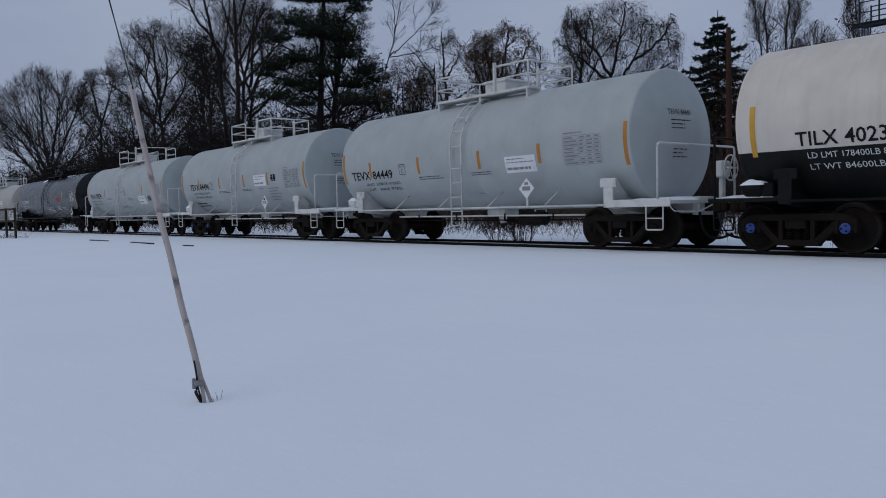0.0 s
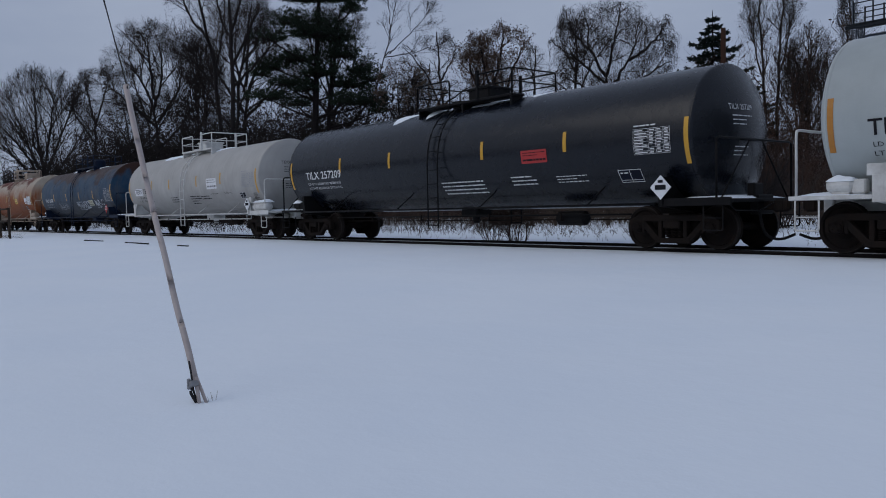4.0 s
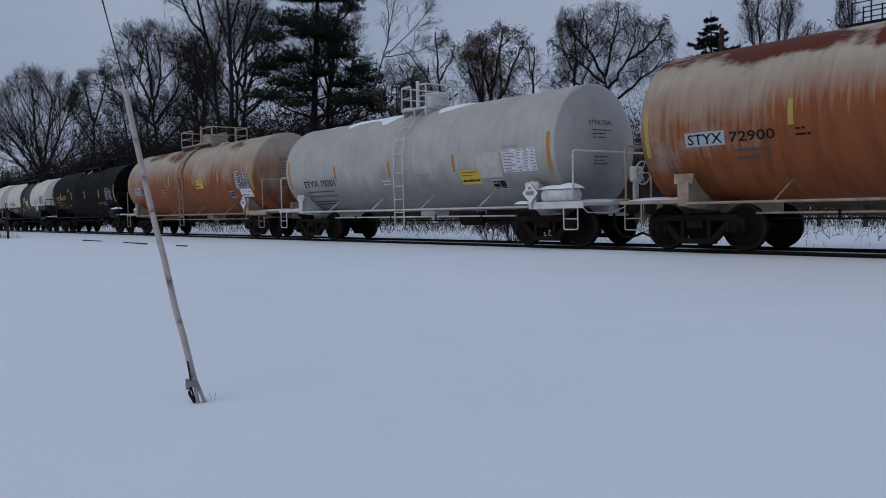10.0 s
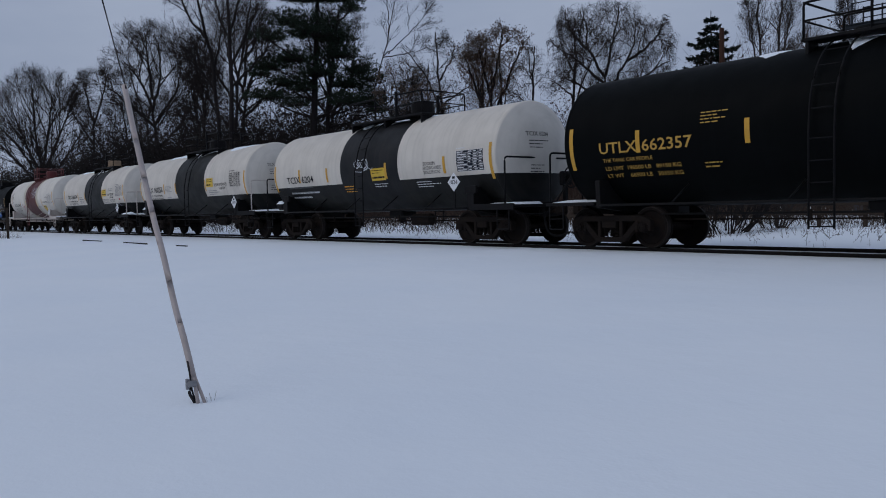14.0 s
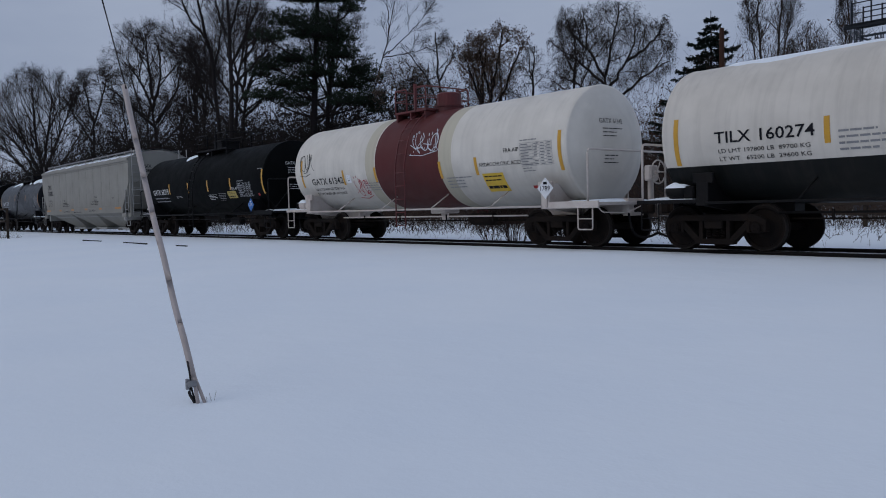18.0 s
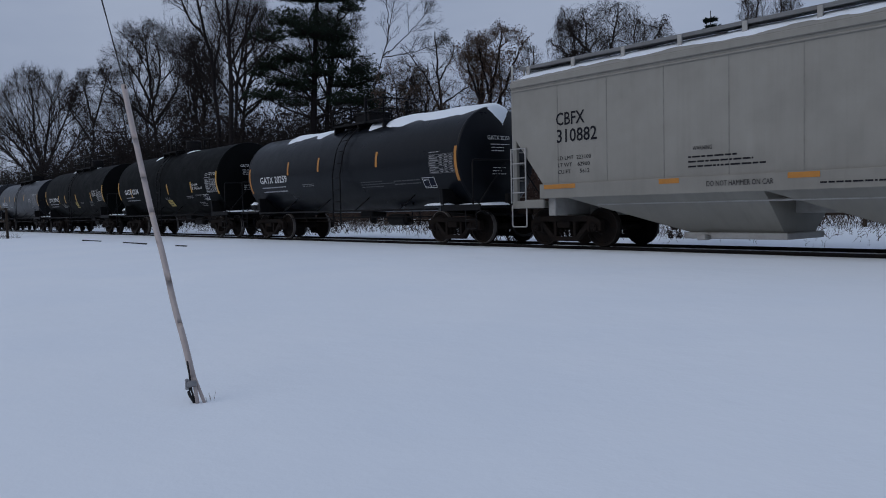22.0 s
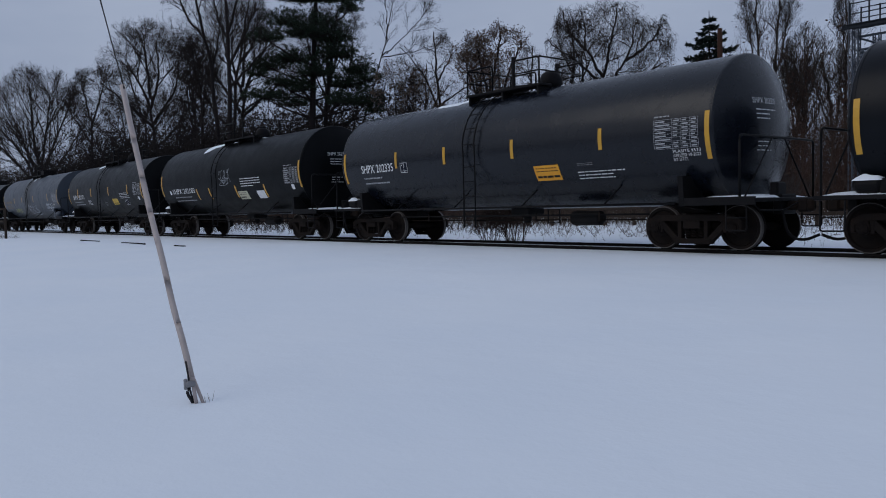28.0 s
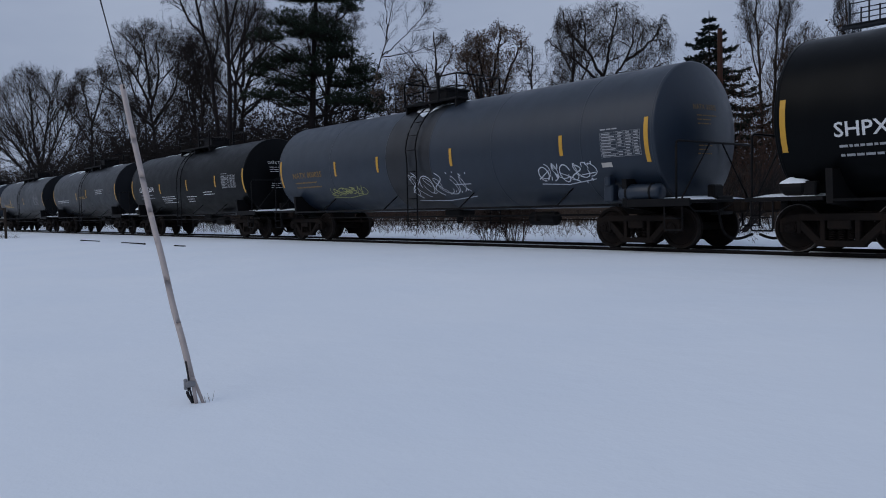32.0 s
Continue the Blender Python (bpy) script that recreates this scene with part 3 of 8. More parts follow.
def end_gear(car, h, s, steel, style, deck=True, wheel=False, rail_mat=None):
    """Draft sill, coupler, hose, deck, handrail and steps at one end; s: +1 leading, -1 trailing."""
    turn = Matrix.Identity(4) if s > 0 else Matrix.Rotation(math.pi, 4, "Z")

    def put(name, bm_or_mesh, mat, smooth=False, label=""):
        me = bm_or_mesh if isinstance(bm_or_mesh, bpy.types.Mesh) else to_mesh(name, bm_or_mesh, mat, smooth)
        ob = mesh_object(name, me, car, label)
        ob.matrix_local = turn @ Matrix.Translation((h, 0, 0))
        return ob

    put("coupler", COUPLER, None)
    put("air_hose", HOSE, None)
    put("draft_sill", add_box(box((-1.2, -0.22, 0.74), (1.45, 0.22, 1.06), 0.02), (1.30, -0.30, 0.70), (1.48, 0.30, 1.10), 0.02), BLACK_STEEL if style == "dark" else steel)
    bol = bmesh.new()
    for sd in (-1, 1):
        vs = [bm_v for bm_v in ((-0.06, sd * 0.25, 0.76), (-0.06, sd * 1.46, 0.90), (-0.06, sd * 1.50, 1.50), (-0.06, sd * 1.05, 1.50), (-0.06, sd * 0.25, 1.05))]
        a = [bol.verts.new(q) for q in vs]
        b = [bol.verts.new((0.06, q[1], q[2])) for q in vs]
        bol.faces.new(a)
        bol.faces.new(b[::-1])
        for i in range(5):
            bol.faces.new((a[i], a[(i + 1) % 5], b[(i + 1) % 5], b[i]))
        if style == "light":
            add_box(bol, (-0.13, sd * 1.48 - 0.02, 0.90), (0.13, sd * 1.48 + 0.02, 1.36), 0.008)
            add_box(bol, (-0.22, sd * 1.46 - 0.05, 1.34), (0.22, sd * 1.46 + 0.03, 1.54), 0.012)
    bmesh.ops.recalc_face_normals(bol, faces=bol.faces)
    put("body_bolster", bol, steel)
    if not deck:
        return
    platform = put("end_platform", add_box(box((0.10, -1.50, 0.955), (1.55, 1.50, 1.03), 0.012), (0.10, -1.525, 0.90), (1.60, -1.48, 1.06), 0.008), steel)
    rx, rz = (1.26, 2.22) if s > 0 else (1.42, 2.20)
    rail = put("end_handrail", tube(bend([(rx, -1.46, 1.03), (rx, -1.46, rz), (rx, 1.46, rz), (rx, 1.46, 1.03)], 0.10), 0.024), rail_mat or steel, True)
    if style == "dark":
        for sd in (-1, 1):
            put("rail_brace", tube([(rx, sd * 1.30, 1.03), (rx, sd * 0.25, rz - 0.02)], 0.018, 6), steel, True)
    for sd in (-1, 1):
        put("sill_step", tube(bend([(1.00, sd * 1.50, 0.95), (1.00, sd * 1.50, 0.42), (1.42, sd * 1.50, 0.42), (1.42, sd * 1.50, 0.95)], 0.05), 0.017, 6), steel, True)
        put("step_rung", tube([(1.00, sd * 1.50, 0.66), (1.42, sd * 1.50, 0.66)], 0.013, 6), steel, True)
    put("uncoupling_lever", tube(bend([(1.50, -1.48, 0.98), (1.62, -1.40, 0.80), (1.62, -0.5, 0.78), (1.75, -0.1, 0.95)], 0.06), 0.014, 6), steel, True)
    if wheel:
        post = put("brake_stand", add_box(add_box(box((1.50, 0.24, 0.96), (1.72, 0.46, 1.05), 0.01), (1.58, 0.28, 1.04), (1.68, 0.42, 1.85), 0.02), (1.56, 0.18, 1.50), (1.73, 0.52, 1.86), 0.03), steel)
        wh = put("brake_wheel", BRAKE_WHEEL.copy(), steel, True)
        wh.matrix_local = turn @ Matrix.Translation((h + 1.84, 0.35, 1.70))
    else:
        put("retainer_box", box((1.22, -0.30, 1.06), (1.40, 0.05, 1.34), 0.03), steel)


def tank_car(label, front, rear, r, paint, steel, style="light", zb=0.90, marks=None, strips=(), strip_mat=None, ends=(0.78, 0.78), table=None, bars=(),
             stickers=(), placard=None, ladder=0.0, platform=(-1.6, 1.7), dome="box", dome_x=0.6, snow=(), tags=(), words=(), ink=None,
             head=None, limits=None, reservoir=None, caps=("plain", "plain"), seams=(), wheel=False, ladder_mat=None, lumps=(), depth=0.45, over=0.70, rail_mat=None, dome_mat=None,  top_mat=None, limits_at=None, limit_ink=None, end_text=None, plate_c=None):
    """A tank car with all its gear. Lengths along the car are from its middle."""
    ink = ink or (INK_BLACK if style == "light" else INK_WHITE)
    strip_mat = strip_mat or (ORANGE if style == "light" else YELLOW)
    top_mat = top_mat or steel
    dome_mat = dome_mat or top_mat
    car = new_car("tank_car", front, rear, label)
    h = (front - rear) / 2
    hc, half, tail = zb + r, h + over, h + 0.95
    skin = Skin(r, hc)
    shell = part("tank", tank_shell(r, hc, tail, half, depth), paint, car, smooth=True)
    # welded ring seams
    for x in list(seams) + [0.05 - tail, half - 0.05]:
        part("weld_seam", add_lathe(bmesh.new(), [(x - 0.030, r - 0.01), (x - 0.016, r + 0.005), (x + 0.016, r + 0.005), (x + 0.030, r - 0.01)], "x", 72, 0, (0, 0, hc)), paint, shell, smooth=True)
    for x, cap in zip((h, -h), caps):
        add_truck(car, x, cap)
    end_gear(car, h, 1, steel, style, True, wheel, rail_mat)
    end_gear(car, h, -1, steel, style, True, False, rail_mat)
    # side sill pipes with their stays
    for sd in (-1, 1):
        pipe = part("side_rail", tube([(-h + 0.1, sd * 1.53, 0.955), (h - 0.1, sd * 1.53, 0.955)], 0.026), steel, car, smooth=True)
        for x in np.linspace(-h + 1.9, h - 1.9, 4):
            part("stay", tube([(x, sd * 1.53, 0.955), (x + 0.14, sd * math.sqrt(r * r - (hc - 1.36) ** 2), 1.36)], 0.018, 6), steel, pipe, smooth=True)
    part("brake_rod", tube([(-h + 1.3, -0.5, 0.62), (h - 1.3, -0.5, 0.62)], 0.018, 6), IRON, car, smooth=True)
    part("train_line", tube([(-h + 1.2, -0.85, 0.74), (h - 1.2, -0.85, 0.74)], 0.024, 6), steel, car, smooth=True)
    for x in (-h * 0.55, -h * 0.2, h * 0.2, h * 0.55):
        part("pipe_hanger", box((x - 0.02, -0.88, 0.60), (x + 0.02, -0.46, 0.635), 0.004), IRON, car)
        part("pipe_strap", box((x - 0.025, -0.885, 0.60), (x + 0.025, -0.855, 0.80), 0.004), IRON, car)
    part("outlet_valve", add_lathe(add_box(bmesh.new(), (-0.35, -0.3, zb - 0.16), (0.35, 0.3, zb + 0.05), 0.04), [(zb - 0.36, 0.09), (zb - 0.16, 0.12), (zb, 0.14)], "z", 14), steel, car)
    part("brake_cylinder", add_lathe(bmesh.new(), [(h - 3.5, 0.03), (h - 3.5, 0.17), (h - 2.7, 0.17), (h - 2.6, 0.06)], "x", 16, 0, (0, -0.62, 0.66)), BLACK_STEEL if style == "dark" else IRON, car)
    # side ladders
    lm = ladder_mat or steel
    for sd in (-1, 1):
        lad = bmesh.new()
        for dx in (-0.22, 0.22):
            pts = [(ladder + dx, sd * 1.60, 0.46), (ladder + dx, sd * 1.60, hc - 0.2)]
            pts += [(ladder + dx, sd * (r + 0.10) * math.cos(a), hc + (r + 0.10) * math.sin(a)) for a in np.linspace(0.12, 1.25, 9)]
            add_tube(lad, pts, 0.021, 6)
        ladder_ob = part("side_ladder", lad, lm, car, smooth=True)
        for z in np.arange(0.50, hc - 0.1, 0.38):
            part("rung", tube([(ladder - 0.22, sd * 1.60, z), (ladder + 0.22, sd * 1.60, z)], 0.014, 6), lm, ladder_ob, smooth=True)
        for a in np.arange(0.10, 1.15, 0.26):
            y, z = sd * (r + 0.10) * math.cos(a), hc + (r + 0.10) * math.sin(a)
            part("rung", tube([(ladder - 0.22, y, z), (ladder + 0.22, y, z)], 0.014, 6), lm, ladder_ob, smooth=True)
    # crown platform, railings and the valve housing
    p0, p1 = platform
    zt = hc + r
    for sd in (-1, 1):
        walk_deck = part("top_walkway", box((p0, sd * 0.62 - 0.22, zt - 0.02), (p1, sd * 0.62 + 0.22, zt + 0.045), 0.01), top_mat, car)
        for x in (p0 + 0.1, (p0 + p1) / 2, p1 - 0.1):
            part("support", box((x - 0.03, sd * 0.62 - 0.20, zt - 0.30), (x + 0.03, sd * 0.62 + 0.20, zt - 0.01), 0.006), top_mat, walk_deck)
        ys = sd * 0.82
        xs = (p0 + 0.04, p0 + 0.04 + (p1 - p0) * 0.36, p0 + (p1 - p0) * 0.66, p1 - 0.04)
        for a, b in ((0, 1), (2, 3)):
            rail = part("railing", tube(bend([(xs[a], ys, zt), (xs[a], ys, zt + 0.69), (xs[b], ys, zt + 0.69), (xs[b], ys, zt)], 0.09), 0.024, 7), top_mat, car, smooth=True)
            part("mid_rail", tube([(xs[a], ys, zt + 0.36), (xs[b], ys, zt + 0.36)], 0.018, 6), top_mat, rail, smooth=True)
        part("railing_post", box((xs[2] - 0.04, ys - 0.04, zt), (xs[2] + 0.04, ys + 0.04, zt + 0.80), 0.01), top_mat, car)
    for x in (p0 + 0.04, p1 - 0.04):
        rail = part("cross_rail", tube([(x, -0.82, zt + 0.69), (x, 0.82, zt + 0.69)], 0.022, 7), top_mat, car, smooth=True)
        part("mid_rail", tube([(x, -0.82, zt + 0.36), (x, 0.82, zt + 0.36)], 0.018, 6), top_mat, rail, smooth=True)
    if dome == "box":
        d = part("valve_housing", add_box(add_box(bmesh.new(), (dome_x - 0.42, -0.42, zt - 0.05), (dome_x + 0.42, 0.42, zt + 0.40), 0.03), (dome_x - 0.46, -0.46, zt + 0.36), (dome_x + 0.46, 0.46, zt + 0.44), 0.02), dome_mat, car)
    elif dome == "ball":
        d = part("valve_housing", add_lathe(bmesh.new(), [(zt - 0.06, 0.30), (zt + 0.22, 0.30), (zt + 0.36, 0.24), (zt + 0.44, 0.13), (zt + 0.46, 0.02)], "z", 20, 0, (dome_x, 0, 0)), dome_mat, car, smooth=True)
    else:
        d = part("valve_housing", add_lathe(bmesh.new(), [(zt - 0.06, 0.40), (zt + 0.10, 0.40), (zt + 0.10, 0.44), (zt + 0.14, 0.44), (zt + 0.14, 0.36), (zt + 0.48, 0.36), (zt + 0.52, 0.30), (zt + 0.52, 0.02)], "z", 22, 0, (dome_x, 0, 0)), dome_mat, car)
    part("manway", add_lathe(bmesh.new(), [(zt - 0.05, 0.28), (zt + 0.14, 0.28), (zt + 0.14, 0.33), (zt + 0.19, 0.33), (zt + 0.22, 0.02)], "z", 20, 0, (dome_x - 1.15, 0, 0)), top_mat, car)
    # reflective strips
    def strip(x, z0, z1):
        part("reflective_strip", add_patch(bmesh.new(), skin, x - 0.052, z0, x + 0.052, z1, 0.007, 6), strip_mat, car)
    for q in strips:
        x, zc = q if isinstance(q, tuple) else (q, zb + r - 0.10)
        strip(x, zc - 0.23, zc + 0.23)
    if ends:
        strip(h + min(ends[0], over - 0.10), hc - 0.62, hc + 0.30)
        strip(-h - min(ends[1], 0.85), hc - 0.62, hc + 0.30)
    # writing
    if marks:
        text, x0, z0, size, width = marks[:5]
        mi = marks[5] if len(marks) > 5 else ink
        write("reporting_mark", skin, text, x0, z0, size, width, mi, car)
        if limits:
            for k, line in enumerate(limits):
                lx, lz, lw, lh = limits_at or (x0 + 0.06, z0 - 0.19, width * 0.92, 0.075)
                write("load_limit", skin, line, lx, lz - k * lh * 1.95, lh, lw, limit_ink or mi, car)
        else:
            for k in range(2):
                part("load_data", add_bars(bmesh.new(), skin, x0 + 0.06, z0 - 0.20 - 0.15 * k, x0 + width * 0.92, z0 - 0.12 - 0.15 * k, 1, len(text) + k, 0.6), INK_SOFT if mi is INK_WHITE else INK_DARK if mi is INK_BLACK else mi, car)
        hs = HeadSkin(r, hc, half, depth)
        part("end_mark", lettering(hs, end_text or text, -0.62, hc + 0.46, 0.115, 0.74), mi, car)
        b = bmesh.new()
        add_bars(b, hs, -0.55, hc + 0.12, 0.08, hc + 0.38, 3, 5, 0.3)
        part("end_data", b, mi, car)
        part("end_data", add_bars(bmesh.new(), hs, -0.50, hc - 0.50, -0.05, hc - 0.25, 3, 9, 0.3), mi, car)
    if table:
        tb = bmesh.new()
        add_table(tb, skin, *table[:4])
        if len(table) > 5:
            part("test_panel", add_patch(bmesh.new(), skin, *table[:4], 0.0045, 4), table[5], car)
        add_bars(tb, skin, table[0], table[3] + 0.03, table[0] + 0.55, table[3] + 0.11, 1)
        part("test_table", tb, table[4] if len(table) > 4 else ink, car)
    for i, q in enumerate(bars):
        part("small_print", add_bars(bmesh.new(), skin, *q[:5], seed=i), q[5] if len(q) > 5 else ink, car)
    for q in stickers:
        st = part("sticker", add_patch(bmesh.new(), skin, *q[:4], 0.007, 3), q[4], car)
        x0, z0, x1, z1 = q[:4]
        kind = q[5] if len(q) > 5 else "print"
        b = bmesh.new()
        if kind == "print":
            add_bars(b, skin, x0 + 0.06, z0 + (z1 - z0) * 0.52, x1 - 0.05, z1 - 0.03, 2, 3, 0.35, 0.009)
            add_bars(b, skin, x0 + 0.05, z0 + 0.03, x1 - 0.04, z0 + (z1 - z0) * 0.42, 1, 4, 0.5, 0.009)
            part("sticker_print", b, INK_GREY if q[4] is STICKER_WHITE else INK_BLACK, st)
        elif kind == "frame":
            add_frame(b, skin, x0, z0, x1, z1, 0.013, 0.009)
            add_patch(b, skin, (x0 + x1) / 2 - 0.007, z0, (x0 + x1) / 2 + 0.007, z1, 0.009, 2)
            add_bars(b, skin, x0 + 0.05, z1 - 0.10, (x0 + x1) / 2 - 0.05, z1 - 0.04, 1, 3, 0.5, 0.009)
            add_patch(b, skin, x0 + 0.02, z0 + 0.045, x1 - 0.02, z0 + 0.055, 0.009, 1)
            part("sticker_frame", b, INK_WHITE, st)
        else:
            b.free()
    if plate_c:
        x0, z0 = plate_c
        part("plate_frame", add_frame(bmesh.new(), skin, x0, z0, x0 + 0.30, z0 + 0.30, 0.012), ink, car)
        part("plate_letter", lettering(skin, "C", x0 + 0.10, z0 + 0.05, 0.11, 0.10), ink, car)
        part("plate_word", lettering(skin, "PLATE", x0 + 0.05, z0 + 0.21, 0.045, 0.20), ink, car)
    for text, x0, z0, size, width, wi in words:
        write("lettering", skin, text, x0, z0, size, width, wi, car)
    for i, (x0, z0, x1, z1, count, mat) in enumerate(tags):
        part("graffiti", scrawl(skin, x0, z0, x1, z1, count, int(abs(x0) * 37) + i), mat, car, "loose spray-painted graffiti scrawl")
    if placard:
        x, z, text, pm, pi = placard
        y = -1.56
        flat = Skin(1.56, None)
        pl = bmesh.new()
        q = [(x, z - 0.25), (x + 0.25, z), (x, z + 0.25), (x - 0.25, z)]
        a = [pl.verts.new((u, y - 0.012, w)) for u, w in q]
        b = [pl.verts.new((u, y, w)) for u, w in q]
        pl.faces.new(a)
        pl.faces.new(b[::-1])
        for i in range(4):
            pl.faces.new((a[i], b[i], b[(i + 1) % 4], a[(i + 1) % 4]))
        bmesh.ops.recalc_face_normals(pl, faces=pl.faces)
        plate = part("placard", pl, pm, car)
        if text:
            part("placard_number", lettering(flat, text, x - 0.15, z - 0.055, 0.11, 0.30, 0.018), pi, plate)
        else:
            part("placard_bar", add_patch(bmesh.new(), flat, x - 0.13, z - 0.05, x + 0.13, z + 0.05, 0.018, 1), pi, plate)
        b = bmesh.new()
        add_patch(b, flat, x - 0.06, z + 0.09, x + 0.06, z + 0.15, 0.018, 1)
        part("placard_symbol", b, pi, plate)
        part("placard_post", box((x - 0.03, y + 0.002, 0.93), (x + 0.03, y + 0.03, z + 0.12), 0.004), steel, car)
    if reservoir:
        x, rm = reservoir
        tank = part("air_reservoir", add_lathe(bmesh.new(), [(x - 0.52, 0.02), (x - 0.52, 0.13), (x - 0.46, 0.18), (x + 0.46, 0.18), (x + 0.52, 0.13), (x + 0.52, 0.02)], "x", 20, 0, (0, -1.33, 1.20)), rm, car, smooth=True)
        part("control_valve", add_box(add_box(bmesh.new(), (x - 0.95, -1.42, 1.03), (x - 0.70, -1.18, 1.40), 0.03), (x - 0.90, -1.46, 1.35), (x - 0.76, -1.22, 1.58), 0.03), rm, car)
        for dx in (-0.3, 0.3):
            part("reservoir_strap", add_lathe(bmesh.new(), [(x + dx - 0.025, 0.17), (x + dx - 0.025, 0.187), (x + dx + 0.025, 0.187), (x + dx + 0.025, 0.17)], "x", 20, 0, (0, -1.33, 1.20)), steel, tank)
    if not reservoir:
        xv = -h - 0.72
        bm = add_lathe(bmesh.new(), [(xv - 0.24, 0.02), (xv - 0.24, 0.10), (xv - 0.18, 0.14), (xv + 0.16, 0.14), (xv + 0.22, 0.09), (xv + 0.22, 0.02)], "x", 16, 0, (0, -1.22, 1.20))
        add_box(bm, (xv + 0.18, -1.32, 1.05), (xv + 0.42, -1.14, 1.30), 0.03)
        add_box(bm, (xv - 0.16, -1.30, 1.02), (xv + 0.14, -1.14, 1.16), 0.02)
        part("brake_valve", bm, steel, car)
        mesh_object("snow_lump", snow_lump((xv - 0.24, -1.36, 1.27), (xv + 0.24, -1.08, 1.40), 5), car, "fresh snow on a valve")
    for i, q in enumerate(snow):
        cap = mesh_object("snow_cap", snow_cap(r, hc, *q[:4], q[4] if len(q) > 4 else 0.05, i + int(abs(front)), half, depth), car, "patch of fresh snow lying on the tank crown")
    for i, q in enumerate(lumps):
        mesh_object("snow_lump", snow_lump(q[:3], q[3:], i + 1), car, "fresh snow on a ledge")
    for s in (-1, 1):
        mesh_object("deck_snow", snow_lump((s * (h + 0.85) - 0.6, -1.46, 1.03), (s * (h + 0.85) + 0.6, 0.9, 1.12), s + 3), car, "thin fresh snow on the end platform")
    return car


STICKER_CREAM = plain("cream_sticker", (0.52, 0.50, 0.36), 0.5, amount=0.2)
DULL_YELLOW = plain("dull_yellow_sticker", (0.40, 0.30, 0.06), 0.5, amount=0.3)
PALE_PATCH = plain("pale_repainted_patch", (0.50, 0.47, 0.43), 0.55, amount=0.3)
SPRAY_GREY = plain("faded_spray_paint", (0.26, 0.28, 0.31), 0.6, amount=0.1)
INK_DARK = plain("faded_lettering", (0.065, 0.068, 0.075), 0.6, amount=0.2)
INK_DULL_YELLOW = plain("dull_yellow_lettering", (0.22, 0.13, 0.035), 0.6, amount=0.2)
PALE_BLUE_FILM = plain("pale_blue_film", (0.36, 0.42, 0.46), 0.5, amount=0.2)
TAN_STEEL = plain("tan_steel", (0.30, 0.21, 0.13), 0.6, 0.0, (0.12, 0.07, 0.04), 0.5, 3)
CREAM_WHITE = plain("cream_white_steel", (0.56, 0.50, 0.46), 0.6, 0.0, (0.22, 0.12, 0.08), 0.4, 3)
PLACARD_BLUE = plain("blue_placard", (0.03, 0.16, 0.50), 0.5, amount=0.15)
WHITE_PAINT, CREAM, PITCH = (0.66, 0.615, 0.55), (0.46, 0.395, 0.315), (0.006, 0.007, 0.007)
P_WHITE = tank_paint("pale_grey_white_paint", (0.40, 0.435, 0.435), 0.5, 0.06, streak=0.04)
P_WHITE_B = tank_paint("white_tank_paint", (0.41, 0.445, 0.445), 0.5, 0.06, streak=0.04)
P_WHITE_F = tank_paint("weathered_white_paint", (0.43, 0.42, 0.40), 0.55, 0.10, streak=0.12, lower_dark=0.22)
P_GREY_I = tank_paint("dull_grey_white_paint", (0.45, 0.44, 0.415), 0.6, 0.18, streak=0.18, lower_dark=0.4)
P_NAVY = tank_paint("blue_black_paint", (0.0042, 0.0060, 0.0105), 0.27, 0.12, streak=0.18, sheen=0.32)
P_BLACK = tank_paint("black_tank_paint", (0.0026, 0.0033, 0.0036), 0.58, 0.10, streak=0.10, sheen=0.035)
P_BLACK_B = tank_paint("dusty_black_paint", (0.0034, 0.0042, 0.0050), 0.36, 0.14, streak=0.16, sheen=0.06)
P_SLATE = tank_paint("slate_black_paint", (0.0050, 0.0064, 0.0092), 0.34, 0.14, streak=0.2, sheen=0.12)
P_GREYBLUE = tank_paint("blue_grey_paint", (0.014, 0.023, 0.038), 0.42, 0.12, streak=0.18, sheen=0.4, bands=[(-1.5, 0.55, (0.008, 0.009, 0.012))])
P_BLUE = tank_paint("rusty_blue_paint", (0.013, 0.046, 0.090), 0.5, 0.5, rust_top=0.41, streak=0.5, rust_colour=(0.036, 0.015, 0.010), lower_dark=0.7)
P_RUST = tank_paint("rust_streaked_cream_paint", CREAM, 0.65, 0.20, rust=2.4, rust_top=0.21, streak=0.25, rust_colour=(0.105, 0.023, 0.010), lower_dark=0.55)
P_RUST_B = tank_paint("rust_stained_cream_paint", CREAM, 0.65, 0.20, rust=2.0, rust_top=0.09, streak=0.25, lower_dark=0.6, bands=[(-0.20, 0.14, (0.10, 0.062, 0.042))])
P_HALF = tank_paint("white_over_black_paint", WHITE_PAINT, 0.55, 0.10, split=1.86, low=PITCH, streak=0.12)
P_BAND_L = tank_paint("white_ends_black_belly_paint", WHITE_PAINT, 0.55, 0.10, split=1.83, low=PITCH, bands=[(-1.42, 1.68, (0.007, 0.008, 0.010))], streak=0.14)
P_BAND_M = tank_paint("white_ends_black_band_paint", WHITE_PAINT, 0.55, 0.12, split=1.72, low=PITCH, bands=[(-1.37, 1.85, PITCH)], streak=0.18)
P_BAND_O = tank_paint("white_ends_black_centre_paint", WHITE_PAINT, 0.55, 0.12, split=1.68, low=PITCH, bands=[(-1.22, 1.98, PITCH)], streak=0.16)
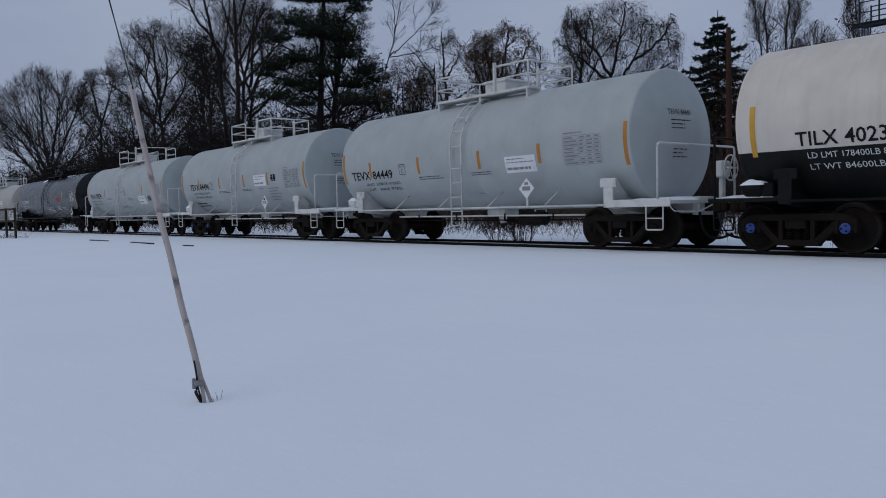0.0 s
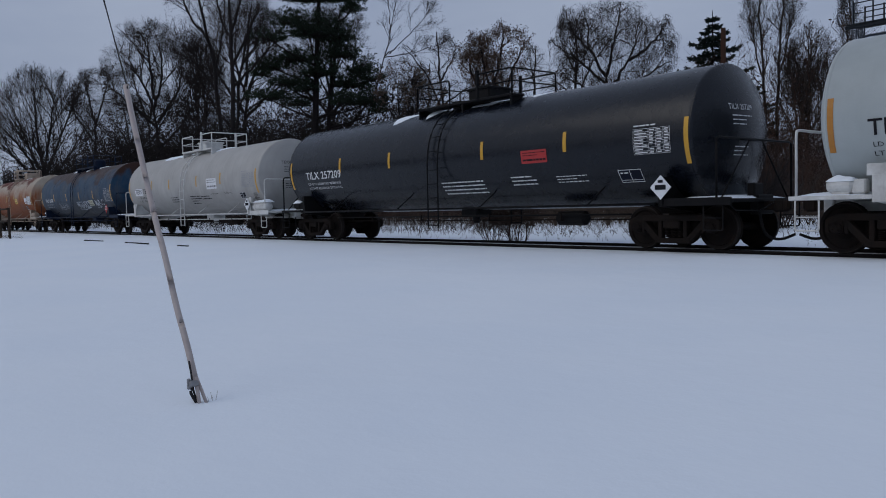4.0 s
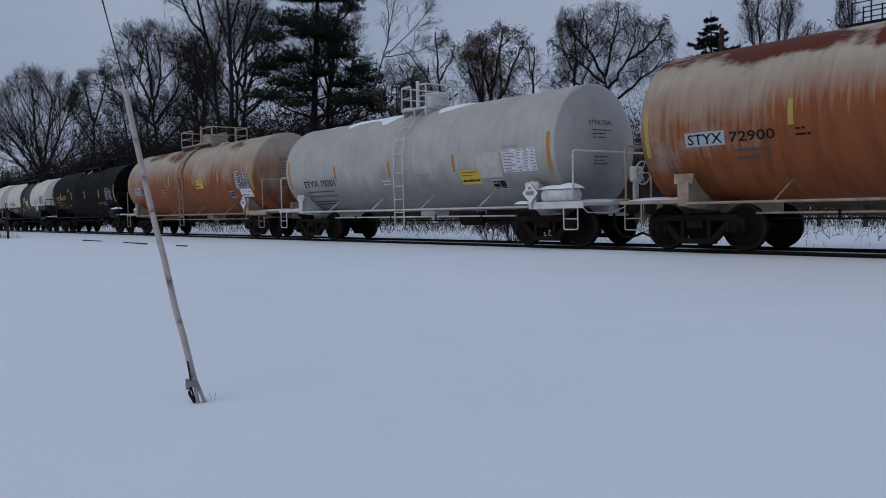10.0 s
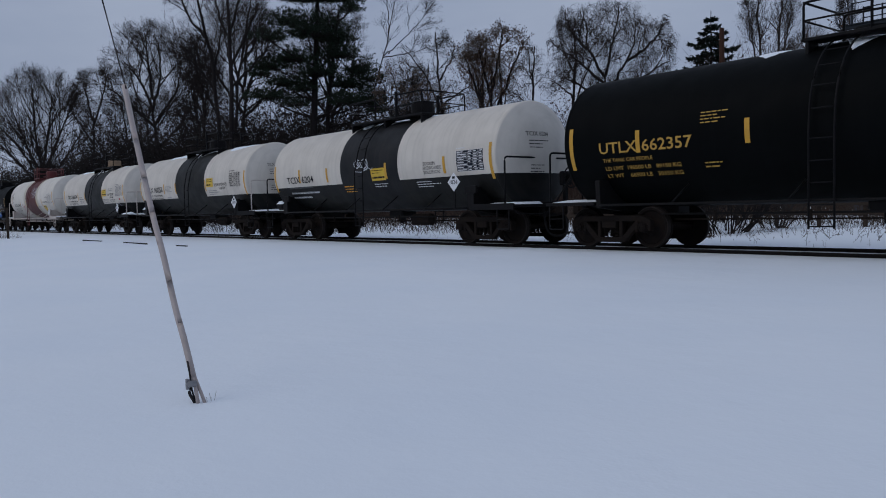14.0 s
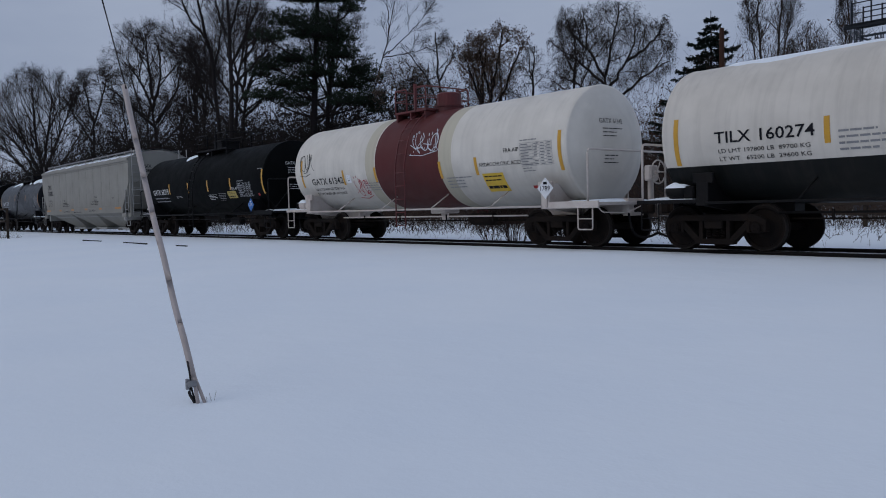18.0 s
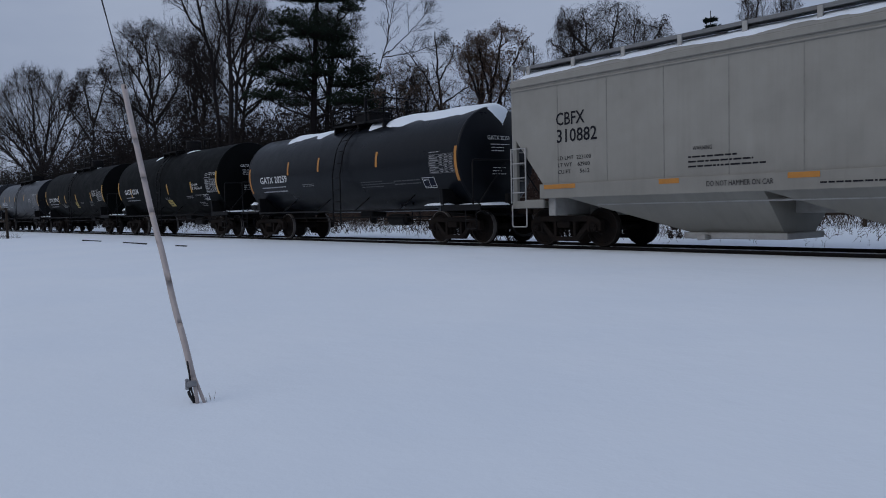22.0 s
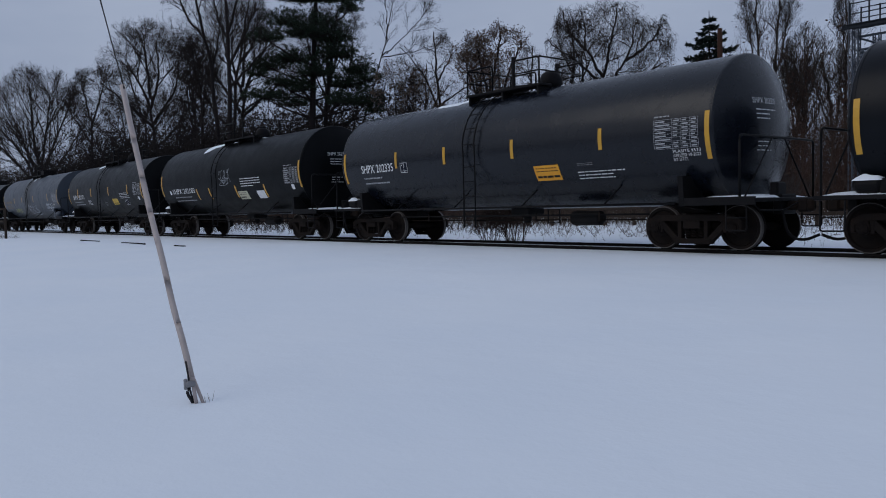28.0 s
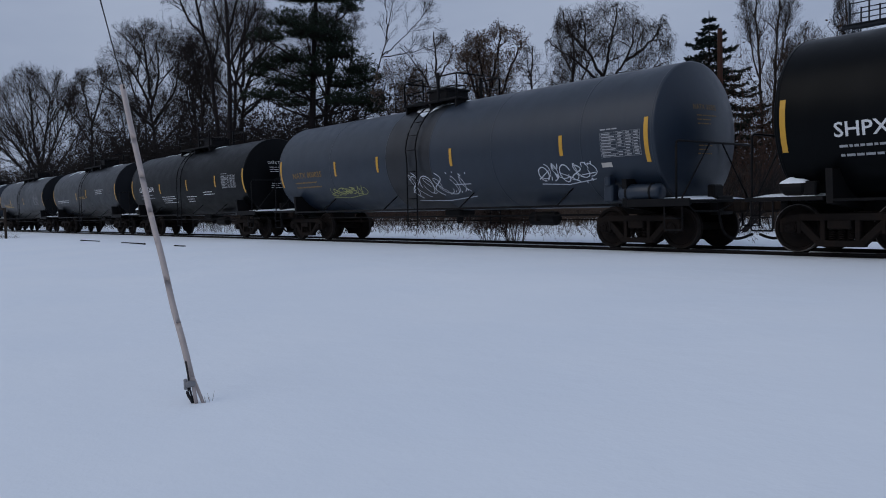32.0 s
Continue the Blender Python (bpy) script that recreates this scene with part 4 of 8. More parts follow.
P_MAROON = tank_paint("white_paint_with_maroon_band", (0.71, 0.67, 0.605), 0.55, 0.08, lower_dark=0.25, bands=[(1.46, 2.0, (0.52, 0.48, 0.38)), (-2.1, -1.6, (0.52, 0.48, 0.38)), (-1.56, 1.46, (0.095, 0.022, 0.022))], streak=0.10)
LIGHT, DARK = "light", "dark"

tank_car("white tank car with a black lower half and black lettering", 182.5, 171.5, 1.50, P_HALF, BLACK_STEEL, LIGHT, limits=("LD LMT 178400LB 809", "LT WT 84600LB 38"), marks=("TILX 4023", -5.32, 1.92, 0.24, 1.55), strips=[0.6], strip_mat=YELLOW,
         limits_at=(-5.15, 1.70, 1.5, 0.10), limit_ink=INK_WHITE, caps=("plain", "blue"), ends=(0.7, 0.62))
tank_car("clean pale white tank car with orange strips and black lettering", 167.5, 157.7, 1.53, P_WHITE_B, WHITE_STEEL, LIGHT,
         limits=("LD LMT   202700 LB   91 950 KG", "LT WT      83300 LB   37 750 KG"), limits_at=(-4.66, 1.72, 1.75, 0.08), plate_c=(-2.80, 1.98), over=0.60, marks=("TEVX 84449", -5.33, 1.91, 0.24, 2.17), strips=[(-4.28, 2.19), (-1.87, 2.2), (0.7, 2.2), (2.85, 2.22)], table=(3.63, 1.89, 4.73, 2.54, INK_GREY),
         bars=[(-1.92, 1.78, -0.84, 1.9, 2), (0.33, 1.8, 1.51, 1.91, 2), (0.28, 1.33, 0.47, 1.38, 1)], stickers=[(1.66, 1.81, 2.71, 2.21, STICKER_WHITE)],
         placard=(2.48, 1.4, "", STICKER_WHITE, INK_GREY), ladder=-0.1, platform=(-1.83, 1.9), dome_x=0.22, ends=(0.53, 0.91), seams=(-0.55, 0.45), snow=[(-1.2, -0.5, -32, 10)], wheel=True)
tank_car("clean pale grey-white tank car with dull orange strips", 153.6, 143.95, 1.51, P_WHITE, WHITE_STEEL, LIGHT,
         limits=("LD LMT 201000 LB 91150 KG", "LT WT 85000 LB 38550 KG"), limits_at=(-4.55, 1.82, 1.75, 0.08), plate_c=(-2.62, 2.0), over=0.68, marks=("TEVX 84496", -4.76, 2.01, 0.25, 2.04), strips=[(-3.81, 2.24), (-1.68, 2.25), (0.62, 2.23), (2.66, 2.24)], table=(3.92, 1.86, 5.04, 2.5, INK_GREY),
         bars=[(-1.89, 1.81, -0.8, 1.91, 2), (0.4, 1.83, 1.33, 1.93, 2), (1.71, 1.87, 2.18, 1.91, 1), (2.55, 1.41, 3.43, 1.93, 5, INK_GREY), (-4.74, 1.28, -3.51, 1.5, 2)],
         stickers=[(1.54, 1.99, 2.52, 2.41, STICKER_WHITE), (2.92, 2.12, 3.34, 2.39, STICKER_NAVY, "frame")], placard=(2.54, 1.36, "2928", STICKER_WHITE, INK_BLACK),
         ladder=-0.06, platform=(-1.77, 1.85), dome_x=-0.04, ends=(0.63, 0.83), seams=(-0.5, 0.5), snow=[(-1.5, -0.3, -35, 10)], wheel=True, caps=("plain", "blue"))
tank_car("white tank car with a snow-dusted crown and black lettering", 139.87, 128.85, 1.48, P_WHITE, WHITE_STEEL, LIGHT,
         limits=("LD LMT 194 500 LB 88 250 KG", "LT WT 68 500 LB 31 050 KG"), over=0.55, marks=("TEVX 70274", -5.72, 2.01, 0.26, 2.03), strips=[(-2.99, 2.29), (0.45, 2.28), (3.18, 2.27)], table=(4.57, 1.96, 5.72, 2.51, INK_GREY),
         bars=[(-2.71, 1.89, -1.51, 1.99, 2), (0.76, 1.79, 1.62, 1.95, 3), (-0.51, 1.42, 0.83, 1.54, 2), (4.59, 1.75, 5.21, 1.92, 2), (-0.17, 2.24, 0.36, 2.3, 1)],
         stickers=[(2.39, 1.58, 3.45, 1.99, STICKER_WHITE), (3.79, 1.7, 4.25, 1.98, STICKER_NAVY, "frame")], placard=(5.47, 1.35, "", STICKER_WHITE, INK_BLACK),
         ladder=-0.45, platform=(-2.22, 2.0), dome_x=-0.08, ends=(0.60, 0.82), seams=(-0.85, 0.0), snow=[(-2.4, -1.7, -40, 12), (-1.6, -0.9, -49, 14), (0.2, 1.6, -43, 14)])
tank_car("blue-black tank car with yellow strips and patches of snow", 124.6, 110.05, 1.47, P_NAVY, BLACK_STEEL, DARK,
         limits=("LD LMT 203800 LB 92500 KG", "LT WT 82100 LB 37200 KG"), marks=("TILX 257209", -7.07, 2.05, 0.24, 2.2), strips=[(4.68, 2.42), (1.87, 2.42), (-2.2, 2.42), (-4.9, 2.42)], table=(6.6, 2.0, 7.5, 2.52),
         bars=[(2.76, 1.47, 3.59, 1.74, 3), (4.26, 1.49, 5.18, 1.68, 3), (0.02, 1.32, 2.02, 1.71, 4)], stickers=[(3.27, 2.0, 4.11, 2.31, INK_RED), (6.07, 1.44, 6.67, 1.71, STICKER_NAVY, "frame")],
         placard=(7.34, 1.29, "", STICKER_WHITE, INK_BLACK), platform=(-1.6, 2.4), dome_x=0.64, ends=(0.80, 0.80), snow=[(-3.2, -1.9, -46, 14), (-1.6, -0.6, -62, 14), (0.0, 1.9, -37, 12), (2.4, 3.4, -32, 10), (-6.0, -5.7, -26, 8)])
tank_car("weathered off-white tank car with yellow strips and snow on its crown", 105.9, 92.95, 1.46, P_WHITE_F, WHITE_STEEL, LIGHT, strip_mat=YELLOW,
         end_text="TEVX 73778", limits=("LD  LMT  208700 LB   94650 KG", "LT  WT     77300 LB   35050 KG"), limits_at=(-6.20, 1.80, 2.0, 0.085), over=0.77, marks=("73778", -5.29, 2.04, 0.22, 1.01), words=[("TEVX", -6.38, 2.04, 0.22, 0.90, INK_BLACK)], strips=[(-4.12, 2.4), (-1.83, 2.37), (1.35, 2.4), (3.82, 2.42)],
         table=(5.79, 1.98, 6.85, 2.53, INK_SOFT), bars=[(-1.92, 1.52, -0.94, 1.81, 3), (0.36, 1.41, 1.53, 1.81, 4), (1.56, 1.58, 2.55, 1.79, 2), (4.0, 1.78, 4.76, 1.84, 2), (2.64, 1.78, 3.4, 1.84, 1), (6.53, 1.54, 6.91, 1.76, 4)],
         stickers=[(-6.46, 1.96, -5.40, 2.30, STICKER_WHITE, "blank"), (2.41, 2.02, 3.41, 2.46, STICKER_WHITE), (5.37, 1.56, 5.84, 1.8, STICKER_NAVY, "frame")],
         placard=(6.46, 1.31, "", STICKER_WHITE, INK_BLACK), ladder=0.07, platform=(-1.65, 1.73), dome_x=-0.29, ends=(0.53, 0.8), seams=(-4.4, -0.45, 0.6, 2.5), reservoir=(7.3, WHITE_STEEL),
         snow=[(-4.6, -1.6, -40, 16, 0.07), (0.9, 2.6, -43, 16, 0.07)], lumps=[(6.75, -1.48, 1.36, 7.85, -1.1, 1.50)], wheel=True)
tank_car("blue tank car with a rust-eaten crown and white graffiti", 88.65, 75.0, 1.53, P_BLUE, BLUE_STEEL, DARK,
         over=0.58, marks=("TELX 2408", -6.68, 1.99, 0.21, 1.84), strips=[(-4.51, 2.25), (-1.56, 2.22), (1.21, 2.23), (4.02, 2.23)], table=(6.06, 1.81, 7.16, 2.45, INK_SOFT),
         bars=[(5.62, 1.37, 6.16, 1.42, 1)], stickers=[(2.92, 1.63, 3.76, 1.94, STICKER_CREAM), (5.19, 1.65, 5.65, 1.93, STICKER_NAVY, "frame")],
         tags=[(0.41, 1.49, 2.86, 1.94, 6, SPRAY_WHITE), (4.05, 1.54, 4.97, 1.93, 4, SPRAY_WHITE), (-3.76, 1.54, -1.79, 1.91, 4, SPRAY_GREY)],
         placard=(6.66, 1.4, "2348", INK_RED, INK_WHITE), ladder=0.04, platform=(-1.5, 2.17), dome_x=0.55, dome="drum", ends=(0.55, 0.83), seams=(-4.7, -3.0, 2.5, 5.4),
         snow=[(-3.6, -1.0, -35, 14, 0.08), (-0.6, 1.2, -43, 14, 0.08), (1.9, 3.1, -35, 12)])
tank_car("cream tank car streaked all over with orange-brown rust", 70.55, 58.2, 1.57, P_RUST, CREAM_STEEL, LIGHT, zb=0.95, strip_mat=DULL_YELLOW,
         end_text="STYX 72900", over=0.79, marks=("72900", -5.14, 2.09, 0.18, 0.89), words=[("STYX", -6.03, 2.09, 0.19, 0.74, INK_BLACK)], strips=[(-3.94, 2.53), (-1.36, 2.53), (1.28, 2.51), (3.79, 2.5)],
         table=(5.34, 1.97, 6.48, 2.56, INK_GREY, STICKER_WHITE), bars=[(-3.87, 2.07, -3.6, 2.28, 2), (5.55, 1.76, 5.7, 1.84, 1)],
         stickers=[(-6.09, 2.05, -5.24, 2.32, PALE_BLUE_FILM, "blank"), (4.66, 2.2, 5.26, 2.46, STICKER_WHITE, "blank"), (4.67, 2.04, 5.24, 2.14, STICKER_WHITE, "blank"), (4.61, 1.62, 5.05, 1.87, STICKER_NAVY, "frame"), (1.66, 2.08, 2.38, 2.47, STICKER_YELLOW)],
         tags=[(3.08, 1.5, 4.29, 2.21, 5, SPRAY_BROWN)], ladder=-0.13, platform=(-1.84, -0.25), dome_x=0.3, ends=(0.56, 0.8), reservoir=(6.85, CREAM_STEEL), seams=(-4.2, -2.3, -0.5, 0.3, 2.2, 4.1),
         snow=[(-1.6, -0.3, -40, 12), (0.6, 1.5, -35, 10)], wheel=True)
tank_car("dull grey-white tank car with orange strips and crusted snow", 54.05, 43.0, 1.50, P_GREY_I, WHITE_STEEL, LIGHT,
         over=0.71, marks=("STYX 70301", -5.37, 1.79, 0.2, 1.97), strips=[(-3.28, 2.17), (-0.31, 2.16), (2.62, 2.16)], table=(4.5, 1.82, 5.65, 2.38, INK_GREY, STICKER_WHITE),
         bars=[(0.94, 1.55, 1.59, 1.95, 5, INK_GREY), (-0.75, 1.68, -0.33, 1.87, 2, INK_WHITE), (-5.26, 1.18, -3.34, 1.35, 2)],
         stickers=[(3.56, 1.73, 4.4, 2.36, PALE_PATCH, "blank"), (2.81, 1.59, 3.55, 1.96, STICKER_YELLOW), (3.93, 1.43, 4.42, 1.66, STICKER_NAVY, "frame")],
         placard=(5.53, 1.28, "", STICKER_WHITE, INK_GREY), ladder=0.33, platform=(-0.5, 0.75), dome="drum", dome_x=0.2, ends=(0.54, 0.74), seams=(-3.0, -0.35, 0.75, 3.4), reservoir=(6.3, WHITE_STEEL),
         snow=[(-3.9, -0.6, -49, 14, 0.06), (0.8, 2.4, -46, 14, 0.06), (-5.2, -4.4, -49, 8, 0.03)], lumps=[(5.75, -1.48, 1.36, 6.85, -1.1, 1.51), (4.9, -1.5, 1.03, 5.6, -1.2, 1.12)], wheel=True)
tank_car("cream tank car stained with rust, with a dark test panel", 38.85, 26.45, 1.58, P_RUST_B, CREAM_STEEL, LIGHT, strip_mat=DULL_YELLOW,
         end_text="STYX 72549", over=0.75, marks=("72549", -5.27, 2.03, 0.23, 0.97), words=[("STYX", -6.13, 2.03, 0.23, 0.75, INK_BLACK)], strips=[(-1.52, 2.47), (1.19, 2.47), (3.78, 2.48)], table=(5.34, 1.95, 6.47, 2.52, INK_WHITE, STICKER_NAVY),
         bars=[(-2.66, 2.57, -2.08, 2.76, 3, INK_GREY), (-2.65, 1.8, -1.87, 2.19, 3, INK_GREY)],
         stickers=[(-6.18, 1.98, -5.34, 2.32, PALE_BLUE_FILM, "blank"), (5.58, 1.60, 6.56, 1.92, STICKER_WHITE), (1.56, 2.06, 2.28, 2.45, STICKER_YELLOW), (4.6, 1.59, 5.04, 1.86, STICKER_NAVY, "frame")],
         placard=(6.06, 1.37, "", STICKER_WHITE, INK_GREY), ladder=-0.06, platform=(-1.74, 1.73), dome_x=0.2, ends=(0.56, 0.8), seams=(-3.2, -0.45, 0.4, 3.0), snow=[(-1.5, 0.9, -37, 12), (1.4, 2.2, -29, 8)])
tank_car("black tank car with yellow lettering and snow on its saddle", 22.2, 11.15, 1.48, P_BLACK, BLACK_STEEL, DARK,
         limits=("LD LMT  196500 LB   89150 KG", "LT WT    66500 LB   30150 KG"), limits_at=(-5.40, 1.71, 1.90, 0.080), over=0.72, marks=("UTLX 662357", -5.48, 2.07, 0.23, 2.31, INK_YELLOW), strips=[(-4.46, 2.27), (-2.0, 2.28), (0.76, 2.28), (3.5, 2.27)], table=(4.6, 1.89, 5.73, 2.44, INK_SOFT),
         words=[("THE TANK CAR PEOPLE", -5.42, 1.885, 0.075, 1.28, INK_YELLOW)], bars=[(-2.98, 2.48, -2.4, 2.74, 4, INK_YELLOW), (-2.96, 1.63, -2.58, 1.78, 2, INK_YELLOW), (2.91, 1.66, 3.91, 1.77, 2, INK_YELLOW), (3.98, 1.62, 4.43, 1.81, 3, INK_YELLOW)],
         ladder=-0.57, platform=(-1.3, 2.0), dome="drum", dome_x=0.77, ends=(0.66, 0.75), reservoir=(5.95, BLACK_STEEL),
         snow=[(-2.5, -1.6, -49, 14), (-0.75, 0.05, -62, 16), (0.2, 1.4, -43, 12)], lumps=[(5.4, -1.48, 1.36, 6.5, -1.1, 1.50), (5.9, -1.5, 1.03, 7.0, -0.9, 1.12)])
tank_car("white-ended tank car with a black belly and centre band", 6.95, -2.95, 1.42, P_BAND_L, BLACK_STEEL, LIGHT, strip_mat=YELLOW,
         over=0.87, marks=("TCIX 6204", -4.95, 1.96, 0.22, 1.8), strips=[(-4.06, 2.19), (-2.26, 2.15), (1.06, 2.13), (3.79, 2.15)], table=(4.32, 1.94, 5.38, 2.48, INK_WHITE, STICKER_NAVY),
         words=[("SODIUM", 2.89, 2.18, 0.09, 0.52, INK_BLACK), ("HYDROXIDE", 2.87, 2.06, 0.09, 0.8, INK_BLACK), ("SOLUTION", 2.87, 1.94, 0.09, 0.72, INK_BLACK)],
         bars=[(-1.35, 1.54, -0.64, 1.78, 3, STICKER_ORANGE), (2.44, 1.57, 3.49, 1.77, 3, INK_WHITE), (0.35, 1.65, 1.05, 1.79, 2, INK_WHITE), (-4.9, 1.40, -3.0, 1.70, 2, INK_WHITE)],
         stickers=[(0.29, 1.86, 1.01, 2.23, STICKER_YELLOW)], tags=[(-0.61, 2.21, 0.16, 2.54, 2, SPRAY_WHITE)], placard=(4.38, 1.66, "1824", STICKER_WHITE, INK_BLACK),
         ladder=-0.1, platform=(-1.64, 2.2), dome="drum", dome_x=1.14, ends=(0.70, 0.95), snow=[(-1.6, 0.9, -43, 14, 0.07), (1.7, 2.4, -32, 10)], wheel=True)
tank_car("white-ended tank car with a wide black centre band and snowy crown", -6.95, -17.05, 1.43, P_BAND_M, BLACK_STEEL, LIGHT, strip_mat=YELLOW,
         limits=("LD LMT 197500 LB 89600 KG", "LT WT 65500 LB 29700 KG"), marks=("TILX 160256", -4.98, 2.05, 0.24, 1.98), strips=[(-2.8, 2.18), (-1.4, 2.17), (1.95, 2.17)], bars=[(-2.62, 2.02, -1.84, 2.32, 5, INK_GREY), (-2.56, 1.76, -1.77, 1.82, 1, INK_GREY), (2.2, 1.76, 3.2, 1.98, 3, INK_GREY)],
         table=(4.30, 2.05, 5.30, 2.6, INK_BLACK), words=[("SODIUM  HYDROXIDE", 2.85, 2.11, 0.12, 1.21, INK_BLACK), ("SOLUTION", 3.30, 1.97, 0.1, 0.57, INK_BLACK)],
         stickers=[(2.05, 2.1, 2.74, 2.47, STICKER_YELLOW)], placard=(5.0, 1.41, "1824", STICKER_WHITE, INK_BLACK), platform=(-1.45, 2.1), dome="drum", dome_x=0.2, ladder=0.3,
         ends=(0.62, 0.85), snow=[(-4.6, -1.5, -40, 14, 0.07), (-1.1, 0.9, -49, 14, 0.07), (2.3, 4.6, -35, 12, 0.05)], wheel=True, top_mat=BLACK_STEEL, rail_mat=CREAM_WHITE)
tank_car("white-ended tank car with a black centre and a tan dome", -21.35, -31.3, 1.43, P_BAND_O, BLACK_STEEL, LIGHT, strip_mat=YELLOW,
         limits=("LD LMT 197800 LB  89700 KG", "LT WT   65200 LB  29600 KG"), over=0.72, marks=("TILX 160274", -4.75, 2.09, 0.21, 1.94), strips=[(-2.6, 2.17), (-1.28, 2.19), (2.04, 2.18)], table=(4.37, 2.05, 5.44, 2.6, INK_GREY),
         words=[("SODIUM  HYDROXIDE", 2.93, 2.11, 0.12, 1.21, INK_BLACK), ("SOLUTION", 3.38, 1.97, 0.1, 0.57, INK_BLACK)],
         stickers=[(2.12, 2.1, 2.81, 2.47, STICKER_YELLOW), (4.81, 1.83, 4.98, 1.93, INK_RED, "blank"), (4.12, 1.45, 4.66, 1.66, STICKER_NAVY, "frame")],
         bars=[(2.09, 1.72, 3.12, 1.95, 3, INK_GREY), (-2.41, 1.77, -1.43, 2.18, 4, INK_GREY), (3.19, 1.73, 4.3, 1.9, 3, INK_BLACK), (3.14, 2.32, 3.85, 2.52, 2, INK_GREY)],
         placard=(5.06, 1.41, "1824", STICKER_WHITE, INK_BLACK), ladder=0.38, platform=(-1.3, 2.4), dome="drum", dome_x=0.0, ends=(0.64, 0.63), snow=[(-5.3, -1.3, -37, 14, 0.07), (-0.9, 1.2, -49, 14, 0.06), (2.1, 3.0, -32, 10)],
         lumps=[(5.4, -1.48, 1.06, 6.6, -1.1, 1.20)], wheel=True, top_mat=BLACK_STEEL, rail_mat=CREAM_WHITE, dome_mat=TAN_STEEL)
tank_car("white tank car with a maroon centre band and sprayed tags", -35.45, -46.4, 1.43, P_MAROON, CREAM_WHITE, LIGHT, zb=0.98, strip_mat=YELLOW,
         limits=("LD LMT 204500 LBS 92750 KGS", "LT WT 58500 LBS 26550 KGS"), over=0.60, marks=("GATX 61342", -5.39, 1.86, 0.2, 1.93), strips=[(-3.4, 2.03), (-1.62, 2.03), (1.48, 2.02), (2.95, 2.04)], words=[("FRA AIP", 4.02, 2.32, 0.1, 0.53, INK_BLACK), ("HYDROCHLORIC ACID", 3.09, 2.01, 0.1, 1.49, INK_BLACK)],
         table=(4.59, 1.95, 5.64, 2.5, INK_GREY), stickers=[(3.1, 1.38, 3.87, 1.84, STICKER_YELLOW), (4.7, 1.41, 4.88, 1.48, INK_RED, "blank"), (-3.25, 1.86, -3.0, 2.10, STICKER_WHITE, "print")],
         bars=[(1.65, 1.5, 2.69, 1.83, 4, INK_GREY), (-2.34, 1.56, -1.53, 1.84, 4, INK_GREY), (4.62, 1.8, 5.07, 1.93, 2, INK_GREY)],
         tags=[(-6.07, 2.22, -5.4, 3.0, 2, SPRAY_BLACK), (-2.95, 1.41, -2.19, 2.01, 3, SPRAY_RED), (0.17, 2.52, 1.4, 3.20, 4, SPRAY_WHITE)], placard=(5.55, 1.38, "1789", STICKER_WHITE, INK_BLACK),
         ladder=-0.08, ladder_mat=MAROON_STEEL, platform=(-1.3, 0.25), dome="drum", dome_x=0.3, ends=(0.40, 0.50), top_mat=MAROON_STEEL, snow=[(-1.9, -1.4, -26, 10)], wheel=True)
tank_car("plain black tank car with white lettering and a blue placard", -50.6, -61.45, 1.41, P_BLACK, BLACK_STEEL, DARK,
         over=0.76, marks=("GATX 68759", -5.26, 1.92, 0.24, 1.92), strips=[(-3.19, 2.15), (-1.01, 2.14), (1.09, 2.15), (3.31, 2.15)], table=(3.94, 1.62, 5.1, 2.17, INK_SOFT), words=[("FRA-AIP", 3.34, 1.91, 0.11, 0.6, INK_WHITE)],
         stickers=[(2.88, 1.59, 3.68, 1.87, DULL_YELLOW), (5.53, 1.63, 5.67, 1.72, INK_RED, "blank")], bars=[(1.0, 1.56, 1.78, 1.8, 4), (1.99, 1.5, 2.71, 1.83, 5, INK_GREY), (-2.55, 1.71, -1.86, 1.81, 2), (5.68, 2.59, 6.1, 2.68, 1, INK_GREY)],
         placard=(5.45, 1.28, "1295", PLACARD_BLUE, INK_WHITE), ladder=-0.27, platform=(-1.24, 1.9), dome_x=0.1, ends=(0.70, 0.80), snow=[(-3.0, -1.3, -49, 14, 0.07)])



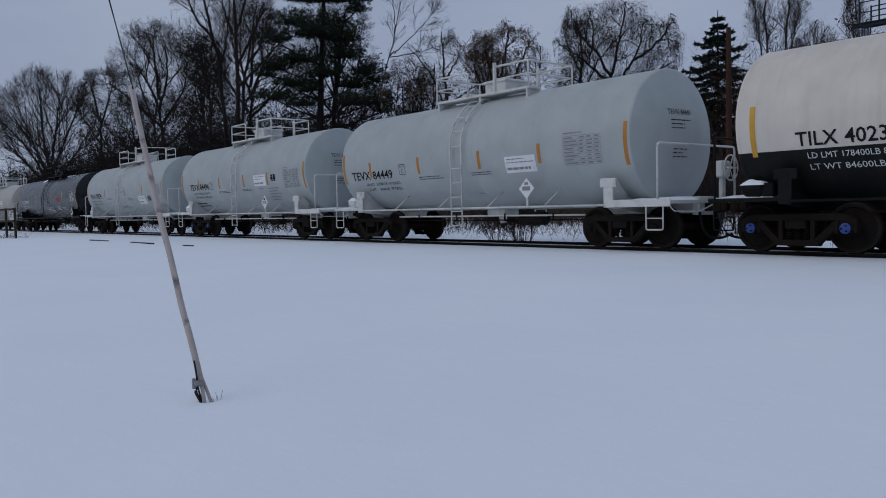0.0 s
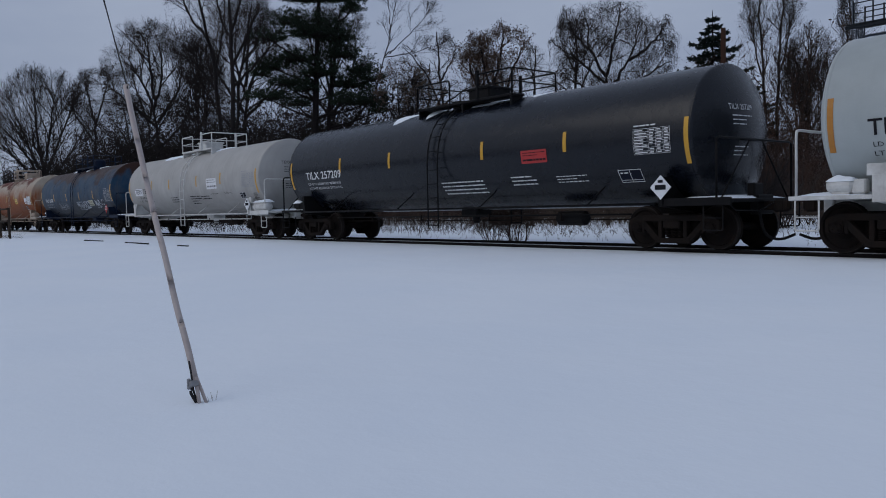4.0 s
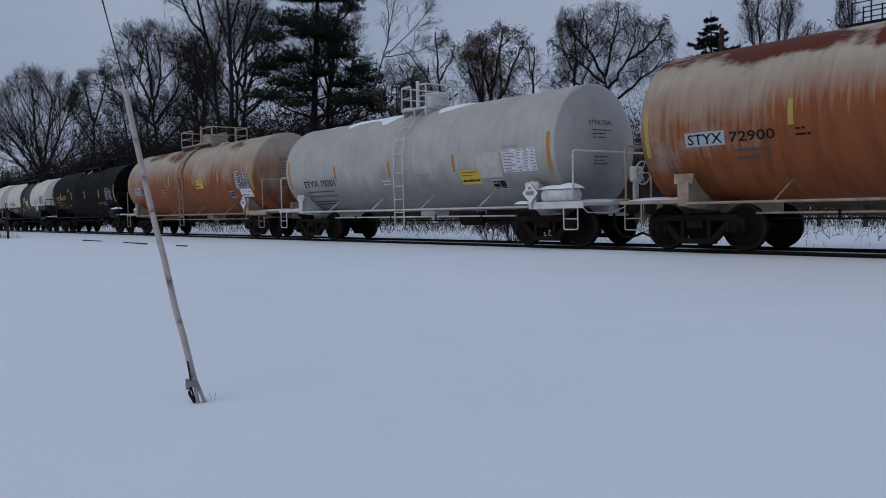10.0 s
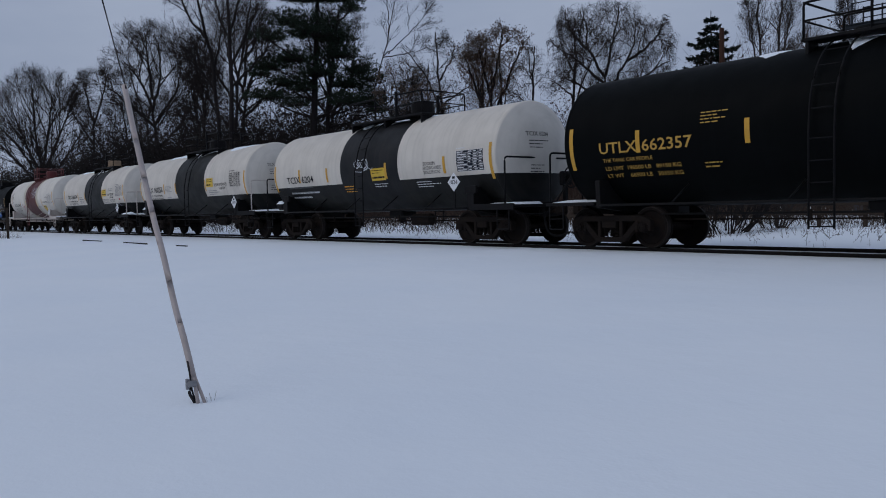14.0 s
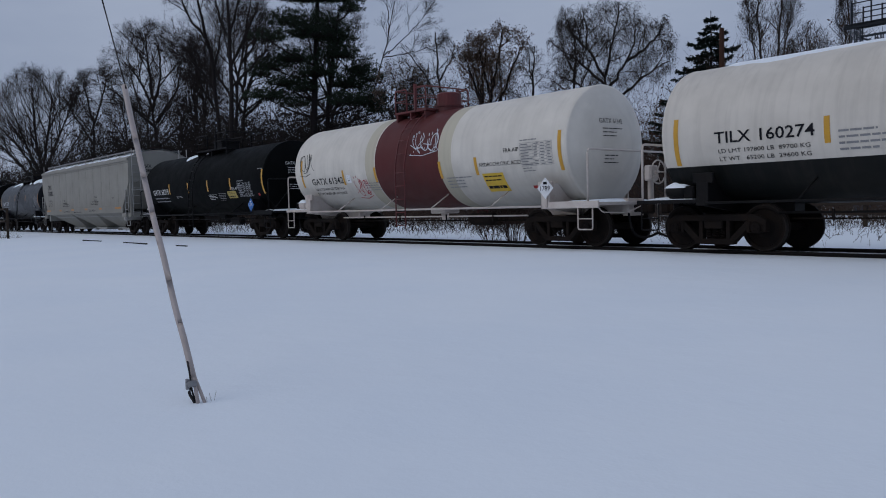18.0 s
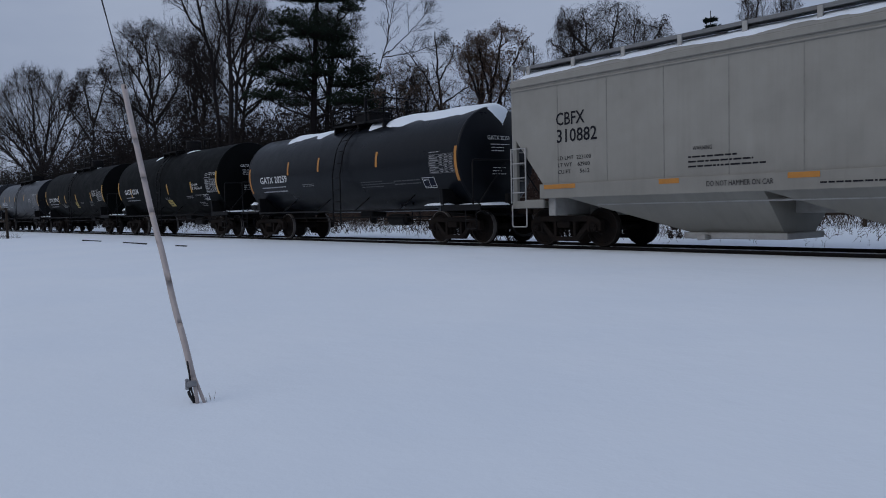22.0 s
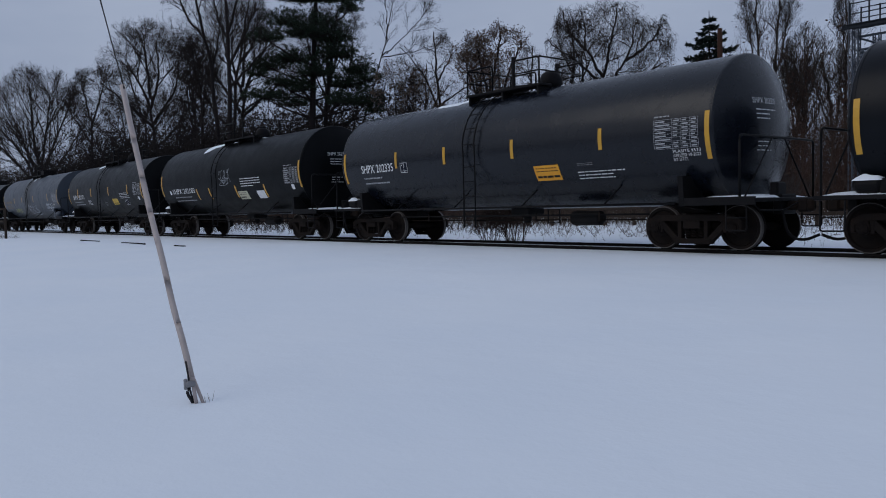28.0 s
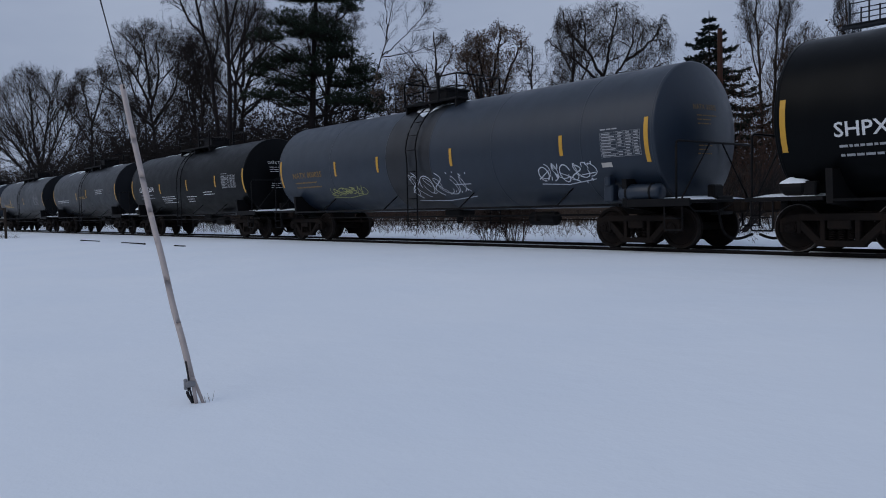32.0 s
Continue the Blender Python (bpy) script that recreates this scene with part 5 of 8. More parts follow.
def hopper_car():
    """The covered hopper: plated body, slope ends, three bottom chutes, roof walks and end ladders."""
    front, rear = -65.4, -80.4
    car = new_car("hopper_car", front, rear, "grey covered hopper car with snow along its roof", "hopper car")
    h, e, w = 7.5, 8.68, 1.60
    paint = tank_paint("grey_hopper_paint", (0.285, 0.274, 0.245), 0.6, 0.12, streak=0.10, lower_dark=0.12)
    WALK_STEEL = plain("galvanised_walk_steel", (0.17, 0.175, 0.18), 0.6, 0.1, (0.10, 0.08, 0.07), 0.4, 3)
    JOINT = plain("dirty_joint", (0.225, 0.216, 0.194), 0.8)
    for x in (h, -h):
        add_truck(car, x)
    # body: a closed prism whose ends slope inwards below
    side = [(-e, 3.955), (-e, 2.72), (-7.55, 1.32), (7.55, 1.32), (e, 2.72), (e, 3.955)]
    bm = bmesh.new()
    a = [bm.verts.new((x, -w, z)) for x, z in side]
    b = [bm.verts.new((x, w, z)) for x, z in side]
    bm.faces.new(a)
    bm.faces.new(b[::-1])
    for i in range(6):
        bm.faces.new((a[i], b[i], b[(i + 1) % 6], a[(i + 1) % 6]))
    bmesh.ops.recalc_face_normals(bm, faces=bm.faces)
    body = part("body", bm, paint, car)
    for x in (-7.2, -5.8, -4.36, -2.93, -1.5, -0.1, 1.3, 2.7, 4.16, 5.61, 7.0):
        part("panel_joint", add_box(bmesh.new(), (x - 0.012, -w - 0.006, 1.48), (x + 0.012, -w + 0.01, 3.74), 0.003), JOINT, body)
    for z0, z1, d in ((3.80, 3.93, 0.05), (3.70, 3.74, 0.03)):
        part("top_chord", box((-e, -w - d, z0), (e, -w + 0.05, z1), 0.012), paint, body)
        part("top_chord", box((-e, w - 0.05, z0), (e, w + d, z1), 0.012), paint, body)
    for s in (-1, 1):
        part("side_sill", box((-7.75, s * w - 0.05, 1.14), (7.75, s * w + 0.05, 1.47), 0.012), paint, body)
    # roof, bowed, with snow
    n, rv, rf = 10, [], []
    for x in (-e, e):
        for i in range(n + 1):
            y = -w + 2 * w * i / n
            rv.append((x, y, 3.955 + 0.42 * (1 - (y / w) ** 2)))
    for i in range(n):
        rf.append((i, i + 1, n + 2 + i, n + 1 + i))
    rf += [tuple(range(n + 1))[::-1], tuple(range(n + 1, 2 * n + 2))]
    mesh_object("roof", raw_mesh("roof", rv, rf, paint, False), car)
    nx, sv, sf = 140, [], []
    for i in range(nx + 1):
        x = -e + 0.1 + (2 * e - 0.2) * i / nx
        edge = -1.50 + 0.16 * noise.noise((x * 0.9, 3.1, 0.2)) + 0.10 * noise.noise((x * 3.1, 1.0, 0.7))
        for j in range(9):
            y = edge + (1.4 - edge) * j / 8
            t = 0.055 * (4 * j / 8 * (1 - j / 8) + 0.05) * (1 + 0.5 * noise.noise((x, y, 2.0)))
            sv.append((x, y, 3.955 + 0.42 * (1 - (y / w) ** 2) + (t if 0 < j < 8 else -0.01)))
    for i in range(nx):
        for j in range(8):
            k = i * 9 + j
            sf.append((k, k + 9, k + 10, k + 1))
    mesh_object("roof_snow", raw_mesh("roof_snow", sv, sf, SNOW_CAP, True), car, "wind-worn snow on the roof")
    for s in (-1, 1):
        board = part("roof_walk", box((-e - 0.1, s * 0.98 - 0.20, 4.32), (e + 0.1, s * 0.98 + 0.20, 4.355), 0.008), WALK_STEEL, car)
        part("walk_edge", box((-e - 0.1, s * 1.185 - 0.012, 4.29), (e + 0.1, s * 1.185 + 0.012, 4.37), 0.004), WALK_STEEL, board)
        for x in np.linspace(-e + 0.2, e - 0.2, 13):
            part("walk_bracket", box((x - 0.05, s * 1.20 - 0.02, 3.98), (x + 0.05, s * 1.20 + 0.02, 4.35), 0.006), GREY_STEEL, board)
    # bottom chutes
    for x0, x1, b0, b1 in ((-7.1, -2.3, -4.35, -2.35), (-2.3, 2.6, 0.0, 1.95), (2.6, 7.1, 4.3, 6.1)):
        c = bmesh.new()
        top = [(x0, -1.5, 1.16), (x1, -1.5, 1.16), (x1, 1.5, 1.16), (x0, 1.5, 1.16)]
        bot = [(b0, -0.62, 0.34), (b1, -0.62, 0.34), (b1, 0.62, 0.34), (b0, 0.62, 0.34)]
        tv, bv = [c.verts.new(p) for p in top], [c.verts.new(p) for p in bot]
        c.faces.new(tv)
        c.faces.new(bv[::-1])
        for i in range(4):
            c.faces.new((tv[i], bv[i], bv[(i + 1) % 4], tv[(i + 1) % 4]))
        bmesh.ops.recalc_face_normals(c, faces=c.faces)
        chute = part("chute", c, paint, car)
        part("outlet_gate", add_box(box((b0 - 0.12, -0.75, 0.22), (b1 + 0.12, 0.75, 0.35), 0.015), (b0 + 0.3, -0.95, 0.20), (b0 + 0.5, -0.72, 0.31), 0.02), GREY_STEEL, chute)
    part("centre_sill", box((-8.6, -0.25, 0.72), (8.6, 0.25, 1.10), 0.02), GREY_STEEL, car)
    part("train_pipe", tube([(-6.3, -1.3, 0.98), (6.3, -1.3, 0.98)], 0.022, 6), GREY_STEEL, car, smooth=True)
    # ends
    for s in (-1, 1):
        turn = Matrix.Identity(4) if s > 0 else Matrix.Rotation(math.pi, 4, "Z")

        def put(name, bm, mat, parent=car, smooth=False):
            ob = part(name, bm, mat, parent, smooth=smooth)
            ob.matrix_local = turn
            return ob
        for me, nm in ((COUPLER, "coupler"), (HOSE, "air_hose")):
            mesh_object(nm, me, car).matrix_local = turn @ Matrix.Translation((h, 0, 0))
        put("end_sill", box((8.30, -1.55, 0.92), (8.75, 1.55, 1.10), 0.015), paint)
        for sd in (-1, 1):
            put("end_post", box((8.58, sd * 1.5 - 0.05, 1.08), (8.70, sd * 1.5 + 0.05, 3.95), 0.012), paint)
            put("end_strut", bar_xz(bmesh.new(), (7.7, 1.10), (8.62, 2.70), 0.10, sd * 1.2 - 0.04, sd * 1.2 + 0.04), paint)
            lad = bmesh.new()
            for y in (sd * 1.02, sd * 1.44):
                add_tube(lad, [(8.80, y, 0.95), (8.80, y, 4.40)], 0.022, 6)
            ladder_ob = put("end_ladder", lad, GREY_STEEL, smooth=True)
            for z in np.arange(1.2, 4.3, 0.40):
                part("rung", tube([(8.80, sd * 1.02, z), (8.80, sd * 1.44, z)], 0.014, 6), GREY_STEEL, ladder_ob, smooth=True)
            lad = bmesh.new()
            for x in (8.20, 8.68):
                add_tube(lad, [(x, sd * 1.64, 1.05), (x, sd * 1.64, 2.36)], 0.020, 6)
            side_ob = put("side_ladder", lad, GREY_STEEL, smooth=True)
            for z in np.arange(1.30, 2.40, 0.35):
                part("rung", tube([(8.20, sd * 1.64, z), (8.68, sd * 1.64, z)], 0.014, 6), GREY_STEEL, side_ob, smooth=True)
            put("sill_step", tube(bend([(8.22, sd * 1.60, 1.0), (8.22, sd * 1.60, 0.48), (8.70, sd * 1.60, 0.48), (8.70, sd * 1.60, 1.0)], 0.05), 0.018, 6), GREY_STEEL, smooth=True)
            put("jacking_pad", box((7.62, sd * 1.62 - 0.04, 0.92), (8.25, sd * 1.62 + 0.04, 1.12), 0.02), paint)
        put("cross_rail", tube([(8.80, -1.5, 2.30), (8.80, 1.5, 2.30)], 0.018, 6), GREY_STEEL, smooth=True)
        put("body_bolster", box((7.40, -1.50, 0.74), (7.62, 1.50, 1.16), 0.02), GREY_STEEL)
        for z in (3.0, 2.72):
            put("end_stiffener", box((8.66, -1.5, z), (8.72, 1.5, z + 0.05), 0.01), paint)
    # writing and strips
    flat = Skin(w, None)
    sill = Skin(w + 0.052, None)
    part("reporting_mark", lettering(flat, "CBFX", -7.24, 2.79, 0.28, 0.84, 0.008), INK_BLACK, car)
    part("reporting_number", lettering(flat, "310882", -7.22, 2.40, 0.29, 1.16, 0.008), INK_BLACK, car)
    for k, (line, wide) in enumerate((("LD LMT  223100", 0.97), ("LT WT    62900", 0.93), ("CU FT       5612", 0.92))):
        write("load_limit", flat, line, -7.2, 2.0 - 0.155 * k, 0.085, wide, INK_BLACK, car)
    write("sill_lettering", sill, "DO NOT HAMMER ON CAR", 1.90, 1.27, 0.10, 1.34, INK_BLACK, car)
    write("sill_lettering", sill, "DO NOT HAMMER ON CAR", -3.37, 1.27, 0.10, 1.34, INK_BLACK, car)
    part("lettering", lettering(flat, "WARNING", 2.87, 2.03, 0.10, 0.5), INK_BLACK, car)
    part("lettering", lettering(flat, "WARNING", -3.7, 1.98, 0.08, 0.42), INK_BLACK, car)
    for q in ((2.1, 1.64, 2.75, 1.86, 3), (2.8, 1.62, 3.7, 1.95, 4), (-3.8, 1.62, -2.2, 1.90, 3), (5.95, 1.90, 6.25, 2.0, 2), (-1.2, 1.22, 0.3, 1.30, 1)):
        part("small_print", add_bars(bmesh.new(), flat if q[1] > 1.5 else sill, *q, seed=3), INK_BLACK, car)
    for x0, x1 in ((-7.60, -6.65), (-4.45, -3.98), (-1.77, -1.20), (1.04, 1.56), (3.82, 4.28), (6.56, 7.5)):
        part("reflective_strip", add_patch(bmesh.new(), sill, x0, 1.355, x1, 1.455, 0.006, 1), ORANGE, car)
    hs_text = lettering(Skin(0.0, None), "CBFX", -0.9, 3.45, 0.16, 0.5)
    for v in hs_text.verts:
        v.co = Vector((e + 0.008, v.co.x, v.co.z))
    part("end_mark", hs_text, INK_BLACK, car)
    hs_text = lettering(Skin(0.0, None), "310882", -0.9, 3.22, 0.16, 0.62)
    for v in hs_text.verts:
        v.co = Vector((e + 0.008, v.co.x, v.co.z))
    part("end_number", hs_text, INK_BLACK, car)


hopper_car()

tank_car("slate-black tank car with thick snow over its leading end", -84.45, -95.2, 1.43, P_SLATE, BLACK_STEEL, DARK, strip_mat=ORANGE,
         caps=("bright", "bright"), over=0.64, marks=("GATX 20259", -5.33, 2.04, 0.23, 2.02), strips=[(-3.21, 2.5), (-1.15, 2.52), (2.24, 2.49)], table=(4.78, 1.94, 5.83, 2.45, INK_GREY), bars=[(-2.31, 1.82, -1.57, 1.93, 2, INK_GREY), (1.27, 1.65, 3.04, 1.87, 3, INK_DARK), (3.0, 1.67, 4.26, 1.85, 2, INK_DARK)],
         stickers=[(4.37, 1.56, 4.91, 1.85, STICKER_NAVY, "frame")], ladder=0.25, platform=(-1.1, 1.9), dome_x=0.1, ends=(0.58, 0.8), snow=[(-4.6, -1.3, -40, 14, 0.08), (0.6, 6.85, -46, 30, 0.15)],
         lumps=[(4.6, -1.48, 1.06, 5.5, -1.1, 1.16), (5.9, -1.5, 1.03, 7.0, -0.6, 1.10)])
tank_car("black tank car with yellow strips and white lettering", -99.5, -110.3, 1.52, P_BLACK, BLACK_STEEL, DARK,
         caps=("bright", "bright"), over=0.69, marks=("GATX 63534", -5.32, 2.05, 0.24, 2.0), strips=[(-4.38, 2.1), (-2.17, 2.16), (0.56, 2.15), (3.32, 2.16)], table=(4.85, 1.88, 5.93, 2.43, INK_SOFT),
         words=[("DOT-SP 21134", 4.92, 2.58, 0.11, 0.98, INK_WHITE), ("SR 13449", 3.40, 2.19, 0.11, 0.63, INK_WHITE), ("SR 13450 FRA AIP", 3.40, 2.04, 0.11, 1.11, INK_WHITE)],
         stickers=[(0.11, 1.37, 0.68, 1.67, DULL_YELLOW), (4.34, 1.58, 4.9, 1.82, STICKER_NAVY, "frame")], bars=[(-2.62, 1.7, -1.71, 1.84, 2, INK_GREY), (-0.05, 1.68, 0.85, 1.79, 2, INK_GREY), (2.53, 1.67, 3.23, 1.81, 2, INK_GREY), (3.51, 1.76, 4.27, 1.83, 2, INK_GREY), (3.58, 1.32, 4.27, 1.52, 3, INK_GREY)],
         ladder=-0.28, platform=(-1.65, 0.15), dome="drum", dome_x=0.2, ends=(0.62, 0.95), snow=[(-2.8, -1.7, -46, 12, 0.06), (0.5, 1.5, -35, 10)])
tank_car("black tank car with a dull yellow sticker and snow specks", -114.6, -125.4, 1.52, P_BLACK, BLACK_STEEL, DARK,
         over=0.64, marks=("GATX 207041", -5.53, 1.99, 0.24, 2.23), strips=[(-3.12, 2.11), (-1.71, 2.1), (0.71, 2.11), (3.73, 2.13)], table=(4.83, 1.86, 5.9, 2.4, INK_SOFT),
         words=[("FRA AIP", 4.09, 2.37, 0.1, 0.55, INK_WHITE), ("SR 13450", 4.05, 2.25, 0.1, 0.62, INK_WHITE), ("SR 13449", 4.04, 2.13, 0.1, 0.62, INK_WHITE)], stickers=[(0.33, 1.54, 0.81, 1.87, DULL_YELLOW)],
         bars=[(-2.65, 1.57, -1.47, 1.85, 4, INK_GREY), (1.4, 1.76, 2.1, 1.89, 2, INK_GREY), (3.18, 1.61, 3.83, 1.88, 4, INK_GREY)], ladder=-0.21, platform=(-1.5, 1.64), dome="drum", dome_x=0.3, ends=(0.66, 0.9),
         snow=[(-3.1, -1.6, -43, 12, 0.06), (0.5, 1.5, -37, 10)])
tank_car("slate-black tank car with large white lettering", -129.7, -140.7, 1.43, P_SLATE, BLACK_STEEL, DARK,
         caps=("bright", "bright"), limits=("LD LMT 199900 LBS 90650 KGS", "LT WT 63100 LBS 28600 KGS"), marks=("GATX 20231", -5.37, 2.02, 0.24, 1.89), strips=[(-4.43, 2.5), (-2.69, 2.5), (-0.89, 2.5), (2.1, 2.5)], table=(4.6, 1.9, 5.7, 2.45, INK_GREY), bars=[(-2.69, 1.97, -2.02, 2.13, 2, INK_GREY), (1.6, 1.75, 3.0, 1.9, 2, INK_DARK)],
         words=[("TLTX 08 2007", -2.67, 1.82, 0.08, 0.74, INK_WHITE), ("DOT-SP 21134", 4.65, 2.59, 0.11, 0.98, INK_WHITE), ("SR 13449", 3.55, 2.25, 0.11, 0.63, INK_WHITE), ("SR 13450", 3.55, 2.1, 0.11, 0.63, INK_WHITE)],
         stickers=[(4.3, 1.5, 4.85, 1.78, STICKER_NAVY, "frame")], ladder=0.2, dome_x=0.2, ends=(0.62, 0.85), snow=[(-2.9, -1.3, -43, 14, 0.07), (0.6, 1.6, -32, 10)])
tank_car("black tank car with a bright orange sticker", -144.9, -156.25, 1.53, P_NAVY, BLACK_STEEL, DARK,
         caps=("bright", "bright"), over=0.72, marks=("SHPX 202335", -5.57, 2.09, 0.23, 1.64), strips=[(-3.78, 2.39), (-1.61, 2.38), (0.97, 2.37), (3.69, 2.39)], table=(5.08, 2.06, 6.1, 2.64, INK_SOFT), bars=[(2.96, 1.85, 3.41, 1.92, 2, INK_GREY), (2.92, 1.54, 4.46, 1.75, 3, INK_WHITE)],
         stickers=[(1.61, 1.57, 2.4, 1.92, STICKER_ORANGE), (-3.58, 2.02, -3.26, 2.3, STICKER_NAVY, "frame")], words=[("PLASITE 9573", 5.5, 1.97, 0.06, 0.63, INK_WHITE), ("APPLIED 10-2023", 5.49, 1.89, 0.06, 0.63, INK_WHITE), ("BY UTCI", 5.49, 1.81, 0.06, 0.32, INK_WHITE)],
         ladder=-0.52, platform=(-1.42, 1.3), dome="ball", dome_x=0.9, ends=(0.62, 0.8), snow=[(-3.3, -1.5, -43, 12, 0.06), (1.3, 1.7, -26, 8)])
tank_car("dusty black tank car with white graffiti and pale stickers", -160.5, -171.9, 1.54, P_BLACK_B, BLACK_STEEL, DARK,
         caps=("bright", "bright"), over=0.64, marks=("SHPX 202183", -5.29, 1.9, 0.21, 2.45), strips=[(-2.64, 1.82), (-1.38, 1.82), (1.12, 1.83), (3.52, 1.79)], table=(5.15, 1.98, 6.15, 2.54, INK_SOFT), bars=[(1.66, 1.97, 3.3, 2.34, 4, INK_WHITE)],
         stickers=[(1.23, 1.52, 2.03, 1.83, STICKER_CREAM), (2.8, 1.52, 3.42, 1.81, STICKER_WHITE, "blank"), (5.56, 1.77, 5.76, 1.94, STICKER_WHITE, "blank"), (-5.65, 1.88, -5.48, 2.05, STICKER_WHITE, "blank")], tags=[(-0.24, 2.15, 0.65, 2.79, 3, SPRAY_GREY)],
         ladder=-0.56, platform=(-1.2, 1.6), dome="ball", dome_x=0.75, ends=(0.55, 0.8), snow=[(-3.3, -1.3, -46, 14, 0.06), (0.9, 1.6, -32, 10)])
tank_car("black tank car with a yellow sticker and framed notices", -176.1, -187.4, 1.54, P_BLACK_B, BLACK_STEEL, DARK,
         caps=("bright", "bright"), over=0.64, marks=("SHPX 202172", -5.56, 2.02, 0.24, 2.14), strips=[(-4.57, 2.36), (-2.02, 2.34), (1.1, 2.34), (4.16, 2.34)], table=(4.99, 2.02, 6.1, 2.57, INK_SOFT), bars=[(2.85, 1.88, 4.31, 2.2, 4, INK_WHITE), (-0.01, 1.54, 0.51, 1.77, 3, INK_GREY), (-2.90, 1.66, -2.24, 1.95, 5, INK_WHITE)],
         stickers=[(1.48, 1.6, 2.35, 1.91, STICKER_YELLOW), (3.39, 1.55, 3.92, 1.82, STICKER_NAVY, "frame"), (5.53, 1.78, 5.73, 1.94, STICKER_WHITE, "blank")],
         ladder=-0.33, platform=(-1.52, 0.95), dome="ball", dome_x=0.85, ends=(0.6, 0.8), snow=[(-3.2, -1.9, -43, 12, 0.05), (-1.2, 0.6, -20, 10, 0.04)])
tank_car("blue-grey tank car with sprayed white tags and a dark dirty band", -191.7, -205.8, 1.55, P_GREYBLUE, BLACK_STEEL, DARK,
         over=0.78, marks=("NATX 000035", -7.03, 2.11, 0.18, 1.87, INK_DULL_YELLOW), strips=[(-4.3, 2.31), (-1.95, 2.32), (1.43, 2.32), (5.32, 2.33)], table=(6.46, 1.99, 7.5, 2.51, INK_SOFT), stickers=[(6.41, 1.78, 6.69, 1.88, PALE_PATCH, "blank")],
         tags=[(-4.96, 1.45, -3.03, 1.73, 4, SPRAY_LIME), (-0.63, 1.25, 1.9, 1.96, 5, SPRAY_WHITE), (4.46, 1.52, 6.13, 1.99, 5, SPRAY_WHITE)], ladder=-0.19, platform=(-1.49, 0.95), dome_x=-0.4,
         ends=(0.6, 0.8), reservoir=(7.38, P_GREYBLUE), seams=(-4.6, -1.5, 0.55, 3.0, 5.9), snow=[(-4.6, -3.9, -26, 10), (-3.2, -2.6, -26, 8), (-1.4, 0.2, -58, 14, 0.05), (0.3, 1.0, -35, 10)])
tank_car("black tank car with streaks of snow and white lettering", -210.4, -221.5, 1.50, P_BLACK_B, BLACK_STEEL, DARK,
         marks=("GATX 72604", -5.3, 2.1, 0.22, 1.9), strips=[(-2.6, 2.2), (0.6, 2.25), (3.6, 2.3)], table=(4.2, 2.0, 5.5, 2.5, INK_SOFT), bars=[(-2.6, 1.5, -1.0, 1.85, 4), (0.3, 1.5, 1.4, 1.8, 3), (2.2, 1.75, 3.3, 1.95, 2)],
         ends=(0.6, 0.8), snow=[(-4.4, -3.9, -62, 10), (-3.2, -2.7, -58, 10), (-2.6, -0.4, -40, 12), (1.0, 2.2, -32, 10)])
tank_car("slate-black tank car streaked with snow and pale bars", -225.7, -236.5, 1.50, P_SLATE, BLACK_STEEL, DARK, strips=[(-1.2, 2.2), (0.8, 2.3)], bars=[(-5.4, 1.85, -2.6, 2.05, 2), (-0.7, 2.0, 0.6, 2.2, 2, INK_YELLOW), (2.6, 2.2, 4.0, 2.5, 3)],
         ends=(0.6, 0.8), snow=[(-4.9, -4.0, -62, 10), (-3.2, -2.3, -61, 12), (-1.8, 0.2, -40, 12), (2.5, 3.6, -32, 10)])
tank_car("slate-grey tank car streaked with snow", -241.0, -252.8, 1.50, P_SLATE, BLACK_STEEL, DARK, strips=[(-3.2, 2.2), (1.0, 2.2)], bars=[(-5.3, 1.8, -2.4, 2.1, 3, INK_YELLOW)], ends=(0.6, 0.8), table=(4.0, 1.9, 5.2, 2.4, INK_GREY),
         snow=[(-5.0, -4.2, -62, 10), (-3.0, -2.2, -62, 12), (-1.5, 0.2, -49, 12), (1.0, 3.4, -32, 10)])
tank_car("blue-grey tank car with a snowy crown", -257.0, -268.0, 1.50, P_GREYBLUE, BLACK_STEEL, DARK, strips=[(0.0, 2.2)], ends=(0.6, 0.8), snow=[(1.0, 4.4, -40, 12)])

# ---- the field and the woods: materials and makers ----
GUARD = plain("pale_plastic_guard", (0.43, 0.37, 0.35), 0.55, 0.0, (0.22, 0.17, 0.15), 0.25, 8)
GALV = plain("galvanised_steel", (0.30, 0.30, 0.31), 0.45, 0.7, (0.12, 0.11, 0.10), 0.4, 8)
CABLE = plain("dark_cable", (0.03, 0.03, 0.033), 0.6, 0.3)
BARK = plain("bark", (0.050, 0.042, 0.038), 0.9, 0.0, (0.02, 0.018, 0.016), 0.5, 3)
BARK_DARK = plain("dark_bark", (0.020, 0.017, 0.017), 0.9, 0.0, (0.015, 0.013, 0.012), 0.5, 3)
TWIG = plain("twigs", (0.036, 0.029, 0.027), 0.9, 0.0, (0.03, 0.025, 0.023), 0.4, 2)
TWIG_RED = plain("reddish_twigs", (0.052, 0.032, 0.025), 0.9, 0.0, (0.03, 0.022, 0.02), 0.4, 2)
NEEDLE = plain("pine_needles", (0.020, 0.030, 0.020), 0.8, 0.0, (0.010, 0.014, 0.010), 0.5, 1.5)
SPRUCE = plain("spruce_needles", (0.018, 0.028, 0.024), 0.8, 0.0, (0.010, 0.014, 0.012), 0.5, 1.5)
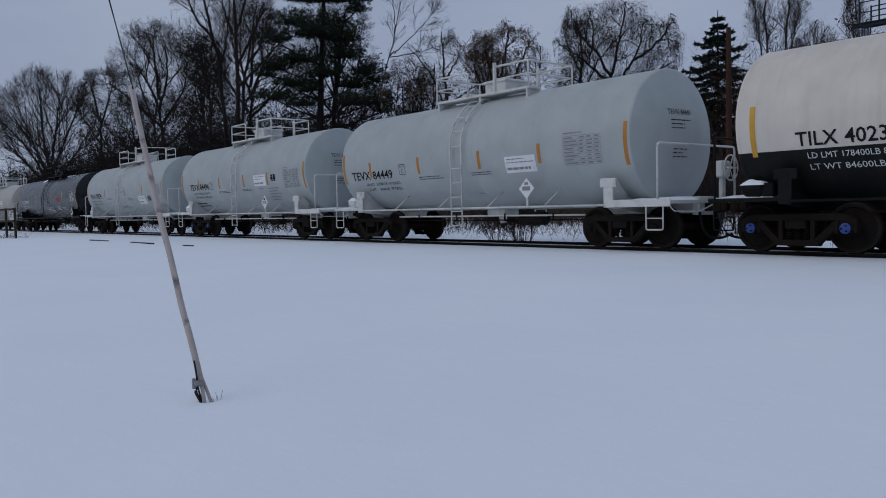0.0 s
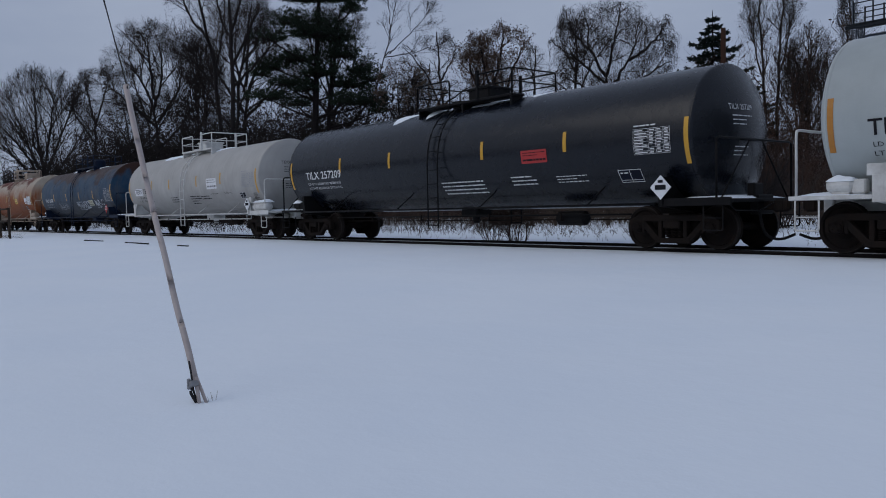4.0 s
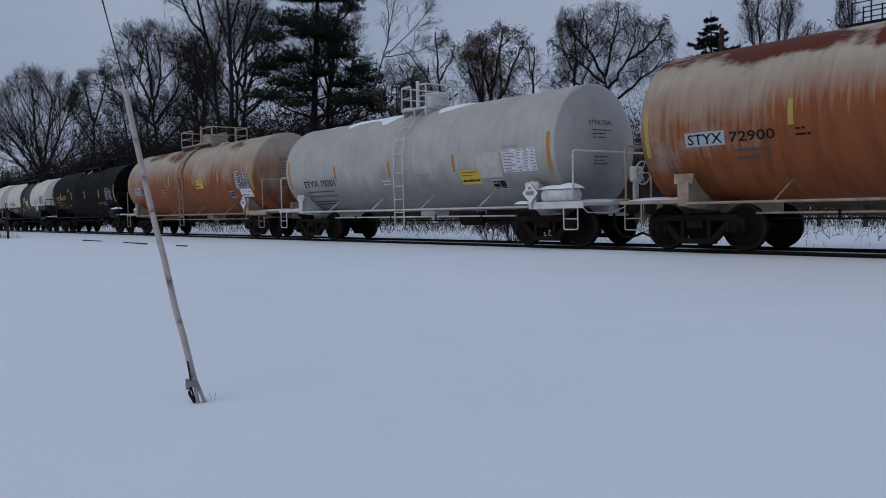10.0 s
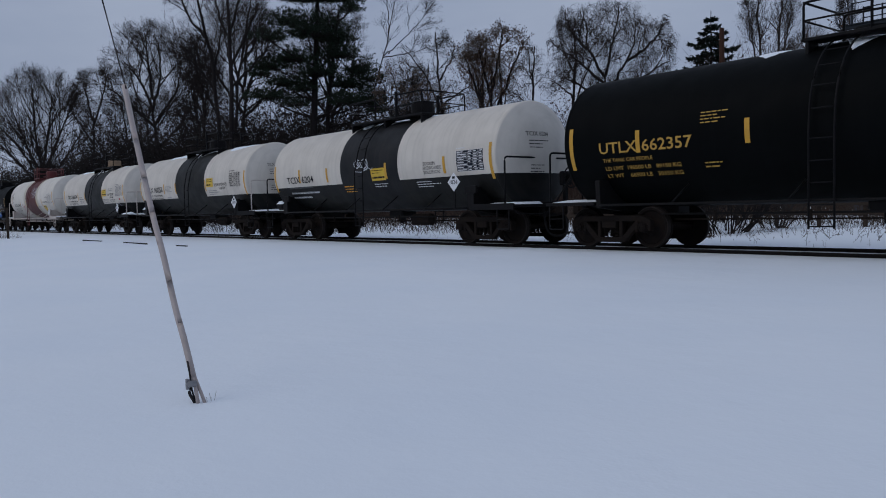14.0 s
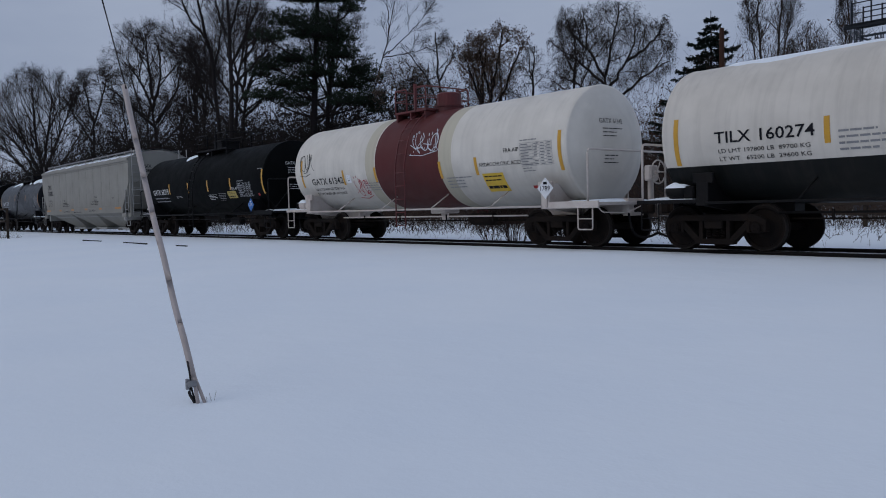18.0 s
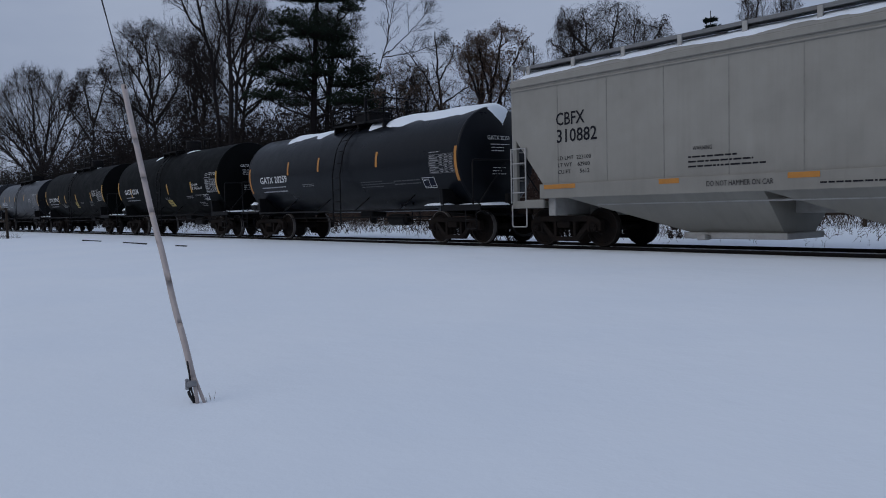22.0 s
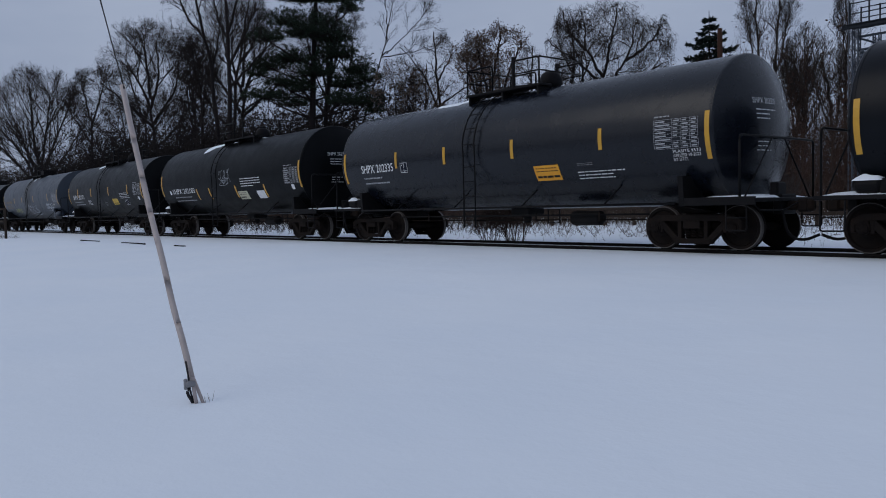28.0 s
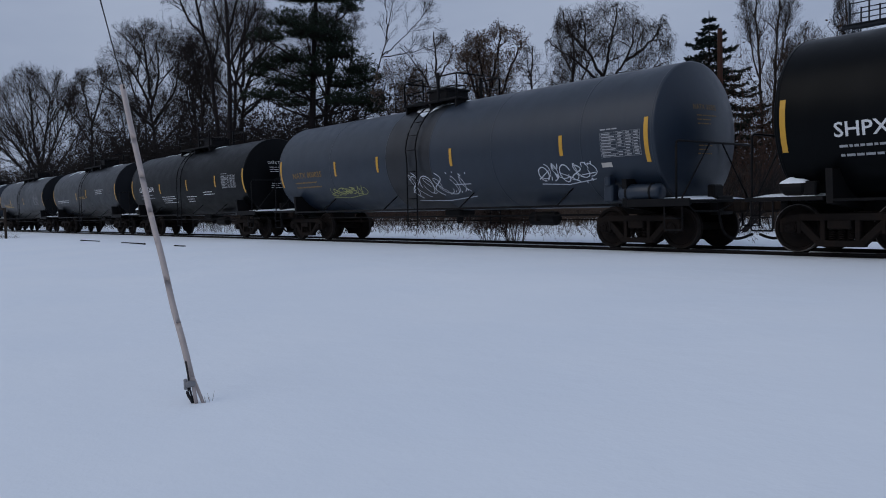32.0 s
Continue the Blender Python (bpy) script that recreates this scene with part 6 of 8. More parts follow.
DRY_LEAF = plain("dry_brown_leaves", (0.070, 0.044, 0.031), 0.8, 0.0, (0.05, 0.03, 0.02), 0.5, 2)
TWIG_DARK = plain("dark_twigs", (0.024, 0.020, 0.019), 0.9, 0.0, (0.018, 0.015, 0.014), 0.4, 2)
OLD_WOOD = plain("old_timber", (0.050, 0.038, 0.030), 0.85, 0.0, (0.025, 0.02, 0.017), 0.5, 3)
POLE_WOOD = plain("reddish_pole_timber", (0.055, 0.028, 0.020), 0.85, 0.0, (0.05, 0.03, 0.02), 0.4, 4)
DECK_STEEL = plain("dark_deck_steel", (0.022, 0.026, 0.032), 0.6, 0.2, (0.02, 0.02, 0.02), 0.3, 4)
TOWER_STEEL = plain("grey_tower_steel", (0.075, 0.090, 0.115), 0.6, 0.4, (0.05, 0.05, 0.05), 0.3, 4)
WEED_DARK = plain("dead_brown_weeds", (0.060, 0.040, 0.028), 0.9, 0.0, (0.03, 0.02, 0.015), 0.4, 2)
WEED = plain("dry_weeds", (0.13, 0.095, 0.065), 0.9, 0.0, (0.06, 0.045, 0.03), 0.4, 2)


class Sticks:
    """Many tapered sticks gathered into one mesh."""

    def __init__(self):
        self.v, self.f = [], []

    def stick(self, a, b, ra, rb, sides=4):
        a, b = Vector(a), Vector(b)
        d = (b - a)
        if d.length < 1e-5:
            return
        d.normalize()
        u = d.orthogonal().normalized()
        w = d.cross(u)
        k = len(self.v)
        for p, r in ((a, ra), (b, rb)):
            for i in range(sides):
                q = 2 * math.pi * i / sides
                self.v.append(p + r * (math.cos(q) * u + math.sin(q) * w))
        for i in range(sides):
            self.f.append((k + i, k + (i + 1) % sides, k + sides + (i + 1) % sides, k + sides + i))

    def twig(self, a, b, w):
        """A hair-thin twig."""
        a, b = Vector(a), Vector(b)
        s = (b - a).orthogonal().normalized() * w
        k = len(self.v)
        self.v += [a - s, a + s, b]
        self.f.append((k, k + 1, k + 2))

    def leaf(self, p, d, n, length, width):
        """A small pointed blade."""
        p, d = Vector(p), Vector(d).normalized()
        s = d.cross(Vector(n)).normalized() * width / 2
        k = len(self.v)
        self.v += [p, p + d * length * 0.45 + s, p + d * length, p + d * length * 0.45 - s]
        self.f.append((k, k + 1, k + 2, k + 3))

    def mesh(self, name, mat, smooth=False):
        return raw_mesh(name, self.v, self.f, mat, smooth)


def grow(rnd, wood, twig, p, d, length, radius, level, spread=0.55, droop=0.0, up=0.12, ends=None, kids=(3, 5), fine=0.011):
    """One limb: a bent run of sticks that forks."""
    steps = 4 if level > 2 else 3 if level == 2 else 2 if level == 1 else 1
    pts = [Vector(p)]
    d = Vector(d).normalized()
    for i in range(steps):
        jit = Vector((rnd.gauss(0, 1), rnd.gauss(0, 1), rnd.gauss(0, 0.7))) * 0.13
        d = (d + jit + Vector((0, 0, up - droop * max(0, 2.4 - level)))).normalized()
        pts.append(pts[-1] + d * length / steps)
    r1 = max(fine * 0.7, radius * 0.45)
    for i in range(steps):
        ra, rb = radius + (r1 - radius) * i / steps, radius + (r1 - radius) * (i + 1) / steps
        (wood if level >= 2 else twig).stick(pts[i], pts[i + 1], ra, rb, 5 if level >= 3 else 3)
    if level == 0:
        if ends is not None:
            ends.append((pts[-1], d))
        return
    n = rnd.randint(*kids) + (1 if level <= 2 else 0)
    for i in range(n):
        s = 0.3 + 0.7 * (i + rnd.random()) / n
        j = min(steps - 1, int(s * steps))
        q = pts[j].lerp(pts[j + 1], s * steps - j)
        side = Vector((rnd.gauss(0, 1), rnd.gauss(0, 1), rnd.gauss(0, 0.6))).normalized()
        nd = (d * (1 - spread) + side * spread * 1.25).normalized()
        k = rnd.uniform(0.5, 0.78) * (1.1 - 0.45 * s)
        grow(rnd, wood, twig, q, nd, length * k * 1.15, max(fine, radius * (0.62 - 0.22 * s)), level - 1, spread, droop, up, ends, kids, fine)
    grow(rnd, wood, twig, pts[-1], d, length * 0.62, max(fine, r1), level - 1, spread, droop, up, ends, kids, fine)


class Bundle:
    """Many tapered sticks, hair-thin twigs and blades gathered as arrays into one mesh."""

    def __init__(self):
        self.v, self.f, self.count = [], [], 0

    def sticks(self, a, b, ra, rb, sides):
        if not len(a):
            return
        d = b - a
        d /= np.linalg.norm(d, axis=1)[:, None] + 1e-9
        ref = np.where(np.abs(d[:, 2:3]) < 0.8, np.array([[0.0, 0.0, 1.0]]), np.array([[1.0, 0.0, 0.0]]))
        u = np.cross(d, ref)
        u /= np.linalg.norm(u, axis=1)[:, None]
        w = np.cross(d, u)
        rings = []
        for p, r in ((a, ra), (b, rb)):
            for i in range(sides):
                q = 2 * math.pi * i / sides
                rings.append(p + np.asarray(r)[:, None] * (math.cos(q) * u + math.sin(q) * w))
        self.v.append(np.stack(rings, 1).reshape(-1, 3))
        k = self.count + 2 * sides * np.arange(len(a))[:, None]
        for i in range(sides):
            j = (i + 1) % sides
            self.f += (k + np.array([[i, j, sides + j, sides + i]])).tolist()
        self.count += 2 * sides * len(a)

    def twigs(self, a, b, w):
        """Single slender pointed slips."""
        s = np.cross(b - a, np.random.default_rng(len(a)).normal(size=a.shape))
        s *= np.asarray(w)[:, None] / (np.linalg.norm(s, axis=1)[:, None] + 1e-9)
        self.v.append(np.stack((a - s, a + s, b), 1).reshape(-1, 3))
        self.f += (self.count + 3 * np.arange(len(a))[:, None] + np.array([[0, 1, 2]])).tolist()
        self.count += 3 * len(a)

    def blades(self, p, d, length, width, rng):
        """Small pointed leaves or needles."""
        d = d / (np.linalg.norm(d, axis=1)[:, None] + 1e-9)
        s = np.cross(d, rng.normal(size=p.shape))
        s *= width / 2 / (np.linalg.norm(s, axis=1)[:, None] + 1e-9)
        m, e = p + d * length[:, None] * 0.45, p + d * length[:, None]
        self.v.append(np.stack((p, m + s, e, m - s), 1).reshape(-1, 3))
        self.f += (self.count + 4 * np.arange(len(p))[:, None] + np.array([[0, 1, 2, 3]])).tolist()
        self.count += 4 * len(p)

    def mesh(self, name, mat):
        return raw_mesh(name, np.vstack(self.v).tolist() if self.v else [], self.f, mat)


def unit(a):
    return a / (np.linalg.norm(a, axis=1)[:, None] + 1e-9)


def run_limbs(rng, p, d, length, r0, r1, segs, wander, lift):
    """Every limb of one order at once, as bent runs: its points, radii and headings."""
    pts, rad, heads = [p], [r0], [d]
    for k in range(segs):
        d = unit(d + rng.normal(size=d.shape) * wander + np.array((0, 0, lift)))
        pts.append(pts[-1] + d * (length / segs)[:, None])
        rad.append(r0 + (r1 - r0) * (k + 1) / segs)
        heads.append(d)
    return np.stack(pts, 1), np.stack(rad, 1), np.stack(heads, 1)


def offshoots(rng, pts, rad, heads, each, lo, spread, lift):
    """Starts, headings and radii of the next order, spread along each limb."""
    n, segs = len(pts), pts.shape[1] - 1
    i = np.repeat(np.arange(n), each)
    s = lo + (0.999 - lo) * (np.tile(np.arange(each), n) + rng.random(len(i))) / each
    k = np.minimum((s * segs).astype(int), segs - 1)
    fr = s * segs - k
    p = pts[i, k] * (1 - fr)[:, None] + pts[i, k + 1] * fr[:, None]
    r = rad[i, k] * (1 - fr) + rad[i, k + 1] * fr
    h = heads[i, k + 1]
    side = rng.normal(size=p.shape)
    side -= h * (side * h).sum(1)[:, None]
    d = unit(h * math.cos(spread) + unit(side) * math.sin(spread) * rng.uniform(0.7, 1.3, len(i))[:, None] + np.array((0, 0, lift)))
    return p, d, r, s


def bare_tree(seed, stems, blobs, r0=0.25, each=(9, 7, 6, 4), first=0.30, lengths=(3.0, 1.6, 0.9, 0.5), spread=0.75, lift=(0.10, 0.08, 0.05, 0.0), thin=0.010,
              leaves=0, leaf=(0.19, 0.12), wood_mat=None, twig_mat=None, leaf_mat=None):
    """A broadleaved tree: stems [(u, z), ...] in the plane that faces the field, four orders of limbs and twigs kept inside ellipsoids (u, z, ru, rz)."""
    rng = np.random.default_rng(seed)
    wood, twig, leaf_b = Bundle(), Bundle(), Bundle()
    bl = np.array(blobs, float)
    rv = np.minimum(bl[:, 2], bl[:, 3] * 1.3)
    off = rng.uniform(-0.25, 0.25, len(bl)) * rv

    def inside(q):
        e = ((q[:, None, 0] - bl[:, 0]) / bl[:, 2]) ** 2 + ((q[:, None, 1] - off) / rv) ** 2 + ((q[:, None, 2] - bl[:, 1]) / bl[:, 3]) ** 2
        return (e < rng.uniform(0.8, 1.4, (len(q), 1))).any(1)
    P, Rr, Hh = [], [], []
    for j, path in enumerate(stems):
        path = np.array(path, float)
        t = np.linspace(0, len(path) - 1, 13)
        k = np.minimum(t.astype(int), len(path) - 2)
        flat = path[k] + (path[k + 1] - path[k]) * (t - k)[:, None]
        for _ in range(2):
            flat[1:-1] = (flat[:-2] + 2 * flat[1:-1] + flat[2:]) / 4
        away = 0.0 if j == 0 else rng.uniform(-0.35, 0.35) * np.linalg.norm(path[-1] - path[0])
        q = np.stack((flat[:, 0], away * np.linspace(0, 1, 13), flat[:, 1]), 1) + rng.normal(size=(13, 3)) * 0.05
        base = r0 if j == 0 else r0 * 0.55
        P.append(q)
        Rr.append(base + (base * 0.28 - base) * np.linspace(0, 1, 13) ** 0.9)
        Hh.append(unit(np.gradient(q, axis=0)))
    pts, rad, heads = np.array(P), np.array(Rr), np.array(Hh)
    wood.sticks(pts[:, :-1].reshape(-1, 3), pts[:, 1:].reshape(-1, 3), rad[:, :-1].ravel(), rad[:, 1:].ravel(), 8)
    last = len(each) - 1
    for order, (m, ln) in enumerate(zip(each, lengths)):
        lo = first if order == 0 else 0.15
        p, d, r, s = offshoots(rng, pts, rad, heads, m, lo, spread * (1.0 if order < 2 else 0.85), lift[order])
        length = (1.55, 1.5, 1.3, 1.25)[order] * ln * rng.uniform(0.55, 1.25, len(p)) * (1.15 - 0.45 * s)
        for _ in range(3):
            length = np.where(inside(p + d * length[:, None]), length, length * 0.66)
        keep = inside(p) | (length > 0.25 * ln)
        p, d, r, length = p[keep], d[keep], r[keep], length[keep]
        ra = np.maximum(thin, np.minimum(r * 0.6, 0.018 * length + thin))
        segs = 4 if order < 2 else 2
        pts, rad, heads = run_limbs(rng, p, d, length, ra, np.maximum(thin * 0.6, ra * 0.35), segs, (0.16, 0.17, 0.2, 0.22)[min(order, 3)], lift[order] * 0.6)
        a, b, qa, qb = pts[:, :-1].reshape(-1, 3), pts[:, 1:].reshape(-1, 3), rad[:, :-1].ravel(), rad[:, 1:].ravel()
        if order >= 2:
            twig.twigs(a, b, qa * (0.9 if order == last else 1.1))
        else:
            thick = qa > 0.05
            wood.sticks(a[thick], b[thick], qa[thick], qb[thick], 5)
            twig.sticks(a[~thick], b[~thick], qa[~thick], qb[~thick], 3)
    if leaves:
        tips = np.repeat(pts[:, 1:].reshape(-1, 3), leaves, 0)
        tips = tips + rng.normal(size=tips.shape) * 0.08
        leaf_b.blades(tips, rng.normal(size=tips.shape) + np.array((0, 0, -0.5)), leaf[0] * rng.uniform(0.7, 1.2, len(tips)), leaf[1], rng)
    out = [("trunk", wood.mesh("trunk", wood_mat or BARK_DARK)), ("crown", twig.mesh("crown", twig_mat or TWIG_DARK))]
    if leaves:
        out.append(("foliage", leaf_b.mesh("foliage", leaf_mat or DRY_LEAF)))
    return out


def pine_meshes(seed, stems, pads, r0):
    """A pine: stems, limbs out to flat pads of needles (u, z, ru, rz), and the needles in tufts."""
    rng = np.random.default_rng(seed)
    wood, twig, green = Bundle(), Bundle(), Bundle()
    spine = []
    for j, path in enumerate(stems):
        path = np.array(path, float)
        t = np.linspace(0, len(path) - 1, 15)
        k = np.minimum(t.astype(int), len(path) - 2)
        flat = path[k] + (path[k + 1] - path[k]) * (t - k)[:, None]
        q = np.stack((flat[:, 0], np.full(15, 0.5 * j), flat[:, 1]), 1)
        r = np.linspace(r0, r0 * 0.2, 15) * (1.0 if j == 0 else 0.7)
        wood.sticks(q[:-1], q[1:], r[:-1], r[1:], 9)
        spine.append(q)
    spine = np.vstack(spine)
    for u, z, ru, rz in pads:
        ru, rz, v = ru * 1.08, rz * 1.22, rng.uniform(-1.1, 0.6) * min(ru, 1.6)
        n = int(28 * ru * (ru + 0.8) * (0.7 + rz)) + 24
        c = rng.normal(size=(n, 3))
        c = unit(c) * (rng.random(n) ** 0.42)[:, None]
        c[:, 2] = np.where(c[:, 2] < -0.25, c[:, 2] * 0.4, c[:, 2])
        rag = 1 + 0.22 * np.sin(3.1 * c[:, 0] * 2 + u) * np.cos(2.7 * c[:, 1] * 2 + z)
        c = np.array((u, v, z)) + c * np.array((ru, min(ru, 2.2) * 0.9, rz)) * rag[:, None]
        start = spine[np.argmin(np.abs(spine[:, 2] - (z - 0.7 * ru - 0.3)) + np.abs(spine[:, 0] - u) * 0.2)]
        hub = np.array((u, v, z - 0.25 * rz))
        bend_pt = start * 0.5 + hub * 0.5 + np.array((0, 0, -0.15))
        limb = np.array([start, bend_pt, hub])
        wood.sticks(limb[:-1], limb[1:], np.array((0.11, 0.08)), np.array((0.08, 0.05)), 6)
        pick = c[rng.random(n) < 0.22]
        mid = (pick + hub) / 2 + np.array((0, 0, -0.1)) + rng.normal(size=pick.shape) * 0.1
        twig.sticks(np.repeat(hub[None], len(pick), 0), mid, np.full(len(pick), 0.035), np.full(len(pick), 0.022), 3)
        twig.sticks(mid, pick, np.full(len(pick), 0.022), np.full(len(pick), 0.010), 3)
        tuft = np.repeat(c, 8, 0) + rng.normal(size=(8 * n, 3)) * 0.06
        out = np.repeat(unit(c - hub), 8, 0)
        green.blades(tuft, rng.normal(size=tuft.shape) + out * 0.8 + np.array((0, 0, 0.35)), rng.uniform(0.20, 0.36, len(tuft)), 0.060, rng)
    return [("trunk", wood.mesh("trunk", BARK_DARK)), ("bough", twig.mesh("bough", BARK_DARK)), ("foliage", green.mesh("foliage", NEEDLE))]


def spruce_meshes(seed, height, reach, tiers):
    """A spruce in clear tiers: boughs that sag and turn up at the tip, hung with short needle sprays."""
    rng = np.random.default_rng(seed)
    wood, green = Bundle(), Bundle()
    z = np.linspace(-0.3, height, 12)
    trunk = np.stack((0 * z, 0 * z, z), 1)
    r = np.linspace(0.22, 0.02, 12)
    wood.sticks(trunk[:-1], trunk[1:], r[:-1], r[1:], 8)
    for k in range(tiers):
        u = (k + 0.5) / tiers
        zc = height * (0.06 + 0.92 * u)
        long = reach * (1 - u) ** 0.8 + 0.12
        m = rng.integers(7, 10)
        for ang in np.linspace(0, 2 * math.pi, m, endpoint=False) + rng.uniform(0, 1) + rng.normal(size=m) * 0.12:
            ln = long * rng.uniform(0.6, 1.15)
            s = np.linspace(0, 1, 6)
            rise = -0.42 * ln * s + 0.30 * ln * s ** 3 + rng.normal() * 0.16
            b = np.stack((math.cos(ang) * ln * s, math.sin(ang) * ln * s, zc + rise), 1)
            rb = np.linspace(0.035, 0.010, 6)
            wood.sticks(b[:-1], b[1:], rb[:-1], rb[1:], 4)
            n = int(34 * ln) + 8
            t = rng.random(n) ** 0.8
            base = np.stack([np.interp(t, s, b[:, i]) for i in range(3)], 1)
            wide = (0.26 * ln * (1.08 - t) + 0.06) * rng.uniform(-1, 1, n)
            base += np.stack((-math.sin(ang) * wide, math.cos(ang) * wide, -0.10 * np.abs(wide) + rng.normal(size=n) * 0.03), 1)
            out = np.stack((math.cos(ang) - math.sin(ang) * np.sign(wide) * 0.6, math.sin(ang) + math.cos(ang) * np.sign(wide) * 0.6, -0.25 + 0 * wide), 1)
            tuft = np.repeat(base, 3, 0)
            green.blades(tuft, np.repeat(out, 3, 0) + rng.normal(size=tuft.shape) * 0.45, rng.uniform(0.18, 0.34, len(tuft)), 0.085, rng)
    return [("trunk", wood.mesh("trunk", BARK_DARK)), ("crown", green.mesh("crown", SPRUCE))]


def tree(name, label, meshes, x, y, turn=0.0, size=1.0, z=None, category="tree", group=""):
    top = tagged(new(name), label, category, group=group)
    top.matrix_basis = Matrix.Translation((x, y, ground_height(x, y) if z is None else z)) @ Matrix.Rotation(turn, 4, "Z") @ Matrix.Diagonal((size, size, size, 1))
    for nm, me in meshes:
        mesh_object(nm, me, top)
    return top


# ---- woods behind the track ----
GROVE = "bare trees of the wood"
round_tree = bare_tree(14, [[(0, -0.4), (0.14, 9.0), (-0.18, 14.6)], [(0.14, 8.0), (-2.97, 16.5), (-4.7, 22.3)], [(0.3, 9.0), (3.4, 17.0), (5.6, 22.2)], [(0, 10), (-1.0, 19.2), (-0.9, 25.7)],
                            [(0.2, 10), (1.8, 19.3), (2.4, 24.8)], [(0.19, 6.4), (4.7, 13.2), (7.6, 18.2)], [(-0.2, 6.4), (-4.6, 12.6), (-9.3, 17.8)], [(0, 7), (-2.6, 13), (-8, 20)]],
                       [(0.14, 21.0, 9.9, 9.6), (-4.9, 17.0, 8.8, 9.0), (4.2, 16.5, 6.2, 9.4), (-9.6, 16.0, 6.0, 8.0)], 0.5, (10, 8, 7, 5), 0.25, (6.2, 3.4, 1.9, 1.1), 0.62, (0.16, 0.14, 0.1, 0.05), 0.019)
spread_tree = bare_tree(11, [[(0.9, -0.4), (0.7, 10.8), (0.2, 14.3)], [(0.2, 14.3), (-1.1, 17.7), (-3.0, 20.0)], [(0.3, 13.6), (1.5, 17.8), (1.3, 21.9)], [(0.4, 15), (0.05, 19.8), (-0.3, 23.2)],
                             [(0.7, 12.2), (3.4, 16.4), (3.9, 19.9)], [(0.65, 11.5), (-2.8, 14.9), (-5.3, 16.9)], [(0.8, 9), (3.6, 12), (5.0, 14.5)]],
                        [(-0.4, 20.3, 4.3, 4.3), (-3.0, 18.3, 3.2, 3.5), (2.9, 20.2, 3.2, 4.0), (-0.3, 14.9, 6.4, 4.2), (-6.0, 15.6, 2.5, 3.0)], 0.34, (9, 7, 6, 5), 0.3, (3.6, 2.1, 1.2, 0.8), 0.8, thin=0.014)
shoulder_tree = bare_tree(12, [[(0, -0.4), (0.4, 11.8), (0.45, 17)], [(0.4, 15.5), (-0.6, 20.4), (-0.9, 22.2)], [(0.45, 15), (2.2, 20.6), (2.7, 23.2)], [(0.4, 12), (-2, 16), (-3.4, 18.6)]],
                          [(0.5, 19.0, 3.4, 4.6), (-1.4, 16.6, 3.2, 4.6), (2.6, 19.4, 3.4, 4.6), (0, 12, 4.5, 4)], 0.3, (9, 7, 6, 5), 0.35, (3.6, 2.0, 1.2, 0.8), 0.75, thin=0.016)
tall_tree = bare_tree(13, [[(0.7, -0.4), (0.66, 10.7), (0.03, 16.6), (-0.9, 20.9), (-1.6, 25.5)], [(0.56, 12.3), (-1.4, 15.5), (-3.7, 16.8)], [(0.27, 14.5), (1.1, 18.3), (1.55, 22.5)], [(-0.24, 17.7), (-2.0, 19.8), (-2.7, 22.8)]],
                      [(-1.5, 19.2, 3.1, 4.0), (-2.7, 16.0, 2.3, 2.6), (1.4, 20.4, 2.3, 3.9), (-0.85, 24, 3.9, 3.4), (-0.2, 13.4, 3.3, 3.3)], 0.24, (9, 6, 5, 3), 0.4, (2.6, 1.5, 0.9, 0.7), 0.8, thin=0.012)
twin_tree = bare_tree(18, [[(0.1, -0.4), (0.2, 9.7), (0.3, 15.6), (0.2, 20.4), (0.1, 24.7)], [(0.3, 13.6), (1.9, 16.6), (2.7, 19)], [(0.35, 16.5), (1.25, 19.5), (2, 22)], [(0.28, 11.7), (2.2, 13.7), (3.5, 15.2)],
                           [(0.3, 15.6), (-0.7, 18.4), (-0.8, 21.3)]],
                      [(1.2, 18.5, 2.3, 3.5), (2.3, 15.1, 2.0, 3.0), (0.4, 22.5, 3.0, 3.4), (-0.7, 16.5, 1.8, 3.5)], 0.25, (8, 6, 5, 3), 0.42, (2.3, 1.4, 0.9, 0.6), 0.8, thin=0.012)
thin_tree = bare_tree(20, [[(0.39, -0.4), (0.48, 8.6), (0.2, 12.3), (0.04, 14.4)], [(0.5, 7.8), (-0.7, 11), (-1.8, 12.4), (-2.5, 13.0)], [(0.3, 10.6), (1.2, 12.3), (1.5, 13.4)], [(0.33, 8.6), (1.9, 9.9), (3.4, 10.5)]],
                      [(0.1, 12.9, 1.35, 1.9), (-1.5, 11.9, 1.9, 1.35), (1.1, 11.4, 1.6, 1.8), (2.1, 10.1, 1.8, 1.2)], 0.14, (7, 6, 5, 4), 0.4, (1.5, 0.9, 0.55, 0.35), 0.85, thin=0.008)
leafy_sapling = bare_tree(25, [[(0, -0.4), (0.25, 7.7), (-0.03, 10.8)], [(0.2, 7), (1.3, 10.3), (2, 11.6)], [(0.2, 6.5), (-0.7, 9), (-0.9, 10.8)]],
                          [(0.2, 10.4, 1.75, 2.2), (1.5, 10.0, 1.4, 1.9), (-0.5, 9.0, 1.6, 1.5)], 0.12, (8, 6, 5, 3), 0.4, (1.5, 0.9, 0.5, 0.3), 0.85, thin=0.008, leaves=1, leaf=(0.11, 0.055))
